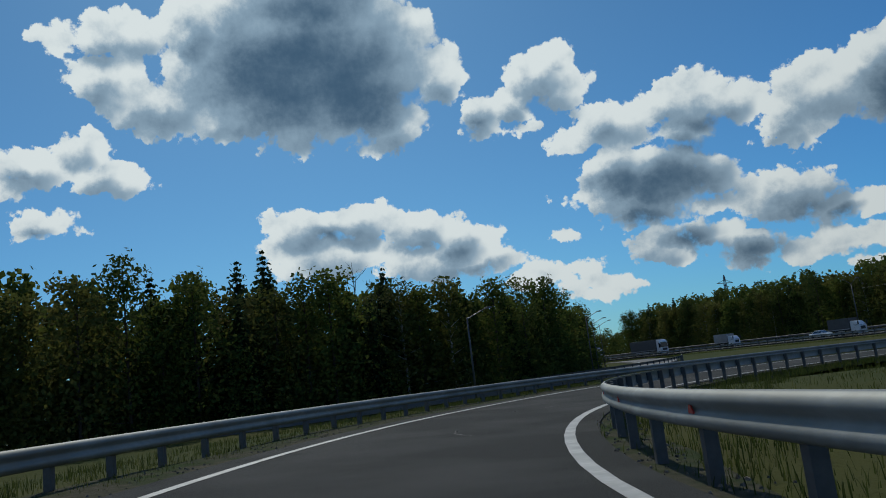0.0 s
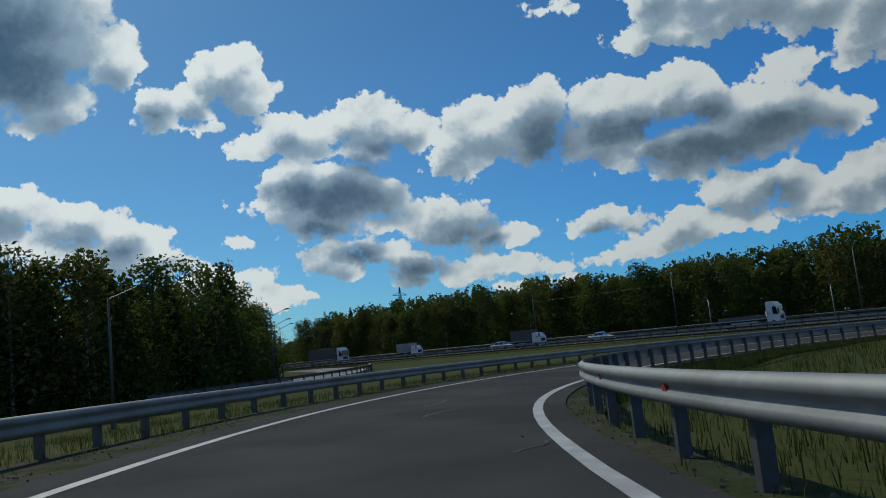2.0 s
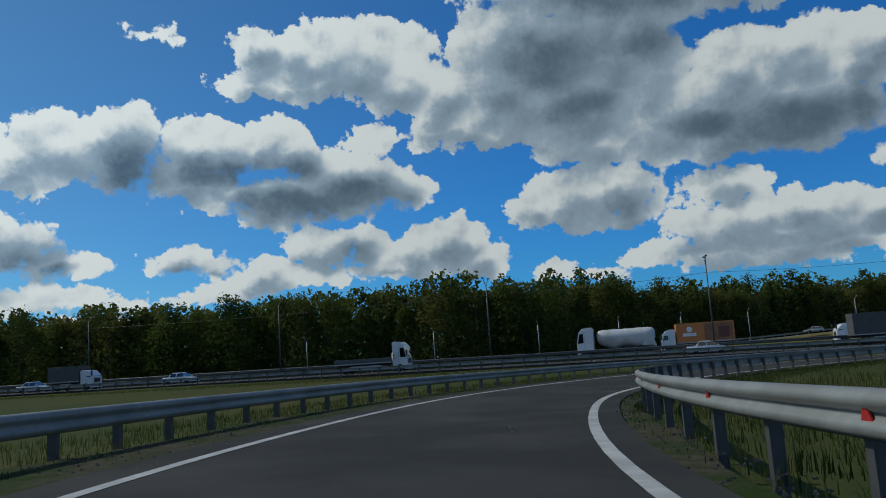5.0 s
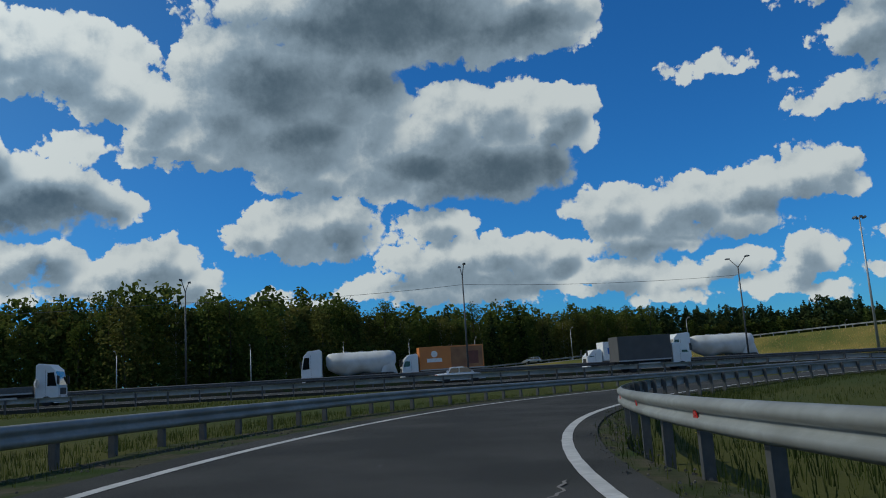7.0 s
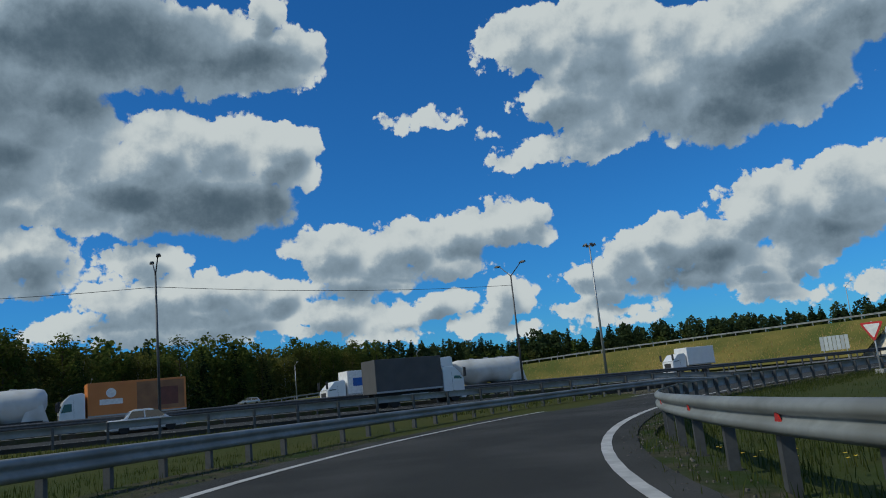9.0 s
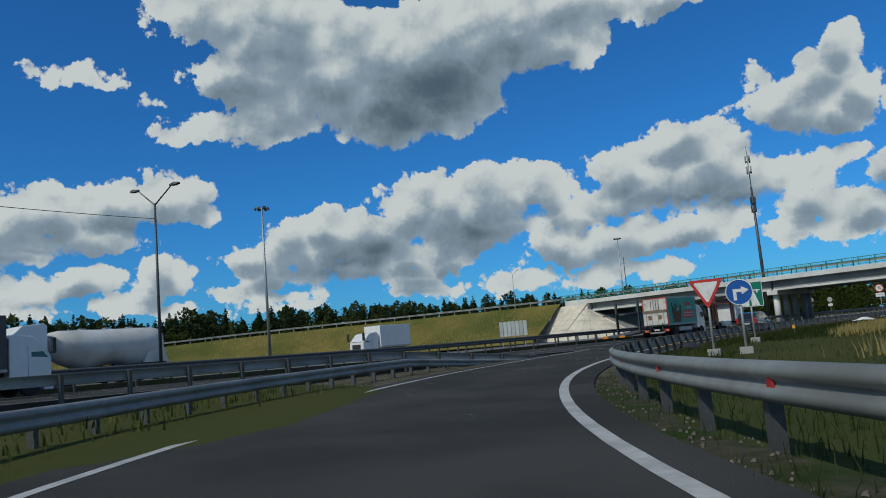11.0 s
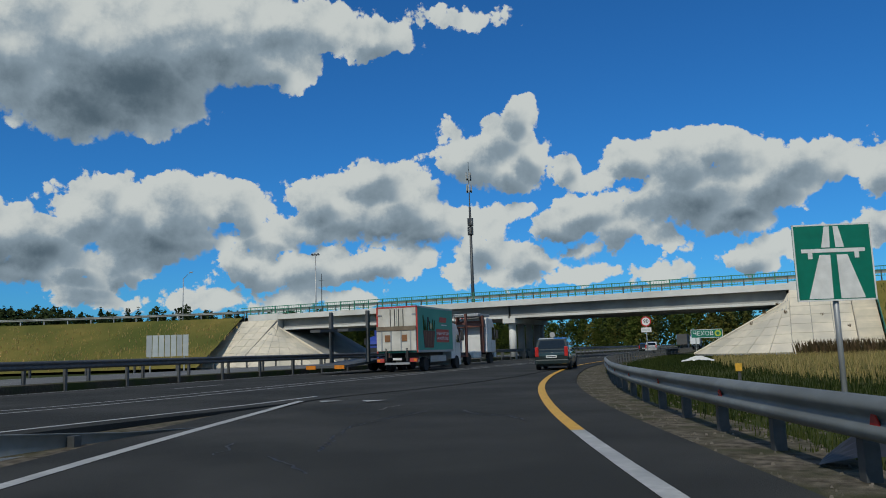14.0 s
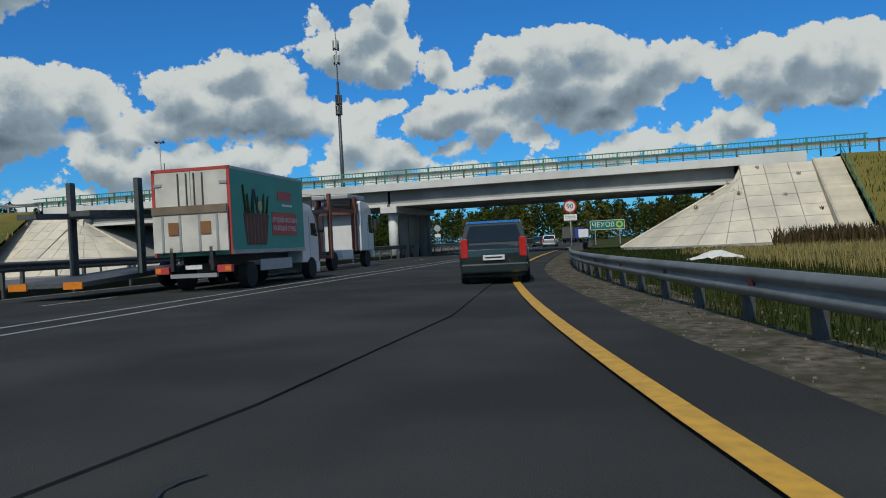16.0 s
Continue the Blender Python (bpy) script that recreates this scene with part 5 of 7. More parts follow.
for h in (24.2, 26.0, 33.0, 35.5):
    for a in (0, 120, 240):
        part("antenna", Shape().box(0.35, 0.6, -0.14, 0.14, h, h + 1.7), SIGN_BACK if h > 30 else LAMP_STEEL, mast, at=pose(0, 0, 0, 0, 0, a + h * 7))
    part("platform", Shape().rod((0, 0, h + 0.2), (0, 0, h + 0.35), 0.55, n=12), LAMP_STEEL, mast)
aerial = thing("aerial_pole", "thin pole with a small aerial behind the bridge", "pole", m=pose(196, -121, 0))
part("pole", Shape().rod((0, 0, 0), (0, 0, 21), 0.16, 0.08), LAMP_STEEL, aerial)
part("arm", Shape().rod((-0.8, 0, 19.4), (0.8, 0, 19.4), 0.04), LAMP_STEEL, aerial)

# overhead wire between the median lamps
wire = thing("overhead_wire", "thin cable strung between the median lamps", "cable")
tops = [Vector((63.5, 140.0, 9.4)), Vector((80.5, 85.5, 9.4)), Vector((86.0, 60.2, 9.6)), Vector((98.0, 33.0, 9.6))]
for a, b in zip(tops, tops[1:]):
    pts = [a.lerp(b, k / 16) - Vector((0, 0, 4 * 0.35 * (k / 16) * (1 - k / 16))) for k in range(17)]
    part("span", Shape().loft([[(p.x + 0.018 * math.cos(k), p.y, p.z + 0.018 * math.sin(k)) for k in (0.3, 1.6, 2.8, 4.1, 5.3)] for p in pts]), LAMP_STEEL, wire)

# lattice pylon above the wood
py = thing("power_pylon", "lattice steel power pylon rising behind the trees", "pylon", m=pose(123.9, 330.5, 0, 0, 0, 20))


def half_at(h):
    return 3.2 - 2.6 * min(1, h / 24) if h < 24 else 0.6 - 0.5 * (h - 24) / 8


for sx, sy in ((1, 1), (1, -1), (-1, 1), (-1, -1)):
    s = Shape()
    for a, b in ((0, 8), (8, 16), (16, 24), (24, 31.5)):
        s.rod((sx * half_at(a), sy * half_at(a), a), (sx * half_at(b), sy * half_at(b), b), 0.14, n=5)
    part("leg", s, LAMP_STEEL, py)
for k in range(10):
    a, b = k * 3.1, (k + 1) * 3.1
    s = Shape()
    for sy in (1, -1):
        s.rod((-half_at(a), sy * half_at(a), a), (half_at(b), sy * half_at(b), b), 0.09, n=4)
        s.rod((half_at(a), sy * half_at(a), a), (-half_at(b), sy * half_at(b), b), 0.09, n=4)
    part("brace", s, LAMP_STEEL, py)
for h, w in ((20, 5.0), (24, 6.5), (28, 4.5)):
    part("cross_arm", Shape().rod((-w, 0, h), (w, 0, h), 0.16, n=5).rod((-w, 0, h), (0, 0, h + 1.4), 0.1, n=4).rod((w, 0, h), (0, 0, h + 1.4), 0.1, n=4), LAMP_STEEL, py)


def disc(r, y0, y1, n=40):
    return Shape().loft([[(r * math.cos(2 * math.pi * i / n), y, r * math.sin(2 * math.pi * i / n)) for i in range(n)] for y in (y0, y1)])


def ring(r0, r1, y, depth=0.004, n=40):
    s = Shape()
    v = []
    for yy in (y, y + depth):
        for r in (r0, r1):
            v += [(r * math.cos(2 * math.pi * i / n), yy, r * math.sin(2 * math.pi * i / n)) for i in range(n)]
    f = []
    for i in range(n):
        j = (i + 1) % n
        f += [(i, j, n + j, n + i), (2 * n + i, 3 * n + i, 3 * n + j, 2 * n + j), (n + i, n + j, 3 * n + j, 3 * n + i), (i, 2 * n + i, 2 * n + j, j)]
    return s.add(v, f)


def sign_post(name, label, x, y, z, turn, h):
    """An upright with its face looking along local +y."""
    t = thing(name, label, "road sign", "road signs", m=pose(x, y, z, 0, 0, turn))
    part("post", Shape().rod((0, -0.06, -0.3), (0, -0.06, h), 0.045, n=10), PALE_STEEL, t, smooth=True)
    part("footing", Shape().box(-0.22, 0.22, -0.26, 0.14, -0.25, 0.24), GREY_AND_SHADED_CONCRETE, t, bevel=0.02)
    part("bracket", Shape().box(-0.06, 0.06, -0.11, -0.01, h - 0.35, h - 0.29), PALE_STEEL, t)
    return t


def tri(r, y0, y1, flip=-1):
    pts = [(r * math.sin(a), flip * r * math.cos(a)) for a in (0, 2 * math.pi / 3, 4 * math.pi / 3)]
    # rounded corners
    out = []
    for i in range(3):
        p, a, b = pts[i], pts[i - 1], pts[(i + 1) % 3]
        for q in (a, b):
            out.append((p[0] + (q[0] - p[0]) * 0.07, p[1] + (q[1] - p[1]) * 0.07))
    return Shape().prism(out, y0, y1)


CAM_TURN = 35
gw = sign_post("give_way_sign", "red-bordered white give-way triangle on a steel post", 70.15, 21.9, -0.15, 30, 2.75)
up = pose(0, 0, 2.35)
part("face", tri(0.70, 0.0, 0.02), SIGN_RED, gw, at=up)
part("centre", tri(0.50, 0.021, 0.026), SIGN_WHITE, gw, at=up)
bl = sign_post("turn_right_sign", "round blue sign with a white right-turn arrow", 69.2, 21.4, -0.15, 32, 2.5)
up = pose(0, 0, 2.14)
part("face", disc(0.45, 0.0, 0.02), SIGN_BLUE, bl, at=up, label="blue disc")
part("rim", ring(0.425, 0.45, 0.021), SIGN_WHITE, bl, at=up)
part("arrow", Shape().prism([(0.2, -0.28), (0.2, 0.11), (-0.08, 0.11), (-0.08, 0.2), (-0.33, 0.055), (-0.08, -0.09), (-0.08, 0.0), (0.09, 0.0), (0.09, -0.28)], 0.021, 0.026), SIGN_WHITE, bl, at=up)
gr = sign_post("motorway_sign", "green square sign with a white motorway symbol", 75.85, 10.3, -0.15, 28, 2.75)
up = pose(0, 0, 2.4)
part("face", Shape().box(-0.62, 0.62, 0.0, 0.02, -0.62, 0.62), SIGN_GREEN, gr, at=up, bevel=0.004)
part("border", Shape().box(-0.62, 0.62, 0.0205, 0.0225, 0.595, 0.62).box(-0.62, 0.62, 0.0205, 0.0225, -0.62, -0.595).box(-0.62, -0.595, 0.0205, 0.0225, -0.62, 0.62).box(0.595, 0.62, 0.0205, 0.0225, -0.62, 0.62), SIGN_WHITE, gr, at=up)
part("carriageway_symbol", Shape().prism([(0.44, -0.58), (0.06, -0.58), (0.05, 0.12), (0.22, 0.12)], 0.021, 0.025), SIGN_WHITE, gr, at=up)
part("carriageway_symbol", Shape().prism([(-0.44, -0.58), (-0.06, -0.58), (-0.05, 0.12), (-0.22, 0.12)], 0.021, 0.025), SIGN_WHITE, gr, at=up)
part("carriageway_symbol", Shape().prism([(0.18, 0.24), (0.045, 0.24), (0.03, 0.58), (0.11, 0.58)], 0.021, 0.025), SIGN_WHITE, gr, at=up)
part("carriageway_symbol", Shape().prism([(-0.18, 0.24), (-0.045, 0.24), (-0.03, 0.58), (-0.11, 0.58)], 0.021, 0.025), SIGN_WHITE, gr, at=up)
part("bridge_symbol", Shape().prism([(-0.5, 0.16), (0.5, 0.16), (0.5, 0.22), (-0.5, 0.22)], 0.021, 0.025).prism([(-0.4, 0.06), (-0.33, 0.06), (-0.33, 0.17), (-0.4, 0.17)], 0.021, 0.025)
     .prism([(0.33, 0.06), (0.4, 0.06), (0.4, 0.17), (0.33, 0.17)], 0.021, 0.025), SIGN_WHITE, gr, at=up)


def speed_sign(x, y, z, turn, h, group="speed signs"):
    t = sign_post("speed_limit_sign", "round red-ringed ninety speed limit sign with a white plate below", x, y, z, turn, h + 0.5)
    up = pose(0, 0, h)
    part("face", disc(0.46, 0.0, 0.02), SIGN_WHITE, t, at=up)
    part("ring", ring(0.36, 0.46, 0.021), SIGN_RED, t, at=up)
    words("numeral", "90", 0.48, SIGN_BLACK, t, pose(0, 0.025, h, 0, 0, 180))
    part("plate", Shape().box(-0.45, 0.45, 0.0, 0.02, -0.98, -0.55), SIGN_WHITE, t, at=up)
    part("plate_bar", Shape().box(-0.36, 0.36, 0.0205, 0.023, -0.73, -0.69).box(-0.36, 0.36, 0.0205, 0.023, -0.82, -0.78), SIGN_BACK, t, at=up)
    return t


speed_sign(112.0, -42.1, 0.2, 22, 3.85)
speed_sign(95.4, -46.3, -0.1, 14, 3.35)
town = thing("town_sign", "green direction sign with a white town name and yellow disc", "road sign", "road signs", m=pose(102.3, -103.1, 0, 0, 0, 10))
part("face", Shape().box(-2.4, 2.4, 0.0, 0.04, 2.0, 3.35), SIGN_GREEN, town)
part("border", Shape().box(-2.4, 2.4, 0.041, 0.045, 3.28, 3.35).box(-2.4, 2.4, 0.041, 0.045, 2.0, 2.07).box(-2.4, -2.33, 0.041, 0.045, 2.0, 3.35).box(2.33, 2.4, 0.041, 0.045, 2.0, 3.35), SIGN_WHITE, town)
words("town_name", "ЧЕХОВ", 0.95, SIGN_WHITE, town, pose(0.55, 0.045, 2.68, 0, 0, 180))
part("disc", disc(0.5, 0.041, 0.045), material("sign_lime", (0.45, 0.55, 0.06), scale=5, rough=0.5), town, at=pose(-1.7, 0, 2.68))
part("disc_centre", disc(0.25, 0.046, 0.05), SIGN_GREEN, town, at=pose(-1.7, 0, 2.68))
for x in (-1.7, 1.7):
    part("post", Shape().rod((x, -0.08, -0.2), (x, -0.08, 3.3), 0.07), PALE_STEEL, town)
board = thing("billboard", "blank pale panel of upright boards seen against the bank", "panel", m=pose(137.3, -27.2, 0.3, 0, 0, 40))
for k in range(7):
    part("panel_board", Shape().box(-2.0 + k * 0.575, -2.0 + k * 0.575 + 0.50, 0, 0.05, 1.2, 3.3), PANEL_GREY, board)
for x in (-1.6, 1.6):
    part("post", Shape().box(x - 0.06, x + 0.06, -0.1, -0.01, -0.3, 3.3), PALE_STEEL, board)
rd = sign_post("roadside_sign", "small round grey sign seen from behind at the motorway edge", 70.0, 92.7, 0.2, -110, 2.8)
part("face", disc(0.35, 0.0, 0.02), SIGN_BACK, rd, at=pose(0, 0, 2.45))
rd = sign_post("roadside_sign", "small blue sign at the motorway edge", 71.5, 97.0, 0.2, 60, 2.0)
part("face", Shape().box(-0.3, 0.3, 0, 0.02, -0.45, 0.45), SIGN_BLUE, rd, at=pose(0, 0, 1.7))
for x, y in ((104.5, -70.0), (107.8, -82)):
    rd = sign_post("roadside_sign", "round grey-backed sign beyond the bridge", x + 12, y, 0.1, 12, 3.4)
    part("face", disc(0.4, 0.0, 0.02), SIGN_BACK, rd, at=pose(0, 0, 3.0))
    part("plate", Shape().box(-0.35, 0.35, 0, 0.02, -0.3, 0.1), SIGN_WHITE, rd, at=pose(0, 0, 2.2))
sheet = thing("white_sheet", "crumpled white sheeting lying in the grass", "sheeting", m=pose(85.0, -20.0, 0.0, 0, 0, 15) @ Matrix.Diagonal((0.6, 0.6, 0.75, 1)))
s = Shape()
n = 14
v = []
for j in range(8):
    for i in range(n):
        v.append((i * 0.22 - 1.4, j * 0.2 - 0.7, 0.12 + 0.42 * math.exp(-((i - 6) / 5) ** 2 - ((j - 3.5) / 3) ** 2) + 0.08 * noise.noise(Vector((i * 0.7, j * 0.7, 1)))))
s.add(v, [(j * n + i, j * n + i + 1, (j + 1) * n + i + 1, (j + 1) * n + i) for j in range(7) for i in range(n - 1)])
part("sheet", s, FABRIC, sheet)
box_thing = thing("yellow_marker", "small weathered yellow marker post in the reeds", "marker", m=pose(79.1, 1.0, -0.15))
part("panel", Shape().box(-0.09, 0.09, -0.02, 0.02, 0.38, 0.6), YELLOW_LINE, box_thing, bevel=0.01)
part("post", Shape().box(-0.04, 0.04, -0.04, -0.03, 0, 0.6), POST, box_thing)
debris = thing("black_sheeting", "torn black plastic caught under the barrier", "litter", m=pose(75.2, 16.6, 0.0))
s = Shape()
v = [(i * 0.14 - 0.5, j * 0.12 - 0.2, 0.28 * math.sin(i * 0.45) * math.exp(-j * 0.3) + 0.08 * noise.noise(Vector((i, j, 5)))) for j in range(5) for i in range(8)]
s.add(v, [(j * 8 + i, j * 8 + i + 1, (j + 1) * 8 + i + 1, (j + 1) * 8 + i) for j in range(4) for i in range(7)])
part("sheet", s, BLACK, debris)

# ---------------------------------------------------------------- vehicles (local x forward, y left)


def wheels(parent, spots, r, w, rim=RIM):
    for x, y in spots:
        o = 1 if y > 0 else -1
        tyre = part("wheel", Shape().loft([[(x + rr * math.cos(2 * math.pi * i / 20), yy, r + rr * math.sin(2 * math.pi * i / 20)) for i in range(20)]
                                           for rr, yy in ((r * 0.62, y - w / 2), (r * 0.96, y - w / 2), (r, y - w / 2 + 0.03), (r, y + w / 2 - 0.03), (r * 0.96, y + w / 2), (r * 0.62, y + w / 2))]), RUBBER, parent)
        part("rim", Shape().loft([[(x + rr * math.cos(2 * math.pi * i / 16), y + o * yy, r + rr * math.sin(2 * math.pi * i / 16)) for i in range(16)]
                                  for rr, yy in ((r * 0.63, w / 2 - 0.05), (r * 0.6, w / 2 - 0.01), (r * 0.25, w / 2 - 0.035), (r * 0.2, w / 2 - 0.005))]), rim, tyre)


def car(label, m, paint, length=4.4, width=1.72, height=1.48, hatch=True, group="cars on the motorway"):
    t = thing("car", label, "car", group, m=m)
    L, W, H = length / 2, width / 2, height
    belt = H * 0.60

    def body_ring(x, zl, zh, w):
        return [(x, -w * 0.92, zl), (x, -w, zl + 0.16), (x, -w, zh - 0.14), (x, -w * 0.93, zh), (x, w * 0.93, zh), (x, w, zh - 0.14), (x, w, zl + 0.16), (x, w * 0.92, zl)]
    tail = belt + 0.02
    part("body", Shape().loft([body_ring(-L, 0.38, tail - 0.12, W * 0.90), body_ring(-L + 0.1, 0.26, tail, W * 0.97), body_ring(-L * 0.6, 0.22, tail, W),
                               body_ring(L * 0.4, 0.22, belt, W), body_ring(L * 0.78, 0.24, belt - 0.10, W * 0.97), body_ring(L - 0.06, 0.28, belt - 0.24, W * 0.88), body_ring(L, 0.36, belt - 0.32, W * 0.80)]), paint, t, bevel=0.02, smooth=True)
    rear = -L + (0.18 if hatch else 0.85)
    cab = [(rear, belt), (rear + (0.32 if hatch else 0.55), H - 0.07), (rear + 0.75, H), (L * 0.12, H - 0.01), (L * 0.58, belt - 0.02)]

    def cab_ring(x, z):
        f = (z - belt) / (H - belt)
        w = W * (0.95 - 0.17 * max(0, f))
        return w
    for_top = Shape()
    vs = [(x, -cab_ring(x, z), z) for x, z in cab] + [(x, cab_ring(x, z), z) for x, z in cab]
    for_top.add(vs, [(0, 1, 2, 3, 4), (9, 8, 7, 6, 5)] + [(i, i + 5, i + 6, i + 1) for i in range(4)] + [(4, 9, 5, 0)])
    part("cabin", for_top, paint, t, bevel=0.02)
    # glass: a little proud of the cabin
    up = 0.006

    def pane(name, pts, shift):
        part(name, Shape().add([Vector(p) + Vector(shift) for p in pts] + [Vector(p) + Vector(shift) * 0.2 for p in pts],
                               [tuple(range(len(pts))), tuple(range(2 * len(pts) - 1, len(pts) - 1, -1))]), GLASS, t)
    a, b = cab[0], cab[1]
    wa, wb = cab_ring(*a), cab_ring(*b)
    mix_p = lambda p, q, f: (p[0] + (q[0] - p[0]) * f, p[1] + (q[1] - p[1]) * f)
    r0, r1 = mix_p(a, b, 0.14), mix_p(a, b, 0.88)
    pane("rear_window", [(r0[0], -wa * 0.86, r0[1]), (r1[0], -wb * 0.84, r1[1]), (r1[0], wb * 0.84, r1[1]), (r0[0], wa * 0.86, r0[1])], (-0.012, 0, 0.006))
    a, b = cab[4], cab[3]
    wa, wb = cab_ring(*a), cab_ring(*b)
    r0, r1 = mix_p(a, b, 0.1), mix_p(a, b, 0.9)
    pane("windscreen", [(r0[0], -wa * 0.9, r0[1]), (r0[0], wa * 0.9, r0[1]), (r1[0], wb * 0.88, r1[1]), (r1[0], -wb * 0.88, r1[1])], (0.010, 0, 0.008))
    zt = H - 0.12
    for o in (-1, 1):
        w0, w1 = cab_ring(0, belt + 0.04), cab_ring(0, zt)
        for x0, x1, s0, s1 in ((rear + 0.28, -0.18, 0.25, 0.0), (-0.10, L * 0.5, 0.0, 0.46)):
            pane("side_window", [(x0, o * w0, belt + 0.04), (x1, o * w0, belt + 0.04), (x1 - s1, o * w1, zt), (x0 + s0, o * w1, zt)], (0, o * 0.012, 0.004))
        part("mirror", Shape().box(L * 0.42, L * 0.42 + 0.14, o * W - 0.02 + (0.0 if o > 0 else -0.16), o * W + (0.16 if o > 0 else 0.02), belt, belt + 0.14), paint, t, bevel=0.02)
        part("tail_lamp", Shape().box(-L - 0.012, -L + 0.12, o * W * 0.82 - 0.085, o * W * 0.82 + 0.085, tail - 0.30, tail + (0.16 if hatch else -0.08)), TAIL, t, bevel=0.015)
        part("headlamp", Shape().box(L - 0.16, L + 0.01, o * W * 0.64 - 0.17, o * W * 0.64 + 0.17, belt - 0.42, belt - 0.28), HEAD, t, bevel=0.015)
    part("rear_bumper", Shape().box(-L - 0.06, -L + 0.25, -W * 0.94, W * 0.94, 0.27, 0.50), paint, t, bevel=0.04)
    part("front_bumper", Shape().box(L - 0.2, L + 0.05, -W * 0.84, W * 0.84, 0.24, 0.46), paint, t, bevel=0.04)
    part("number_plate", Shape().box(-L - 0.075, -L - 0.062, -0.26, 0.26, 0.58, 0.70), PLATE, t)
    part("plate_bar", Shape().box(-L - 0.079, -L - 0.0755, -0.2, 0.2, 0.62, 0.66), BLACK, t)
    part("underbody", Shape().box(-L + 0.25, L - 0.25, -W * 0.85, W * 0.85, 0.16, 0.3), BLACK, t)
    wheels(t, [(L * 0.60, W - 0.10), (L * 0.60, -W + 0.10), (-L * 0.60, W - 0.10), (-L * 0.60, -W + 0.10)], 0.31, 0.2)
    return t


def cab_unit(t, x0, paint, wide=2.4, tall=2.6, base=0.75, deep=2.0, light=False):
    """A forward-control lorry cab from x0 to x0 + deep."""
    x1, W = x0 + deep, wide / 2
    prof = [(x0, base), (x1 - 0.05, base), (x1, base + 0.45), (x1 - 0.02, base + 1.0), (x1 - 0.28, base + tall - 0.55), (x1 - 0.75, base + tall - 0.1), (x0 + 0.2, base + tall), (x0, base + tall - 0.15)]
    part("cab", Shape().prism(prof, -W, W), paint, t, bevel=0.05)
    s = Shape()
    pts = [(x1 + 0.005, -W * 0.92, base + 1.02), (x1 + 0.005, W * 0.92, base + 1.02), (x1 - 0.245, W * 0.88, base + tall - 0.68), (x1 - 0.245, -W * 0.88, base + tall - 0.68)]
    part("windscreen", s.add(pts + [(p[0] - 0.01, p[1], p[2]) for p in pts], [(0, 1, 2, 3), (7, 6, 5, 4)]), GLASS, t)
    for o in (-1, 1):
        pts = [(x1 - 0.85, o * (W + 0.008), base + 1.0), (x1 - 0.14, o * (W + 0.008), base + 0.95), (x1 - 0.36, o * (W + 0.008), base + tall - 0.75), (x1 - 0.85, o * (W + 0.008), base + tall - 0.75)]
        part("side_window", Shape().add(pts + [(p[0], p[1] - o * 0.01, p[2]) for p in pts], [(0, 1, 2, 3), (7, 6, 5, 4)]), GLASS, t)
        part("mirror", Shape().box(x1 - 0.06, x1 + 0.1, o * (W + 0.12) - 0.09, o * (W + 0.12) + 0.09, base + 1.1, base + 1.75), BLACK, t, bevel=0.02)
        part("mirror_arm", Shape().rod((x1 - 0.1, o * W, base + 1.78), (x1 + 0.02, o * (W + 0.12), base + 1.74), 0.02), BLACK, t)
        part("headlamp", Shape().box(x1 - 0.02, x1 + 0.03, o * W * 0.72 - 0.2, o * W * 0.72 + 0.2, base + 0.02, base + 0.2), HEAD, t, bevel=0.01)
        part("door_seam", Shape().box(x1 - 1.0, x1 - 0.985, o * (W + 0.002) - 0.002, o * (W + 0.002) + 0.002, base + 0.1, base + tall - 0.5), BLACK, t)
    part("grille", Shape().box(x1 - 0.01, x1 + 0.02, -W * 0.6, W * 0.6, base + 0.28, base + 0.8), BLACK, t, bevel=0.01)
    part("bumper", Shape().box(x1 - 0.35, x1 + 0.06, -W, W, base - 0.4, base + 0.0), paint if light else BLACK, t, bevel=0.04)


def chassis(t, x0, x1, z=0.85, w=0.45):
    for o in (-1, 1):
        part("chassis_rail", Shape().box(x0, x1, o * w - 0.06, o * w + 0.06, z - 0.22, z), BLACK, t)


def box_lorry(label, m, box_mat, cab_paint, blen=5.6, bh=2.45, wide=2.45, cab_tall=2.2, name="box_lorry", base=1.05, floor_z=1.05, small=False, group="lorries on the motorway"):
    t = thing(name, label, "lorry", group, m=m)
    W = wide / 2
    part("box_body", Shape().box(0.0, blen, -W, W, floor_z, floor_z + bh), box_mat, t, bevel=0.03)
    for o in (-1, 1):
        part("lower_rail", Shape().box(0.0, blen, o * (W + 0.008) - 0.01, o * (W + 0.008) + 0.01, floor_z, floor_z + 0.12), SIGN_BACK, t)
        part("side_guard", Shape().box(1.9, blen - 1.2, o * (W - 0.05) - 0.015, o * (W - 0.05) + 0.015, 0.5, 0.85), SIGN_BACK, t)
    chassis(t, 0.1, blen + 1.6, floor_z - 0.02)
    cab_unit(t, blen + 0.15, cab_paint, wide - 0.3, cab_tall, 0.62, 1.75, light=True)
    r = 0.40
    wheels(t, [(1.35, W - 0.22), (1.35, -W + 0.22), (blen + 1.0, W - 0.25), (blen + 1.0, -W + 0.25)], r, 0.3, PALE_STEEL)
    return t, W


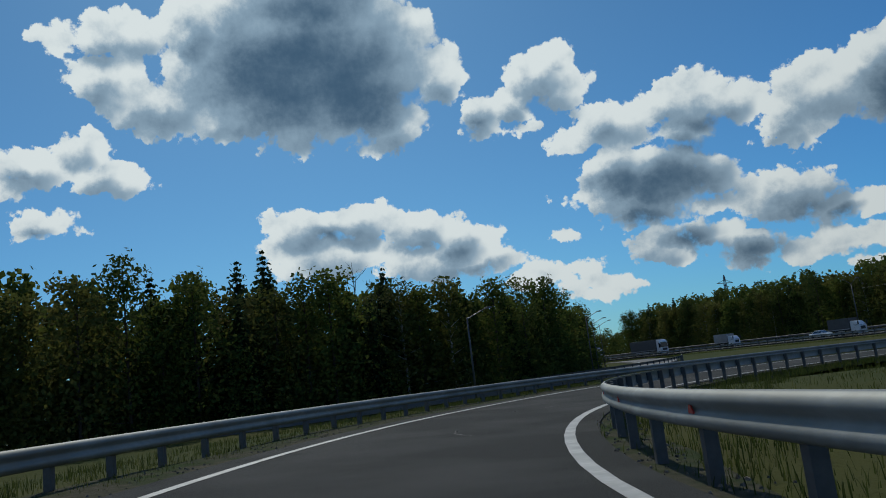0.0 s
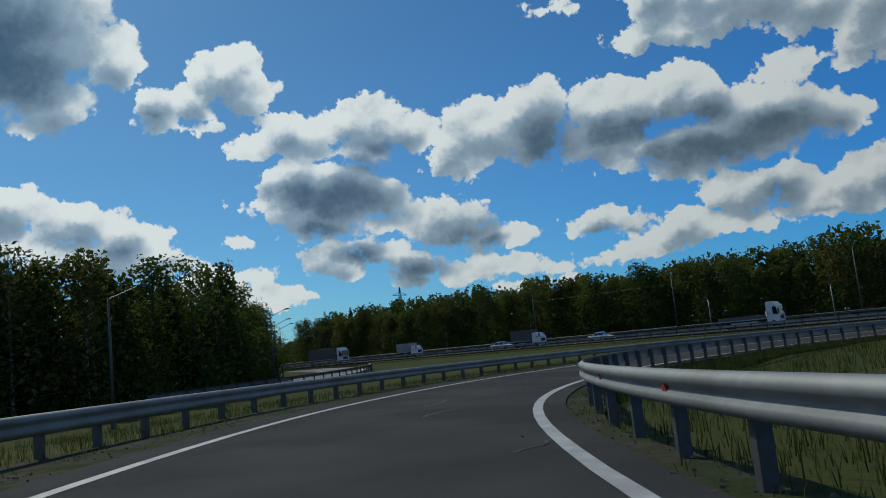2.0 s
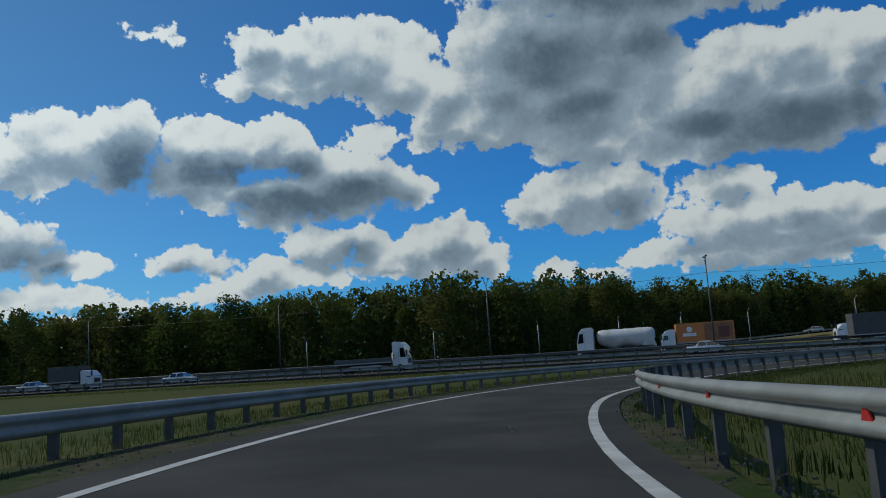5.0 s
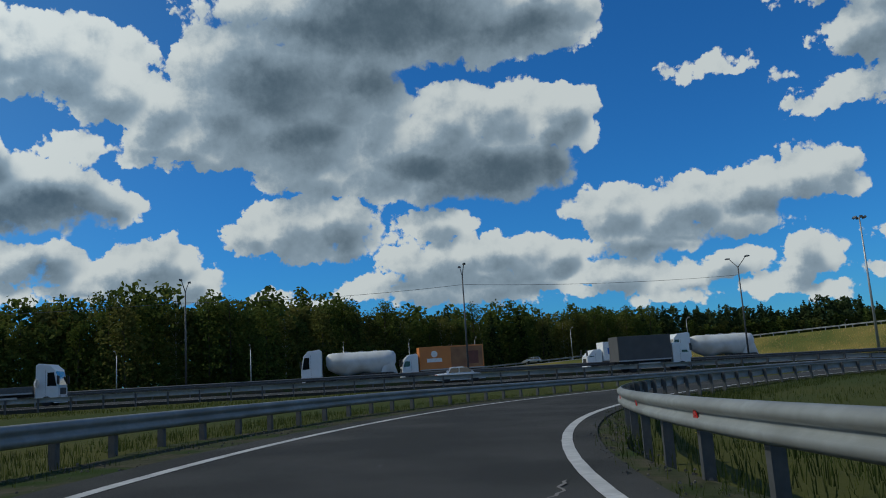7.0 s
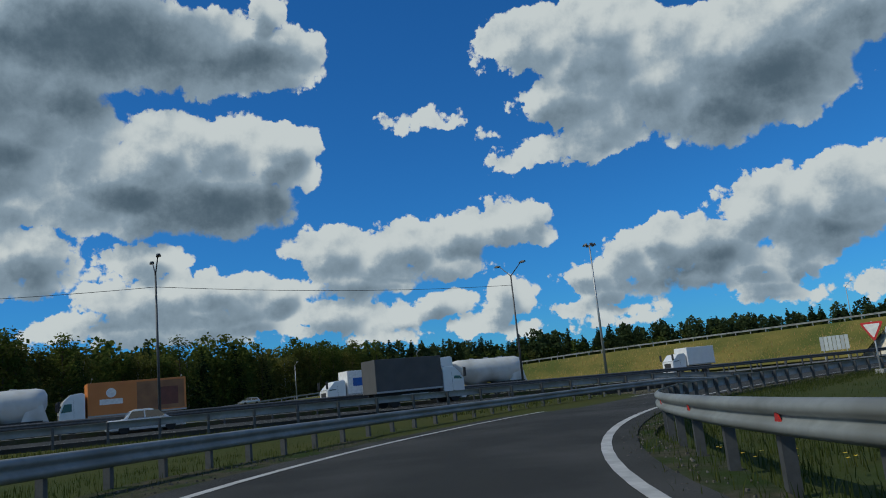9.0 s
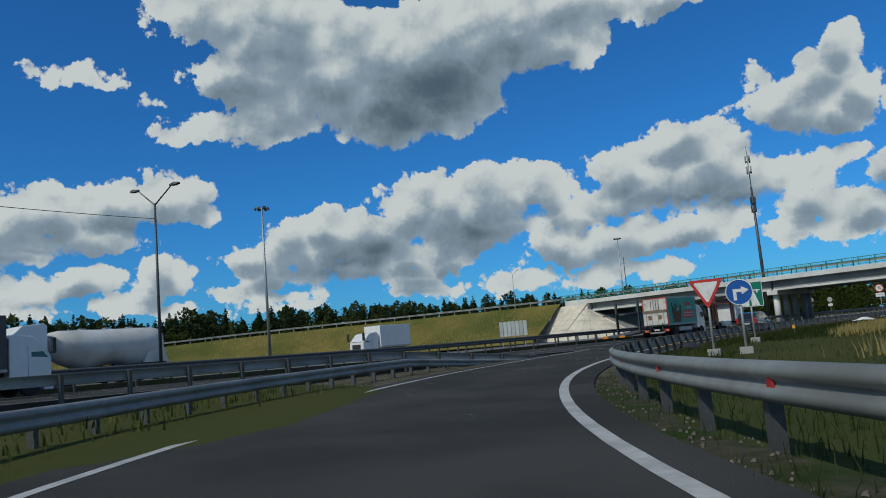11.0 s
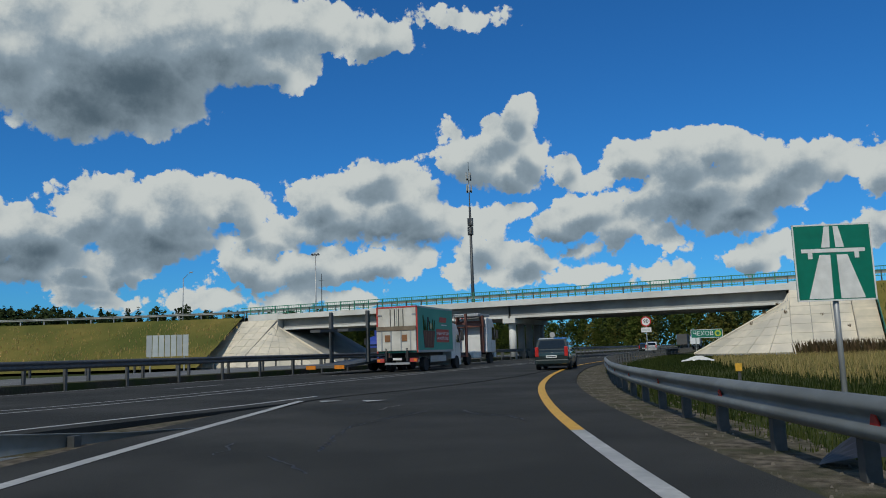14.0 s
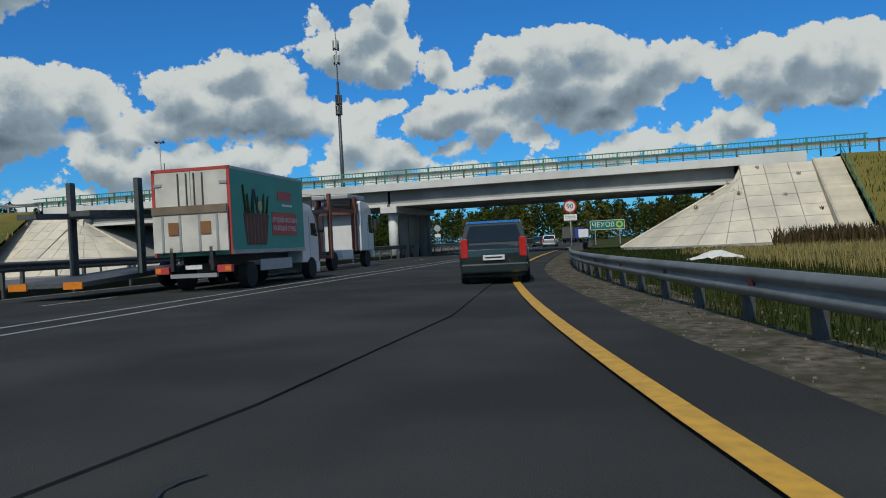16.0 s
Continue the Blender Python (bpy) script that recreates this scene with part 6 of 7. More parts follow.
def rear_details(t, W, floor_z, bh, mat=DIRTY_WHITE):
    """Rear doors with a tail lift, as on a delivery lorry."""
    top = floor_z + bh
    part("rear_frame", Shape().box(-0.03, 0.0, -W, -W + 0.09, floor_z, top).box(-0.03, 0.0, W - 0.09, W, floor_z, top).box(-0.03, 0.0, -W, W, top - 0.09, top), RED_TRIM, t)
    for o in (-1, 1):
        part("rear_door", Shape().box(-0.025, -0.002, o * 0.01 if o > 0 else -W + 0.1, W - 0.1 if o > 0 else -0.01, floor_z + 0.1, top - 0.1), DIRTY_WHITE, t)
        for k in (0.12, 0.38):
            part("lock_bar", Shape().rod((-0.05, o * k, floor_z + 0.2), (-0.05, o * k, top - 0.15), 0.022), POST, t)
        part("hinge", Shape().box(-0.06, -0.02, o * (W - 0.2) - 0.12, o * (W - 0.2) + 0.12, top - 0.5, top - 0.42), PALE_STEEL, t)
        part("tail_lamp", Shape().box(-0.12, 0.05, o * (W - 0.25) - 0.22, o * (W - 0.25) + 0.22, 0.55, 0.76), RED_TRIM, t, bevel=0.015)
        part("tail_lamp", Shape().box(-0.125, 0.0, o * (W - 0.14) - 0.08, o * (W - 0.14) + 0.08, 0.59, 0.72), AMBER, t)
        part("lift_arm", Shape().box(-0.16, -0.02, o * 0.62 - 0.05, o * 0.62 + 0.05, 0.62, floor_z + 0.25), BLACK, t)
    part("tail_lift", Shape().box(-0.16, -0.09, -W + 0.06, W - 0.06, floor_z + 0.12, floor_z + 1.45), DIRTY_WHITE, t, "dirty white folded tail lift", bevel=0.01)
    for y in (-0.85, -0.3, 0.3, 0.85):
        part("lift_rib", Shape().box(-0.185, -0.165, y - 0.035, y + 0.035, floor_z + 0.15, floor_z + 1.2), PALE_STEEL, t)
    part("lift_edge", Shape().box(-0.2, -0.165, -W + 0.06, W - 0.06, floor_z + 1.22, floor_z + 1.45), SOIL, t)
    for y in (-0.5, 0.5):
        part("chevron_plate", Shape().box(-0.192, -0.187, y - 0.16, y + 0.16, floor_z + 0.62, floor_z + 0.98), BROWN_PRINT, t)
    part("bumper_bar", Shape().box(-0.1, 0.02, -W + 0.5, W - 0.5, 0.42, 0.54), PALE_STEEL, t)
    part("number_plate", Shape().box(-0.06, -0.045, -0.26, 0.26, 0.66, 0.78), PLATE, t)


def on_lane(x, y, turn, z=None):
    return pose(x, y, float(level(y)) if z is None else z, 0, 0, turn)


# the dark estate ahead in the merging lane
car("dark green-black estate car ahead in the merging lane", pose(90.3, -12.7, 0.02, 0, 0, -74), BLACK_PAINT, 4.3, 1.72, 1.55)
# teal delivery lorry
lorry, LW = box_lorry("teal delivery lorry with a grocery advertisement and dirty white rear", pose(98.9, -11.0, 0.02, 0, 0, -79), TEAL, WHITE_PAINT, 5.7, 2.55, 2.45, 2.2)
rear_details(lorry, LW, 1.05, 2.55)
sidey = -LW - 0.012
flank = pose(0, sidey, 0)
part("roof_edge", Shape().box(0, 5.7, sidey - 0.004, sidey + 0.01, 3.5, 3.58), PALE_STEEL, lorry)
basket = part("basket_print", Shape().prism([(0.95, 1.3), (2.35, 1.3), (2.6, 2.25), (0.75, 2.25)], sidey - 0.006, sidey + 0.004), RUST_RED, lorry, "printed brown grocery basket")
for k in range(6):
    part("basket_slat", Shape().box(0.95 + k * 0.26, 0.99 + k * 0.26, sidey - 0.009, sidey - 0.006, 1.36, 2.2), BROWN_PRINT, basket)
for k, (x, h, lean) in enumerate(((0.85, 0.85, -0.12), (1.05, 0.6, -0.05), (1.35, 0.75, 0.1), (1.75, 0.55, 0.0), (2.1, 0.65, 0.12), (2.35, 0.6, 0.2))):
    part("leaf_print", Shape().prism([(x, 2.26), (x + 0.16, 2.26), (x + 0.1 + lean, 2.26 + h), (x + lean, 2.2 + h)], sidey - 0.006, sidey + 0.004), LEAF, lorry)
part("handle_print", Shape().prism([(1.25, 2.26), (1.33, 2.26), (1.45, 3.0), (1.62, 3.0), (1.72, 2.26), (1.8, 2.26), (1.68, 3.12), (1.38, 3.12)][:4], sidey - 0.008, sidey + 0.004), SIGN_BLACK, lorry)
part("handle_print", Shape().prism([(1.45, 3.0), (1.62, 3.0), (1.8, 2.26), (1.72, 2.26), (1.58, 2.92), (1.47, 2.92)], sidey - 0.009, sidey + 0.003), SIGN_BLACK, lorry)
part("fruit_print", disc(0.17, sidey - 0.008, sidey + 0.004, 18), material("printed_pale_green", (0.45, 0.5, 0.25), scale=4, rough=0.5), lorry, at=pose(1.95, 0, 2.5))
part("logo_shape", Shape().prism([(3.35, 2.75), (4.5, 2.75), (4.6, 3.05), (3.4, 3.05)], sidey - 0.006, sidey + 0.004), RED_TRIM, lorry, "red logo shape")
part("logo_bar", Shape().box(3.7, 4.6, sidey - 0.006, sidey + 0.004, 2.56, 2.63), SIGN_WHITE, lorry)
part("slogan_panel", Shape().box(2.85, 4.95, sidey - 0.006, sidey + 0.004, 1.6, 2.35), RED_TRIM, lorry, "red slogan panel")
words("slogan", "ЛУЧШИЙ МАГАЗИН", 0.22, SIGN_WHITE, lorry, pose(3.9, sidey - 0.009, 2.09))
words("slogan", "НА ВАШЕЙ УЛИЦЕ", 0.22, SIGN_WHITE, lorry, pose(3.9, sidey - 0.009, 1.82))

# car transporter in the next lane, ramps lowered
tr = thing("car_transporter", "empty rust-brown car transporter with a white cab", "lorry", "lorries on the motorway", m=pose(102.6, -13.5, 0.03, 0, 0, -82.5))
part("trailer_bed", Shape().box(0.0, 12.5, -1.2, 1.2, 0.62, 0.78), RUST_RED, tr)
part("lower_ramp", Shape().prism([(-5.0, 0.35), (0.1, 0.62), (0.1, 0.78), (-5.0, 0.48)], -1.2, 1.2), DARK_STEEL, tr, "dark loading ramp")
part("upper_deck", Shape().prism([(-4.6, 2.30), (12.8, 2.85), (12.8, 3.0), (-4.6, 2.45)], -1.2, -0.55), DARK_STEEL, tr)
part("upper_deck", Shape().prism([(-4.6, 2.30), (12.8, 2.85), (12.8, 3.0), (-4.6, 2.45)], 0.55, 1.2), DARK_STEEL, tr)
for x in (-2.4, 5.0, 12.6):
    for o in (-1, 1):
        part("deck_post", Shape().box(x - 0.12, x + 0.12, o * 1.2 - 0.08, o * 1.2 + 0.08, 0.6, 3.5 if x < 8 else 3.8), DARK_STEEL if x < 0 else RUST_RED, tr, bevel=0.02)
for x in np.linspace(1, 12, 8):
    part("deck_rail_post", Shape().rod((x, -1.22, 2.4 + 0.04 * x), (x, -1.22, 3.2 + 0.04 * x), 0.02), POST, tr)
part("deck_rail", Shape().rod((1, -1.22, 3.24), (12, -1.22, 3.68), 0.015), POST, tr)
part("ladder", Shape().rod((9.4, -1.25, 0.6), (9.4, -1.25, 2.8), 0.025).rod((9.75, -1.25, 0.6), (9.75, -1.25, 2.8), 0.025), POST, tr)
for k in range(7):
    part("rung", Shape().rod((9.4, -1.25, 0.85 + k * 0.3), (9.75, -1.25, 0.85 + k * 0.3), 0.018), POST, tr)
part("gantry", Shape().box(12.6, 16.6, -1.1, -0.9, 2.95, 3.15).box(12.6, 16.6, 0.9, 1.1, 2.95, 3.15).box(16.3, 16.6, -1.2, 1.2, 2.9, 3.4), RUST_RED, tr)
part("gantry_post", Shape().box(16.3, 16.6, -1.15, -0.9, 0.9, 3.8), RUST_RED, tr)
part("gantry_post", Shape().box(16.3, 16.6, 0.9, 1.15, 0.9, 3.8), RUST_RED, tr)
part("roof_pod", Shape().box(15.6, 18.2, -1.05, 1.05, 3.72, 3.95), PALE_STEEL, tr, bevel=0.05)
cab_unit(tr, 16.9, WHITE_PAINT, 2.45, 2.75, 0.9, 2.1, light=True)
part("fuel_tank", Shape().box(14.2, 15.8, -1.15, -0.6, 0.5, 1.0), WHITE_PAINT, tr, bevel=0.04)
part("rear_lamp_panel", Shape().box(-5.05, -5.0, -1.2, -0.6, 0.3, 0.5), AMBER, tr)
part("rear_lamp_panel", Shape().box(-5.05, -5.0, 0.6, 1.2, 0.3, 0.5), AMBER, tr)
chassis(tr, 12, 18.5, 0.95)
wheels(tr, [(2.2, 1.0), (2.2, -1.0), (3.5, 1.0), (3.5, -1.0), (14.0 - 0.9, 1.0), (13.1, -1.0), (18.0, 1.0), (18.0, -1.0)], 0.46, 0.32, PALE_STEEL)

# traffic on the nearer carriageway
t, W = box_lorry("white-cabbed light lorry with a dark grey tarpaulin body", on_lane(88.6, 46.8, -71), TARP, WHITE_PAINT, 5.2, 2.3, 2.3, 1.95)
car("white saloon car on the motorway", on_lane(86.3, 61.1, -72.8), WHITE_PAINT, 4.5, 1.76, 1.45, False)
car("white saloon car far down the motorway", on_lane(65.1, 123.0, -72.6), WHITE_PAINT, 4.5, 1.76, 1.45, False)
car("white saloon car far down the motorway", on_lane(58.3, 144.4, -72.3), WHITE_PAINT, 4.5, 1.76, 1.45, False)
box_lorry("light lorry with a grey tarpaulin body", on_lane(56.5, 137.0, -72.4), TARP, WHITE_PAINT, 4.6, 2.0, 2.2, 1.85)
box_lorry("small grey-green box lorry", on_lane(49.5, 172.0, -72.1), GREY_AND_SHADED_CONCRETE, WHITE_PAINT, 4.2, 1.9, 2.1, 1.8)
box_lorry("long lorry with a dark trailer and white cab", on_lane(37.5, 196.0, -72.0), TARP, WHITE_PAINT, 10.5, 2.6, 2.45, 2.9)
box_lorry("white box lorry far down the motorway", on_lane(31.5, 226.0, -72.0), WHITE_PAINT, WHITE_PAINT, 7.0, 2.6, 2.45, 2.5)
box_lorry("flat dark lorry with a white cab", on_lane(69.0, 100.0, -72.8), DARK_STEEL, WHITE_PAINT, 7.0, 0.6, 2.4, 2.8)
car("silver car beyond the bridge", on_lane(108.4, -93.9, -81.6), SILVER_PAINT, 4.5, 1.8, 1.6)
car("dark car under the bridge", on_lane(112.5, -104.0, -81.6), BLACK_PAINT, 4.4, 1.75, 1.5)
box_lorry("white delivery van beyond the bridge", on_lane(115.0, -150.0, -81.7), WHITE_PAINT, WHITE_PAINT, 3.6, 1.7, 2.0, 1.7)
box_lorry("lorry with a blue body beyond the bridge", on_lane(123.0, -185.0, -81), BLUE_TARP, WHITE_PAINT, 6.5, 2.5, 2.45, 2.5)
box_lorry("lorry with a dark body beyond the bridge", on_lane(121.5, -165.0, -81), TARP, WHITE_PAINT, 6.5, 2.5, 2.45, 2.5)


def far_lane(x, y, turn):
    return pose(x, y, float(level(y)) + 0.26, 0, 0, turn)


def tanker(m, label):
    t = thing("tanker_lorry", label, "lorry", "lorries on the motorway", m=m)
    rings = []
    for x, r, zc in ((-0.1, 0.4, 2.5), (0.1, 0.8, 2.42), (0.6, 1.0, 2.35), (1.2, 1.05, 2.3), (1.9, 1.08, 2.28), (2.6, 1.08, 2.26), (3.4, 1.1, 2.25), (4.2, 1.08, 2.26), (5.0, 1.08, 2.28), (5.7, 1.05, 2.3), (6.4, 1.0, 2.35), (6.9, 0.8, 2.45), (7.1, 0.4, 2.55)):
        deep = 0.55 * max(0.0, 1 - abs(x - 1.9) / 1.1) + 0.55 * max(0.0, 1 - abs(x - 5.0) / 1.1)
        rings.append([(x, r * math.cos(a) * (1 - 0.45 * deep * max(0, -math.sin(a))), zc + (r + (deep if math.sin(a) < 0 else 0)) * math.sin(a)) for a in (2 * math.pi * i / 24 for i in range(24))])
    part("tank", Shape().loft(rings), TANK, t, smooth=True)
    part("walkway", Shape().box(0.8, 6.4, -0.25, 0.25, 3.28, 3.33), PALE_STEEL, t)
    for x in (2.0, 3.5, 5.0):
        part("hatch", Shape().rod((x, 0, 3.2), (x, 0, 3.42), 0.22, n=12), PALE_STEEL, t)
    part("cone_leg", Shape().prism([(-0.2, 0.9), (1.6, 0.9), (1.2, 1.9), (0.2, 2.2)], -0.9, 0.9), TANK, t)
    part("underframe", Shape().box(0.0, 7.0, -1.1, 1.1, 0.75, 0.98), BLACK, t)
    part("mudguard", Shape().box(0.2, 3.6, -1.2, -0.8, 1.0, 1.1), BLACK, t)
    part("mudguard", Shape().box(0.2, 3.6, 0.8, 1.2, 1.0, 1.1), BLACK, t)
    chassis(t, 6.0, 9.6, 0.95)
    cab_unit(t, 7.5, WHITE_PAINT, 2.45, 2.9, 0.85, 2.1, light=True)
    wheels(t, [(0.8, 1.0), (0.8, -1.0), (2.0, 1.0), (2.0, -1.0), (3.2, 1.0), (3.2, -1.0), (6.4, 1.0), (6.4, -1.0), (8.7, 1.0), (8.7, -1.0)], 0.48, 0.32, PALE_STEEL)
    return t


tanker(far_lane(93.5, 69.0, 107), "pale powder tanker lorry with a white cab")
tanker(far_lane(105.5, 31.0, 104), "pale powder tanker lorry with a white cab")
t, W = box_lorry("orange and brown advertisement box lorry", far_lane(99.2, 60.6, 109.0), ORANGE, WHITE_PAINT, 7.0, 2.5, 2.45, 2.3)
for k, (x0, x1, mat) in enumerate(((0.15, 3.6, BROWN_PRINT), (0.6, 1.9, RUST_RED))):
    part("print_panel", Shape().box(x0, x1, W + 0.004 + k * 0.004, W + 0.010 + k * 0.004, 1.25 + k * 0.3, 3.4 - k * 0.5), mat, t)
part("logo_shape", Shape().box(4.6, 6.2, W + 0.004, W + 0.012, 1.9, 2.3), SIGN_WHITE, t, "white logo bar")
part("logo_shape", disc(0.35, 0.0, 0.012, 20), SIGN_WHITE, t, at=pose(5.4, W + 0.002, 2.75))
t, W = box_lorry("white van with a dark blue advertising box", far_lane(105.6, 43.5, 108), SIGN_WHITE, WHITE_PAINT, 4.4, 2.1, 2.2, 1.8)
part("logo_shape", Shape().box(0.5, 3.9, W + 0.004, W + 0.012, 1.8, 2.5), SIGN_BLUE, t, "dark blue logo bar")
box_lorry("white van with a white box body", far_lane(112.8, 7.4, 101), WHITE_PAINT, WHITE_PAINT, 3.6, 1.9, 2.1, 1.8)
box_lorry("blue lorry with a blue tarpaulin body", far_lane(121.0, -45.0, 97), BLUE_TARP, BLUE_TARP, 4.8, 2.3, 2.4, 2.0)
car("silver car on the far slip road", pose(206, 62, 2.5, 0, 0, 120), SILVER_PAINT, 4.4, 1.75, 1.5)

# ---------------------------------------------------------------- trees


def leaf_mesh(name, kind, seed, tall, leaves):
    """Trunk with limbs, and a crown of many small leaf sprays gathered in clumps."""
    r = random.Random(seed)
    wood, crown = Shape(), []
    lean = Vector((r.uniform(-0.5, 0.5), r.uniform(-0.5, 0.5), 0))
    wood.rod((0, 0, -0.3), lean * 0.5 + Vector((0, 0, tall * 0.55)), tall * 0.011, tall * 0.007, 7)
    wood.rod(lean * 0.5 + Vector((0, 0, tall * 0.55)), lean + Vector((0, 0, tall * 0.97)), tall * 0.007, 0.03, 6)
    verts, faces = [], []

    def spray(c, size, up=0.3):
        d = Vector((r.gauss(0, 1), r.gauss(0, 1), r.gauss(0, 1))).normalized()
        e = d.orthogonal().normalized()
        e = (e + Vector((0, 0, -up))).normalized()
        a, b = d * size, e * size * r.uniform(0.55, 0.9)
        o = len(verts)
        verts.extend([tuple(c - a), tuple(c - a * 0.1 + b), tuple(c + a), tuple(c + a * 0.15 - b)])
        faces.append((o, o + 1, o + 2, o + 3))
    if kind == "spruce":
        wh = 0
        z = tall * 0.08
        while z < tall * 0.99:
            f = (tall - z) / tall
            rad = tall * 0.23 * f ** 0.8 + 0.15
            n = max(5, int(11 * f + 5))
            off = r.uniform(0, 6)
            for k in range(n):
                a = off + 2 * math.pi * k / n + r.uniform(-0.2, 0.2)
                rr = rad * r.uniform(0.7, 1.1)
                tip = Vector((math.cos(a) * rr, math.sin(a) * rr, z - rr * 0.35))
                root = Vector((0, 0, z)) + lean * (z / tall)
                for q in np.linspace(0.2, 1, max(4, int(leaves * rr))):
                    spray(root.lerp(tip + lean * (z / tall), q) + Vector((r.uniform(-.12, .12), r.uniform(-.12, .12), r.uniform(-.15, .05))), (0.22 + 0.26 * (1 - q * 0.4)) * (0.4 + 0.6 * min(1.0, f * 5)), 0.6)
            z += tall * 0.032 + 0.12 * f
        return mesh_of(name, wood, BARK), (verts, faces)
    pine = kind == "pine"
    low = 0.3 if pine else 0.06
    clumps = 26 if not pine else 18
    for k in range(clumps):
        h = low + (0.97 - low) * ((k + 0.5) / clumps) ** 0.9
        prof = math.sin(min(1.0, (h - low) / (0.62 - low * 0.3) * 0.5 + 0.32) * math.pi) ** 0.7 if not pine else math.sin((h - low) / (1.02 - low) * 2.6 + 0.45) ** 0.8
        reach = tall * (0.30 if not pine else 0.2) * max(0.42, prof)
        a = k * 2.4 + r.uniform(-0.4, 0.4)
        rr = reach * r.uniform(0.25, 0.85)
        c = Vector((math.cos(a) * rr, math.sin(a) * rr, h * tall)) + lean * h
        wood.rod(Vector((0, 0, h * tall * 0.86)) + lean * h * 0.8, c, 0.055, 0.02, 5)
        size = reach * r.uniform(0.42, 0.7) + 0.45
        for j in range(leaves):
            d = Vector((r.gauss(0, 1), r.gauss(0, 1), r.gauss(0, 0.8))).normalized() * size * (r.random() ** 0.4) * r.uniform(0.75, 1.15)
            spray(c + d, r.uniform(0.17, 0.37))
    return mesh_of(name, wood, BIRCH if kind == "birch" and seed == 12 else BARK), (verts, faces)


def tree_kind(kind, seed, tall, leaves, mat):
    wood, (v, f) = leaf_mesh("trunk", kind, seed, tall, leaves)
    s = Shape()
    s.v, s.f = v, f
    return wood, mesh_of("crown", s, mat), (np.array(v), np.array(f))


KINDS = {
    "birch": [tree_kind("birch", 11, 19.0, 88, LEAF), tree_kind("birch", 12, 17.0, 88, LEAF_WARM), tree_kind("birch", 13, 20.5, 95, LEAF), tree_kind("oak", 14, 16.0, 95, LEAF), tree_kind("oak", 15, 18.0, 88, LEAF_WARM)],
    "spruce": [tree_kind("spruce", 21, 20.0, 3.2, NEEDLE), tree_kind("spruce", 22, 17.5, 3.2, NEEDLE)],
    "pine": [tree_kind("pine", 31, 20.0, 102, PINE), tree_kind("pine", 32, 18.0, 102, PINE)],
}
TREE_LABEL = {"birch": "broadleaf tree with green crown just turning yellow", "spruce": "dark spruce with a pointed top", "pine": "tall dark green pine"}
tree_rng = random.Random(8)


def plant(kind, x, y, z, scale, group):
    k = tree_rng.randrange(len(KINDS[kind]))
    wood, crown, _ = KINDS[kind][k]
    m = pose(x, y, z, 0, 0, tree_rng.uniform(0, 360)) @ Matrix.Diagonal((scale * tree_rng.uniform(0.9, 1.15), scale * tree_rng.uniform(0.9, 1.15), scale, 1))
    t = thing("tree", TREE_LABEL[kind], "tree", group, m=m)
    part("trunk", wood, None, t)
    part("crown", crown, None, t)


def wood_stuff(name, label, spots, step=5, grow=2.4):
    """Woods too deep to count: the same kinds of crown, joined."""
    by_mat = {}
    for kind, x, y, z, scale in spots:
        k = tree_rng.randrange(len(KINDS[kind]))
        v, f = KINDS[kind][k][2]
        keep = tree_rng.randrange(step)
        f = f[keep::step]
        idx = np.unique(f)
        remap = np.zeros(len(v), int)
        remap[idx] = np.arange(len(idx))
        a = tree_rng.uniform(0, 6.28)
        c, s = math.cos(a), math.sin(a)
        p = v[idx] * scale
        p = np.column_stack([x + p[:, 0] * c - p[:, 1] * s, y + p[:, 0] * s + p[:, 1] * c, z + p[:, 2]])
        mid_p = p.reshape(-1, 4, 3).mean(1, keepdims=True) if len(p) % 4 == 0 else None
        if mid_p is not None:
            p = (mid_p + (p.reshape(-1, 4, 3) - mid_p) * grow).reshape(-1, 3)
        mat = KINDS[kind][k][1].materials[0]
        vs, fs, n = by_mat.setdefault(mat.name, ([], [], [0]))
        vs.append(p)
        fs.append(remap[f] + n[0])
        n[0] += len(p)
    for mat_name, (vs, fs, n) in by_mat.items():
        me = bpy.data.meshes.new(name)
        me.from_pydata(np.concatenate(vs).tolist(), [], np.concatenate(fs).tolist())
        me.materials.append(bpy.data.materials[mat_name])
        tagged(new(name, me), label, "woods", kind="stuff")


def along(points, gap):
    return curve_points(points, gap)


# the wood across the motorway
front = along([(78, 330), (100, 255), (118, 190), (133, 140), (150, 112), (176, 100), (206, 92), (236, 68), (262, 45), (290, 26)], 4.2)
inward = -sides(front)
spots = []
for i, (p, n) in enumerate(zip(front, inward)):
    n = -n
    jx, jy = tree_rng.uniform(-1.5, 1.5), tree_rng.uniform(-1.5, 1.5)
    far_f = 1.0 + 0.07 * noise.noise(Vector((i * 0.35, 0, 0)))
    kind = "birch" if tree_rng.random() < 0.97 else "spruce"
    far_f *= 1.06 + 0.10 * float(np.interp(p[1], [140, 260], [0.0, 1.0]))
    plant(kind, p[0] + jx, p[1] + jy, 0.1, 0.86 * far_f * tree_rng.uniform(0.92, 1.05), "wood across the motorway")
    for row in range(1, 4):
        d = row * 5.0 + tree_rng.uniform(-1.5, 1.5)
        spots.append(("birch" if tree_rng.random() < 0.97 else "spruce", p[0] + n[0] * d + tree_rng.uniform(-2, 2), p[1] + n[1] * d + tree_rng.uniform(-2, 2), -0.1, tree_rng.uniform(0.88, 0.99) * far_f))
wood_stuff("woods", "deep mixed wood across the motorway", spots, 4, 1.9)
spots = [("birch", p[0] + tree_rng.uniform(-2, 2), p[1] + tree_rng.uniform(-2, 2), -0.2, tree_rng.uniform(0.22, 0.42)) for p in along([(q[0], q[1]) for q in front], 2.6)]
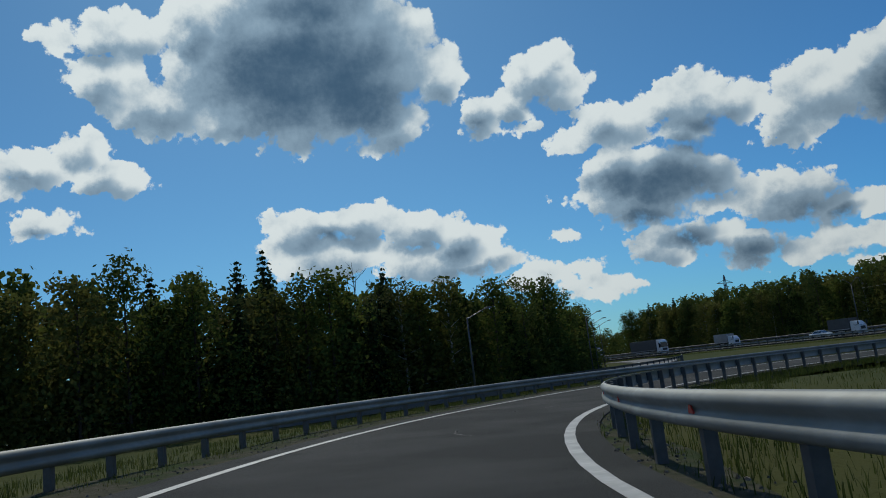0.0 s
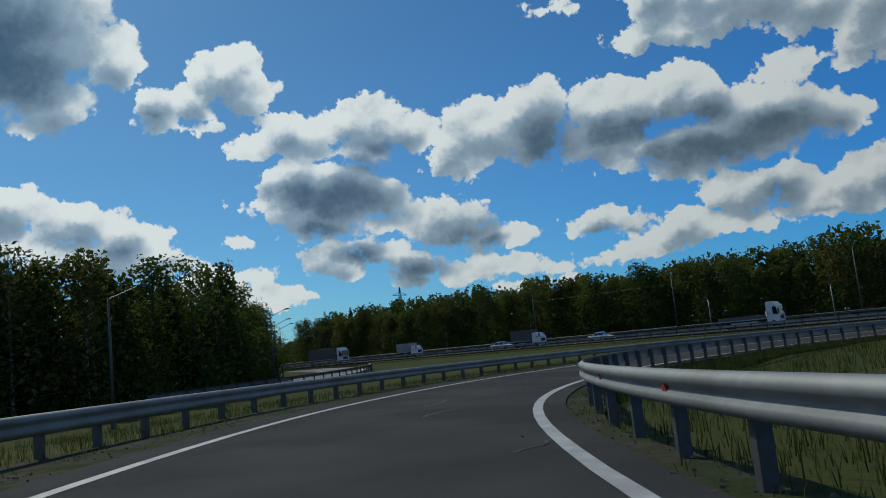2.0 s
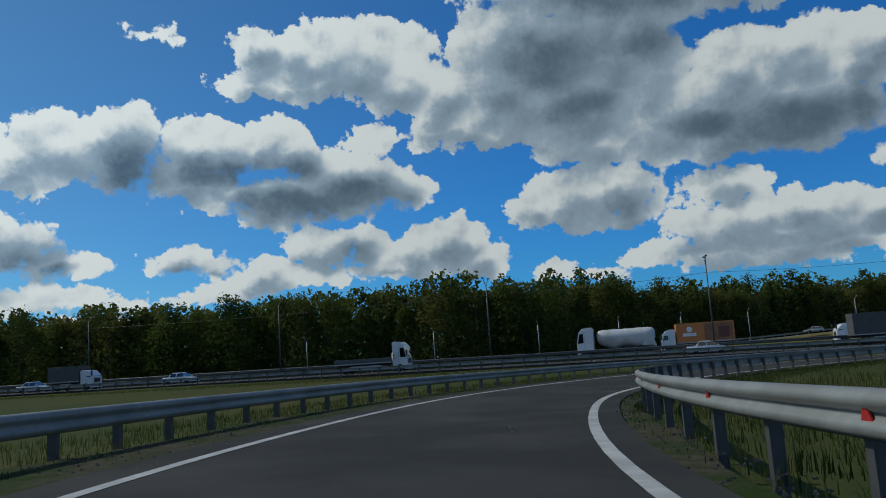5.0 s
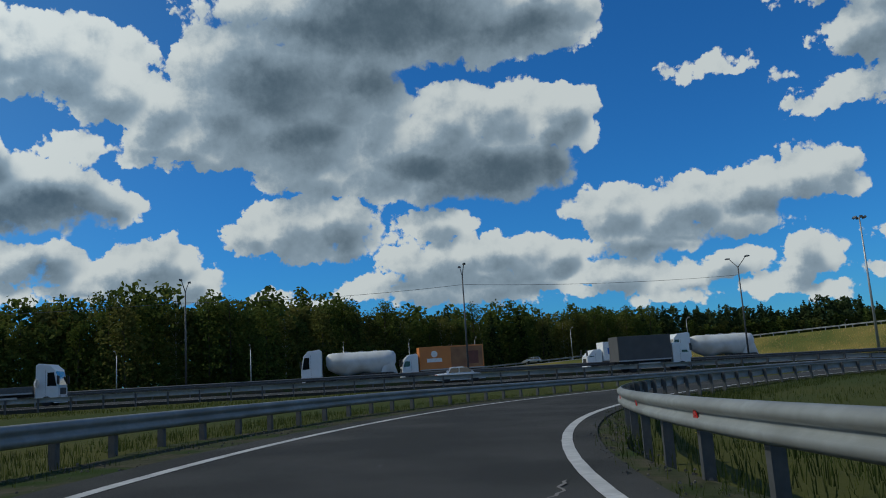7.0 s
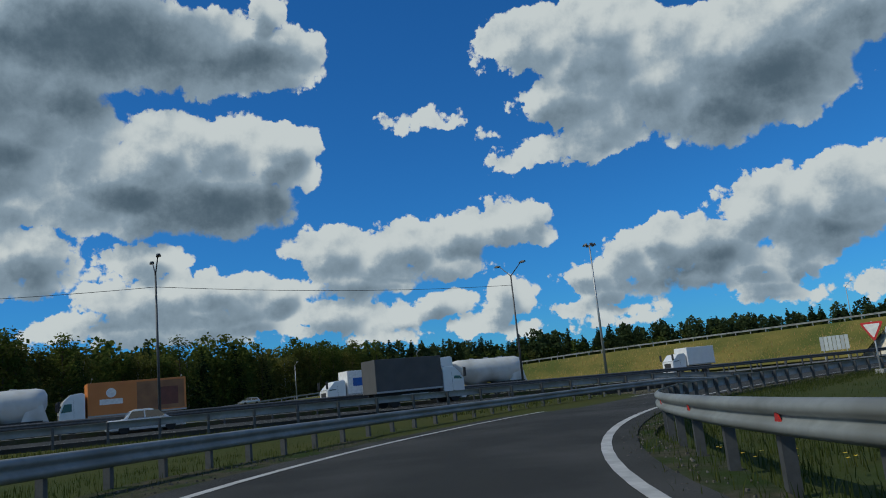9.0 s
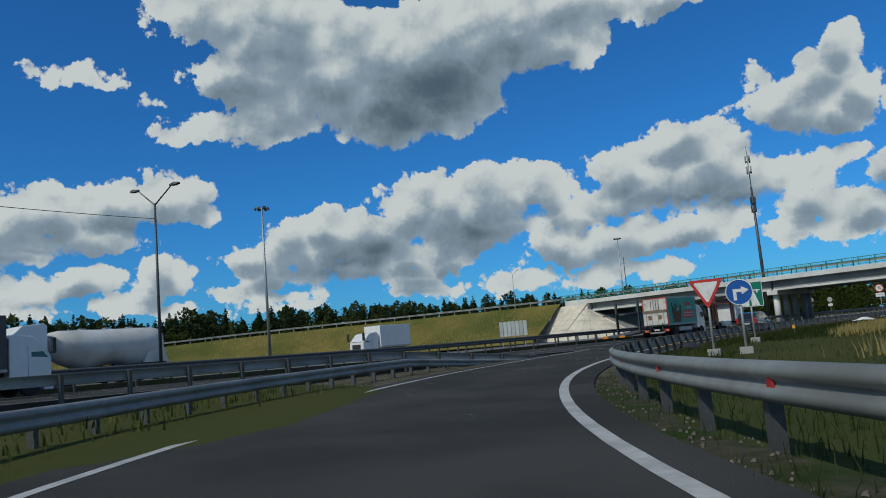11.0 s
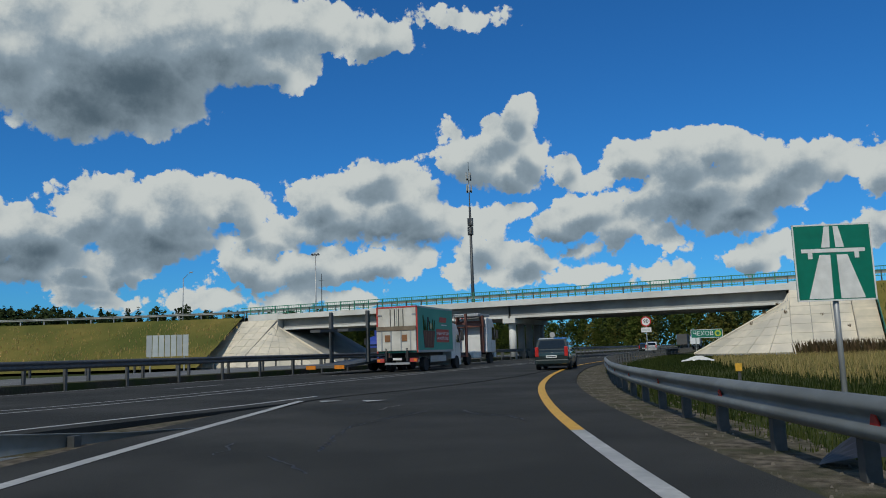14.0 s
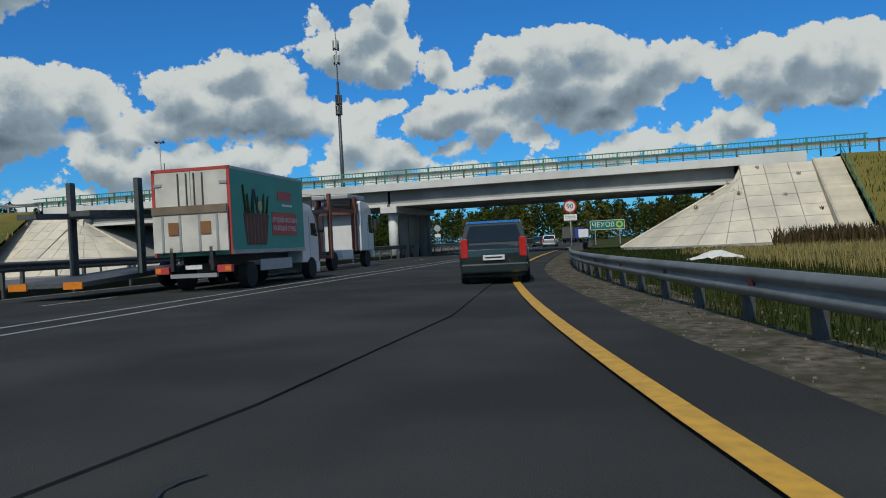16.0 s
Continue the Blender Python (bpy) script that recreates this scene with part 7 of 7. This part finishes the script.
wood_stuff("undergrowth", "dense bushes along the foot of the wood", spots, 3, 1.5)

# the dark wood beside the start
front = along([(-120, 20), (-95, 45), (-66, 63), (-42, 78), (-20, 88), (-4, 104), (6, 126), (13, 150), (16, 185), (10, 230)], 3.6)
inward = sides(front)
spots = []
for i, (p, n) in enumerate(zip(front, inward)):
    kind = "birch" if tree_rng.random() < 0.8 else "spruce"
    f = np.interp(p[1], [60, 100, 150, 230], [0.86, 0.74, 0.62, 0.62])
    plant(kind, p[0] + tree_rng.uniform(-1, 1), p[1] + tree_rng.uniform(-1, 1), -0.6, f * tree_rng.uniform(0.9, 1.06), "dark wood beside the slip road")
    for row in range(1, 4):
        d = row * 4.5 + tree_rng.uniform(-1.5, 1.5)
        spots.append(("birch" if tree_rng.random() < 0.8 else "spruce", p[0] + n[0] * d + tree_rng.uniform(-2, 2), p[1] + n[1] * d + tree_rng.uniform(-2, 2), -0.6, f * tree_rng.uniform(0.94, 1.06)))
for x, y, sc in ((-40.7, 87.3, 1.08), (-37.5, 90, 1.0), (-50.5, 90, 1.05), (-74, 84, 1.0), (-88, 72, 0.95)):
    plant("spruce", x, y, -0.6, sc, "spruces rising above the dark wood")
def bare_tree(x, y, z, tall, seed):
    """A dead tree: trunk, limbs and twigs, no leaves."""
    r = random.Random(seed)
    t = thing("tree", "leafless dead tree standing in the dark wood", "tree", "bare trees", m=pose(x, y, z))
    part("trunk", Shape().rod((0, 0, -0.3), (0.2, 0.1, tall * 0.6), 0.16, 0.09, 7).rod((0.2, 0.1, tall * 0.6), (0.1, 0.3, tall), 0.09, 0.015, 6), BARK, t)
    for k in range(16):
        h = tall * (0.45 + 0.5 * k / 16)
        a = k * 2.4 + r.uniform(-0.4, 0.4)
        reach = (tall - h) * 0.45 + 0.5
        root = Vector((0.15, 0.15, h))
        tip = root + Vector((math.cos(a) * reach, math.sin(a) * reach, reach * r.uniform(0.7, 1.3)))
        limb = Shape().rod(root, tip, 0.045, 0.012, 5)
        for j in range(5):
            q = root.lerp(tip, r.uniform(0.35, 0.95))
            limb.rod(q, q + Vector((r.uniform(-0.6, 0.6), r.uniform(-0.6, 0.6), r.uniform(0.3, 0.8))), 0.016, 0.005, 4)
        part("limb", limb, BARK, t)


bare_tree(-27.5, 91.0, -0.6, 17.5, 3)
bare_tree(-24.0, 93.0, -0.6, 15.5, 4)
for p in along([(8, 240), (-12, 330), (-40, 440), (30, 470), (84, 350)], 5):
    for row in range(3):
        spots.append(("birch", p[0] + row * 4 + tree_rng.uniform(-2, 2), p[1] + row * 5, -0.3, tree_rng.uniform(0.6, 0.85)))
wood_stuff("woods", "deep dark wood beside the slip road", spots, 3, 1.7)
spots = []
for p, n in zip(along([(q[0], q[1]) for q in front], 2.2), sides(along([(q[0], q[1]) for q in front], 2.2))):
    for d in (0.0, 6.0, 13.0):
        spots.append(("birch", p[0] + n[0] * d + tree_rng.uniform(-2, 2), p[1] + n[1] * d + tree_rng.uniform(-2, 2), -0.7, tree_rng.uniform(0.24, 0.5)))
wood_stuff("undergrowth", "dense dark bushes along the foot of the wood", spots, 3, 1.5)

# pine woods far beyond the embankment, and the wood seen under the bridge
spots = []
for p in along([(292, 50), (316, -20), (322, -80), (305, -160), (275, -250), (235, -330)], 3.2):
    for row in range(3):
        spots.append(("pine" if tree_rng.random() < 0.45 else "spruce", p[0] + row * 7 + tree_rng.uniform(-3, 3), p[1] + tree_rng.uniform(-3, 3), 0, tree_rng.uniform(0.86, 1.06)))
    spots.append(("birch", p[0] - 3, p[1], 0, tree_rng.uniform(0.62, 0.8)))
wood_stuff("woods", "far dark pine wood on the horizon", spots, 3, 2.0)
spots = []
for p in along([(235, -330), (220, -345), (200, -330), (168, -290), (150, -300), (128, -330), (96, -300), (70, -280), (20, -300), (-60, -330)], 6):
    for row in range(3):
        spots.append(("birch" if tree_rng.random() < 0.7 else "pine", p[0] + tree_rng.uniform(-3, 3), p[1] - row * 6 + tree_rng.uniform(-3, 3), 0, tree_rng.uniform(0.72, 0.95)))
wood_stuff("woods", "wood beyond the bridge", spots, 5, 2.4)

# ---------------------------------------------------------------- grass
grass_rng = np.random.RandomState(5)
RAMP_LEFT = sides(RAMP)


def blades(name, label, pts, mat, h0, h1, per, spread, category="grass", width=0.012):
    """Tufts of narrow bent blades at the given ground points."""
    pts = np.asarray(pts, float)
    dx = pts[:, None, :2] - RAMP[None, :, :]
    near = np.argmin((dx ** 2).sum(2), 1)
    off = (dx[np.arange(len(pts)), near] * RAMP_LEFT[near]).sum(1)
    pts = pts[(off > 4.6) | (off < -2.3 - np.interp(RAMP_S[near], [140, 170], [0.0, 1.3]))]
    pts[:, 2] += ground_lift(pts)
    n = len(pts) * per
    base = np.repeat(np.asarray(pts, float), per, 0) + np.column_stack([grass_rng.uniform(-spread, spread, (n, 2)), np.zeros(n)])
    h = grass_rng.uniform(h0, h1, n)
    a = grass_rng.uniform(0, 2 * math.pi, n)
    lean = grass_rng.uniform(0.05, 0.55, n) * h
    d = np.column_stack([np.cos(a), np.sin(a), np.zeros(n)])
    s = np.column_stack([-np.sin(a), np.cos(a), np.zeros(n)]) * (width * (1 + h * 1.2))[:, None]
    up = np.array([0, 0, 1.0])
    v = np.empty((n, 5, 3))
    v[:, 0], v[:, 1] = base - s, base + s
    mid_p = base + d * (lean * 0.35)[:, None] + up * (h * 0.6)[:, None]
    v[:, 2], v[:, 3] = mid_p + s * 0.7, mid_p - s * 0.7
    v[:, 4] = base + d * lean[:, None] + up * h[:, None]
    o = (np.arange(n) * 5)[:, None]
    quads = (o + np.array([0, 1, 2, 3])).tolist()
    tris = (o + np.array([3, 2, 4])).tolist()
    me = bpy.data.meshes.new(name)
    me.from_pydata(v.reshape(-1, 3).tolist(), [], quads + tris)
    me.materials.append(mat)
    tagged(new(name, me), label, category, kind="stuff")


def strip_points(line, a, b, count, z):
    k = grass_rng.randint(0, len(line) - 1, count)
    f = grass_rng.uniform(0, 1, count)
    p = line[k] + (line[k + 1] - line[k]) * f[:, None]
    l = sides(line)[k]
    off = grass_rng.uniform(0, 1, count)
    aa = a if np.isscalar(a) else a[k]
    bb = b if np.isscalar(b) else b[k]
    off = aa + (bb - aa) * off
    return np.column_stack([p[:, :2] + l * off[:, None], np.zeros(count) + z])


r1 = ramp_between(6, 165)
blades("grass", "green verge grass under the outer barrier", strip_points(r1, 4.9, 9.5, 5500, -0.12), GRASS, 0.05, 0.22, 7, 0.25, width=0.006)
r2 = ramp_between(6, 240)
blades("grass", "green verge grass behind the inner barrier", strip_points(r2, -2.35, -6.0, 6000, -0.14), GRASS, 0.06, 0.28, 7, 0.25, width=0.006)
r3 = ramp_between(6, 200)
blades("grass", "taller meadow grass inside the loop", strip_points(r3, -6.0, -22.0, 6500, -0.3), GRASS, 0.12, 0.36, 5, 0.4, width=0.009)
blades("dry_grass", "tall dry yellow reeds on the meadow", strip_points(ramp_between(168, 222), -9.5, -30.0, 5200, -0.2), REED, 0.25, 0.55, 7, 0.5, "dry grass", 0.009)
blades("grass", "fresh green grass among the reeds", strip_points(ramp_between(168, 250), -3.2, -14.0, 7000, -0.15), GRASS, 0.08, 0.25, 6, 0.4, width=0.008)
blades("dry_grass", "tall dry yellow reeds inside the loop", np.column_stack([grass_rng.uniform(40, 64, 1500), grass_rng.uniform(0, 26, 1500), np.zeros(1500) - 0.4]), REED, 0.4, 1.0, 4, 0.6, "dry grass", 0.02)
blades("weeds", "brown weeds at the foot of the bank", np.column_stack([grass_rng.uniform(62, 82, 700), grass_rng.uniform(-46, -38, 700), np.zeros(700) - 0.1]), WEED, 0.5, 1.3, 5, 0.5, "weeds", 0.03)
bank_pts = []
for k in range(2600):
    x = grass_rng.uniform(-60, -7.3)
    f = grass_rng.uniform(0.02, 1)
    p = BR @ Vector((x, 11.5 * f, 0))
    bank_pts.append((p.x, p.y, float(np.interp(x, [-150, -90, -40, 0], [1.0, 3.2, 5.8, 6.4])) * (1 - f) - 0.12))
blades("grass", "rough grass on the bridge embankment", bank_pts, GRASS, 0.15, 0.45, 5, 0.5, width=0.016)
q = FAR_RAMP[:44]
far_pts = strip_points(q[:, :2], 0.5, 12.5, 4000, 0.0)
hh = np.interp(far_pts[:, 1], [-50, -14, 20, 52, 84], [6.3, 6.0, 4.6, 2.7, 1.2])
dist = np.min(np.linalg.norm(far_pts[:, None, :2] - q[None, :, :2], axis=2), axis=1)
far_pts[:, 2] = hh * (1 - dist / 13.0) + 0.2 * dist / 13.0 - 0.1
blades("dry_grass", "yellowing grass tufts on the far embankment", far_pts, REED, 0.2, 0.55, 3, 0.6, "dry grass", 0.03)
m1 = median_between(200, 42)
mown = strip_points(m1[:, :2], -18.6, -30.0, 5000, -0.1)
mown[:, 2] += level(mown[:, 1]) * 0.8
blades("grass", "mown grass between slip road and motorway", mown, GRASS, 0.06, 0.22, 4, 0.6, width=0.015)
fl = strip_points(ramp_between(95, 118), -3.2, -4.6, 22, 0.10)
fl[:, 2] += ground_lift(fl)
fs = Shape()
for x, y, z in fl:
    for k in range(3):
        a = grass_rng.uniform(0, 6.28)
        c = (x + 0.1 * math.cos(a), y + 0.1 * math.sin(a), z + grass_rng.uniform(-0.06, 0.08))
        fs.add([(c[0] + 0.025 * math.cos(t), c[1] + 0.025 * math.sin(t), c[2] + 0.006 * (i % 2)) for i, t in enumerate(np.linspace(0, 2 * math.pi, 7)[:-1])], [(0, 1, 2, 3, 4, 5)])
tagged(part("flowers", fs, FLOWER), "small yellow flowers in the verge", "flowers", kind="stuff")
# rubble and crumbled asphalt along the dirt strip and under the outer barrier
def rubble(label, pts, small, big, mat):
    s = Shape()
    for x, y, z in pts:
        r = grass_rng.uniform(small, big)
        top = [(x + r * grass_rng.uniform(0.3, 0.7) * math.cos(a), y + r * grass_rng.uniform(0.3, 0.7) * math.sin(a), z + r * grass_rng.uniform(0.3, 0.6)) for a in (0.4, 2.5, 4.6)]
        low = [(x + r * math.cos(a), y + r * math.sin(a), z - 0.01) for a in (0.4, 2.5, 4.6)]
        s.add(low + top, [(3, 4, 5), (0, 1, 4, 3), (1, 2, 5, 4), (2, 0, 3, 5)])
    tagged(part("rubble", s, mat), label, "rubble", kind="stuff")


STONE = material("loose_stones", (0.17, 0.155, 0.13), (0.09, 0.082, 0.07), scale=30, rough=0.95, per_island=0.4)
dirt_pts = strip_points(ramp_between(146, 205), -2.35, -4.3, 2600, -0.02)
rubble("loose stones and crumbs of asphalt on the dirt strip", dirt_pts[:1500], 0.006, 0.024, STONE)
edge_pts = strip_points(ramp_between(10, 150), 4.3, 5.6, 2600, -0.02)
edge_pts[:, 2] += ground_lift(edge_pts)
rubble("grit along the outer edge of the asphalt", edge_pts, 0.008, 0.03, STONE)
inner_pts = strip_points(ramp_between(10, 146), -2.1, -2.9, 1800, -0.02)
inner_pts[:, 2] += ground_lift(inner_pts)
rubble("grit along the inner edge of the asphalt", inner_pts, 0.008, 0.035, STONE)
blades("grass", "short weeds creeping over the dirt strip", strip_points(ramp_between(146, 200), -2.9, -4.4, 500, -0.03), GRASS, 0.03, 0.12, 7, 0.16, width=0.006)
# dry tufts rooted in the slab joints
tuft = np.array([BR @ Vector((x, y, z)) for x, y, z in ((-2.6, 3.8, 3.12), (-3.9, 1.6, 4.7), (-1.2, 0.6, 5.4), (1.0, 1.9, 4.35), (2.2, 2.4, 3.6), (0.4, 3.2, 3.5), (3.4, 3.0, 2.6), (-4.6, 5.4, 2.0))])
blades("weeds", "dry weed tufts rooted in the slab joints", tuft, WEED, 0.15, 0.38, 26, 0.14, "weeds", 0.012)
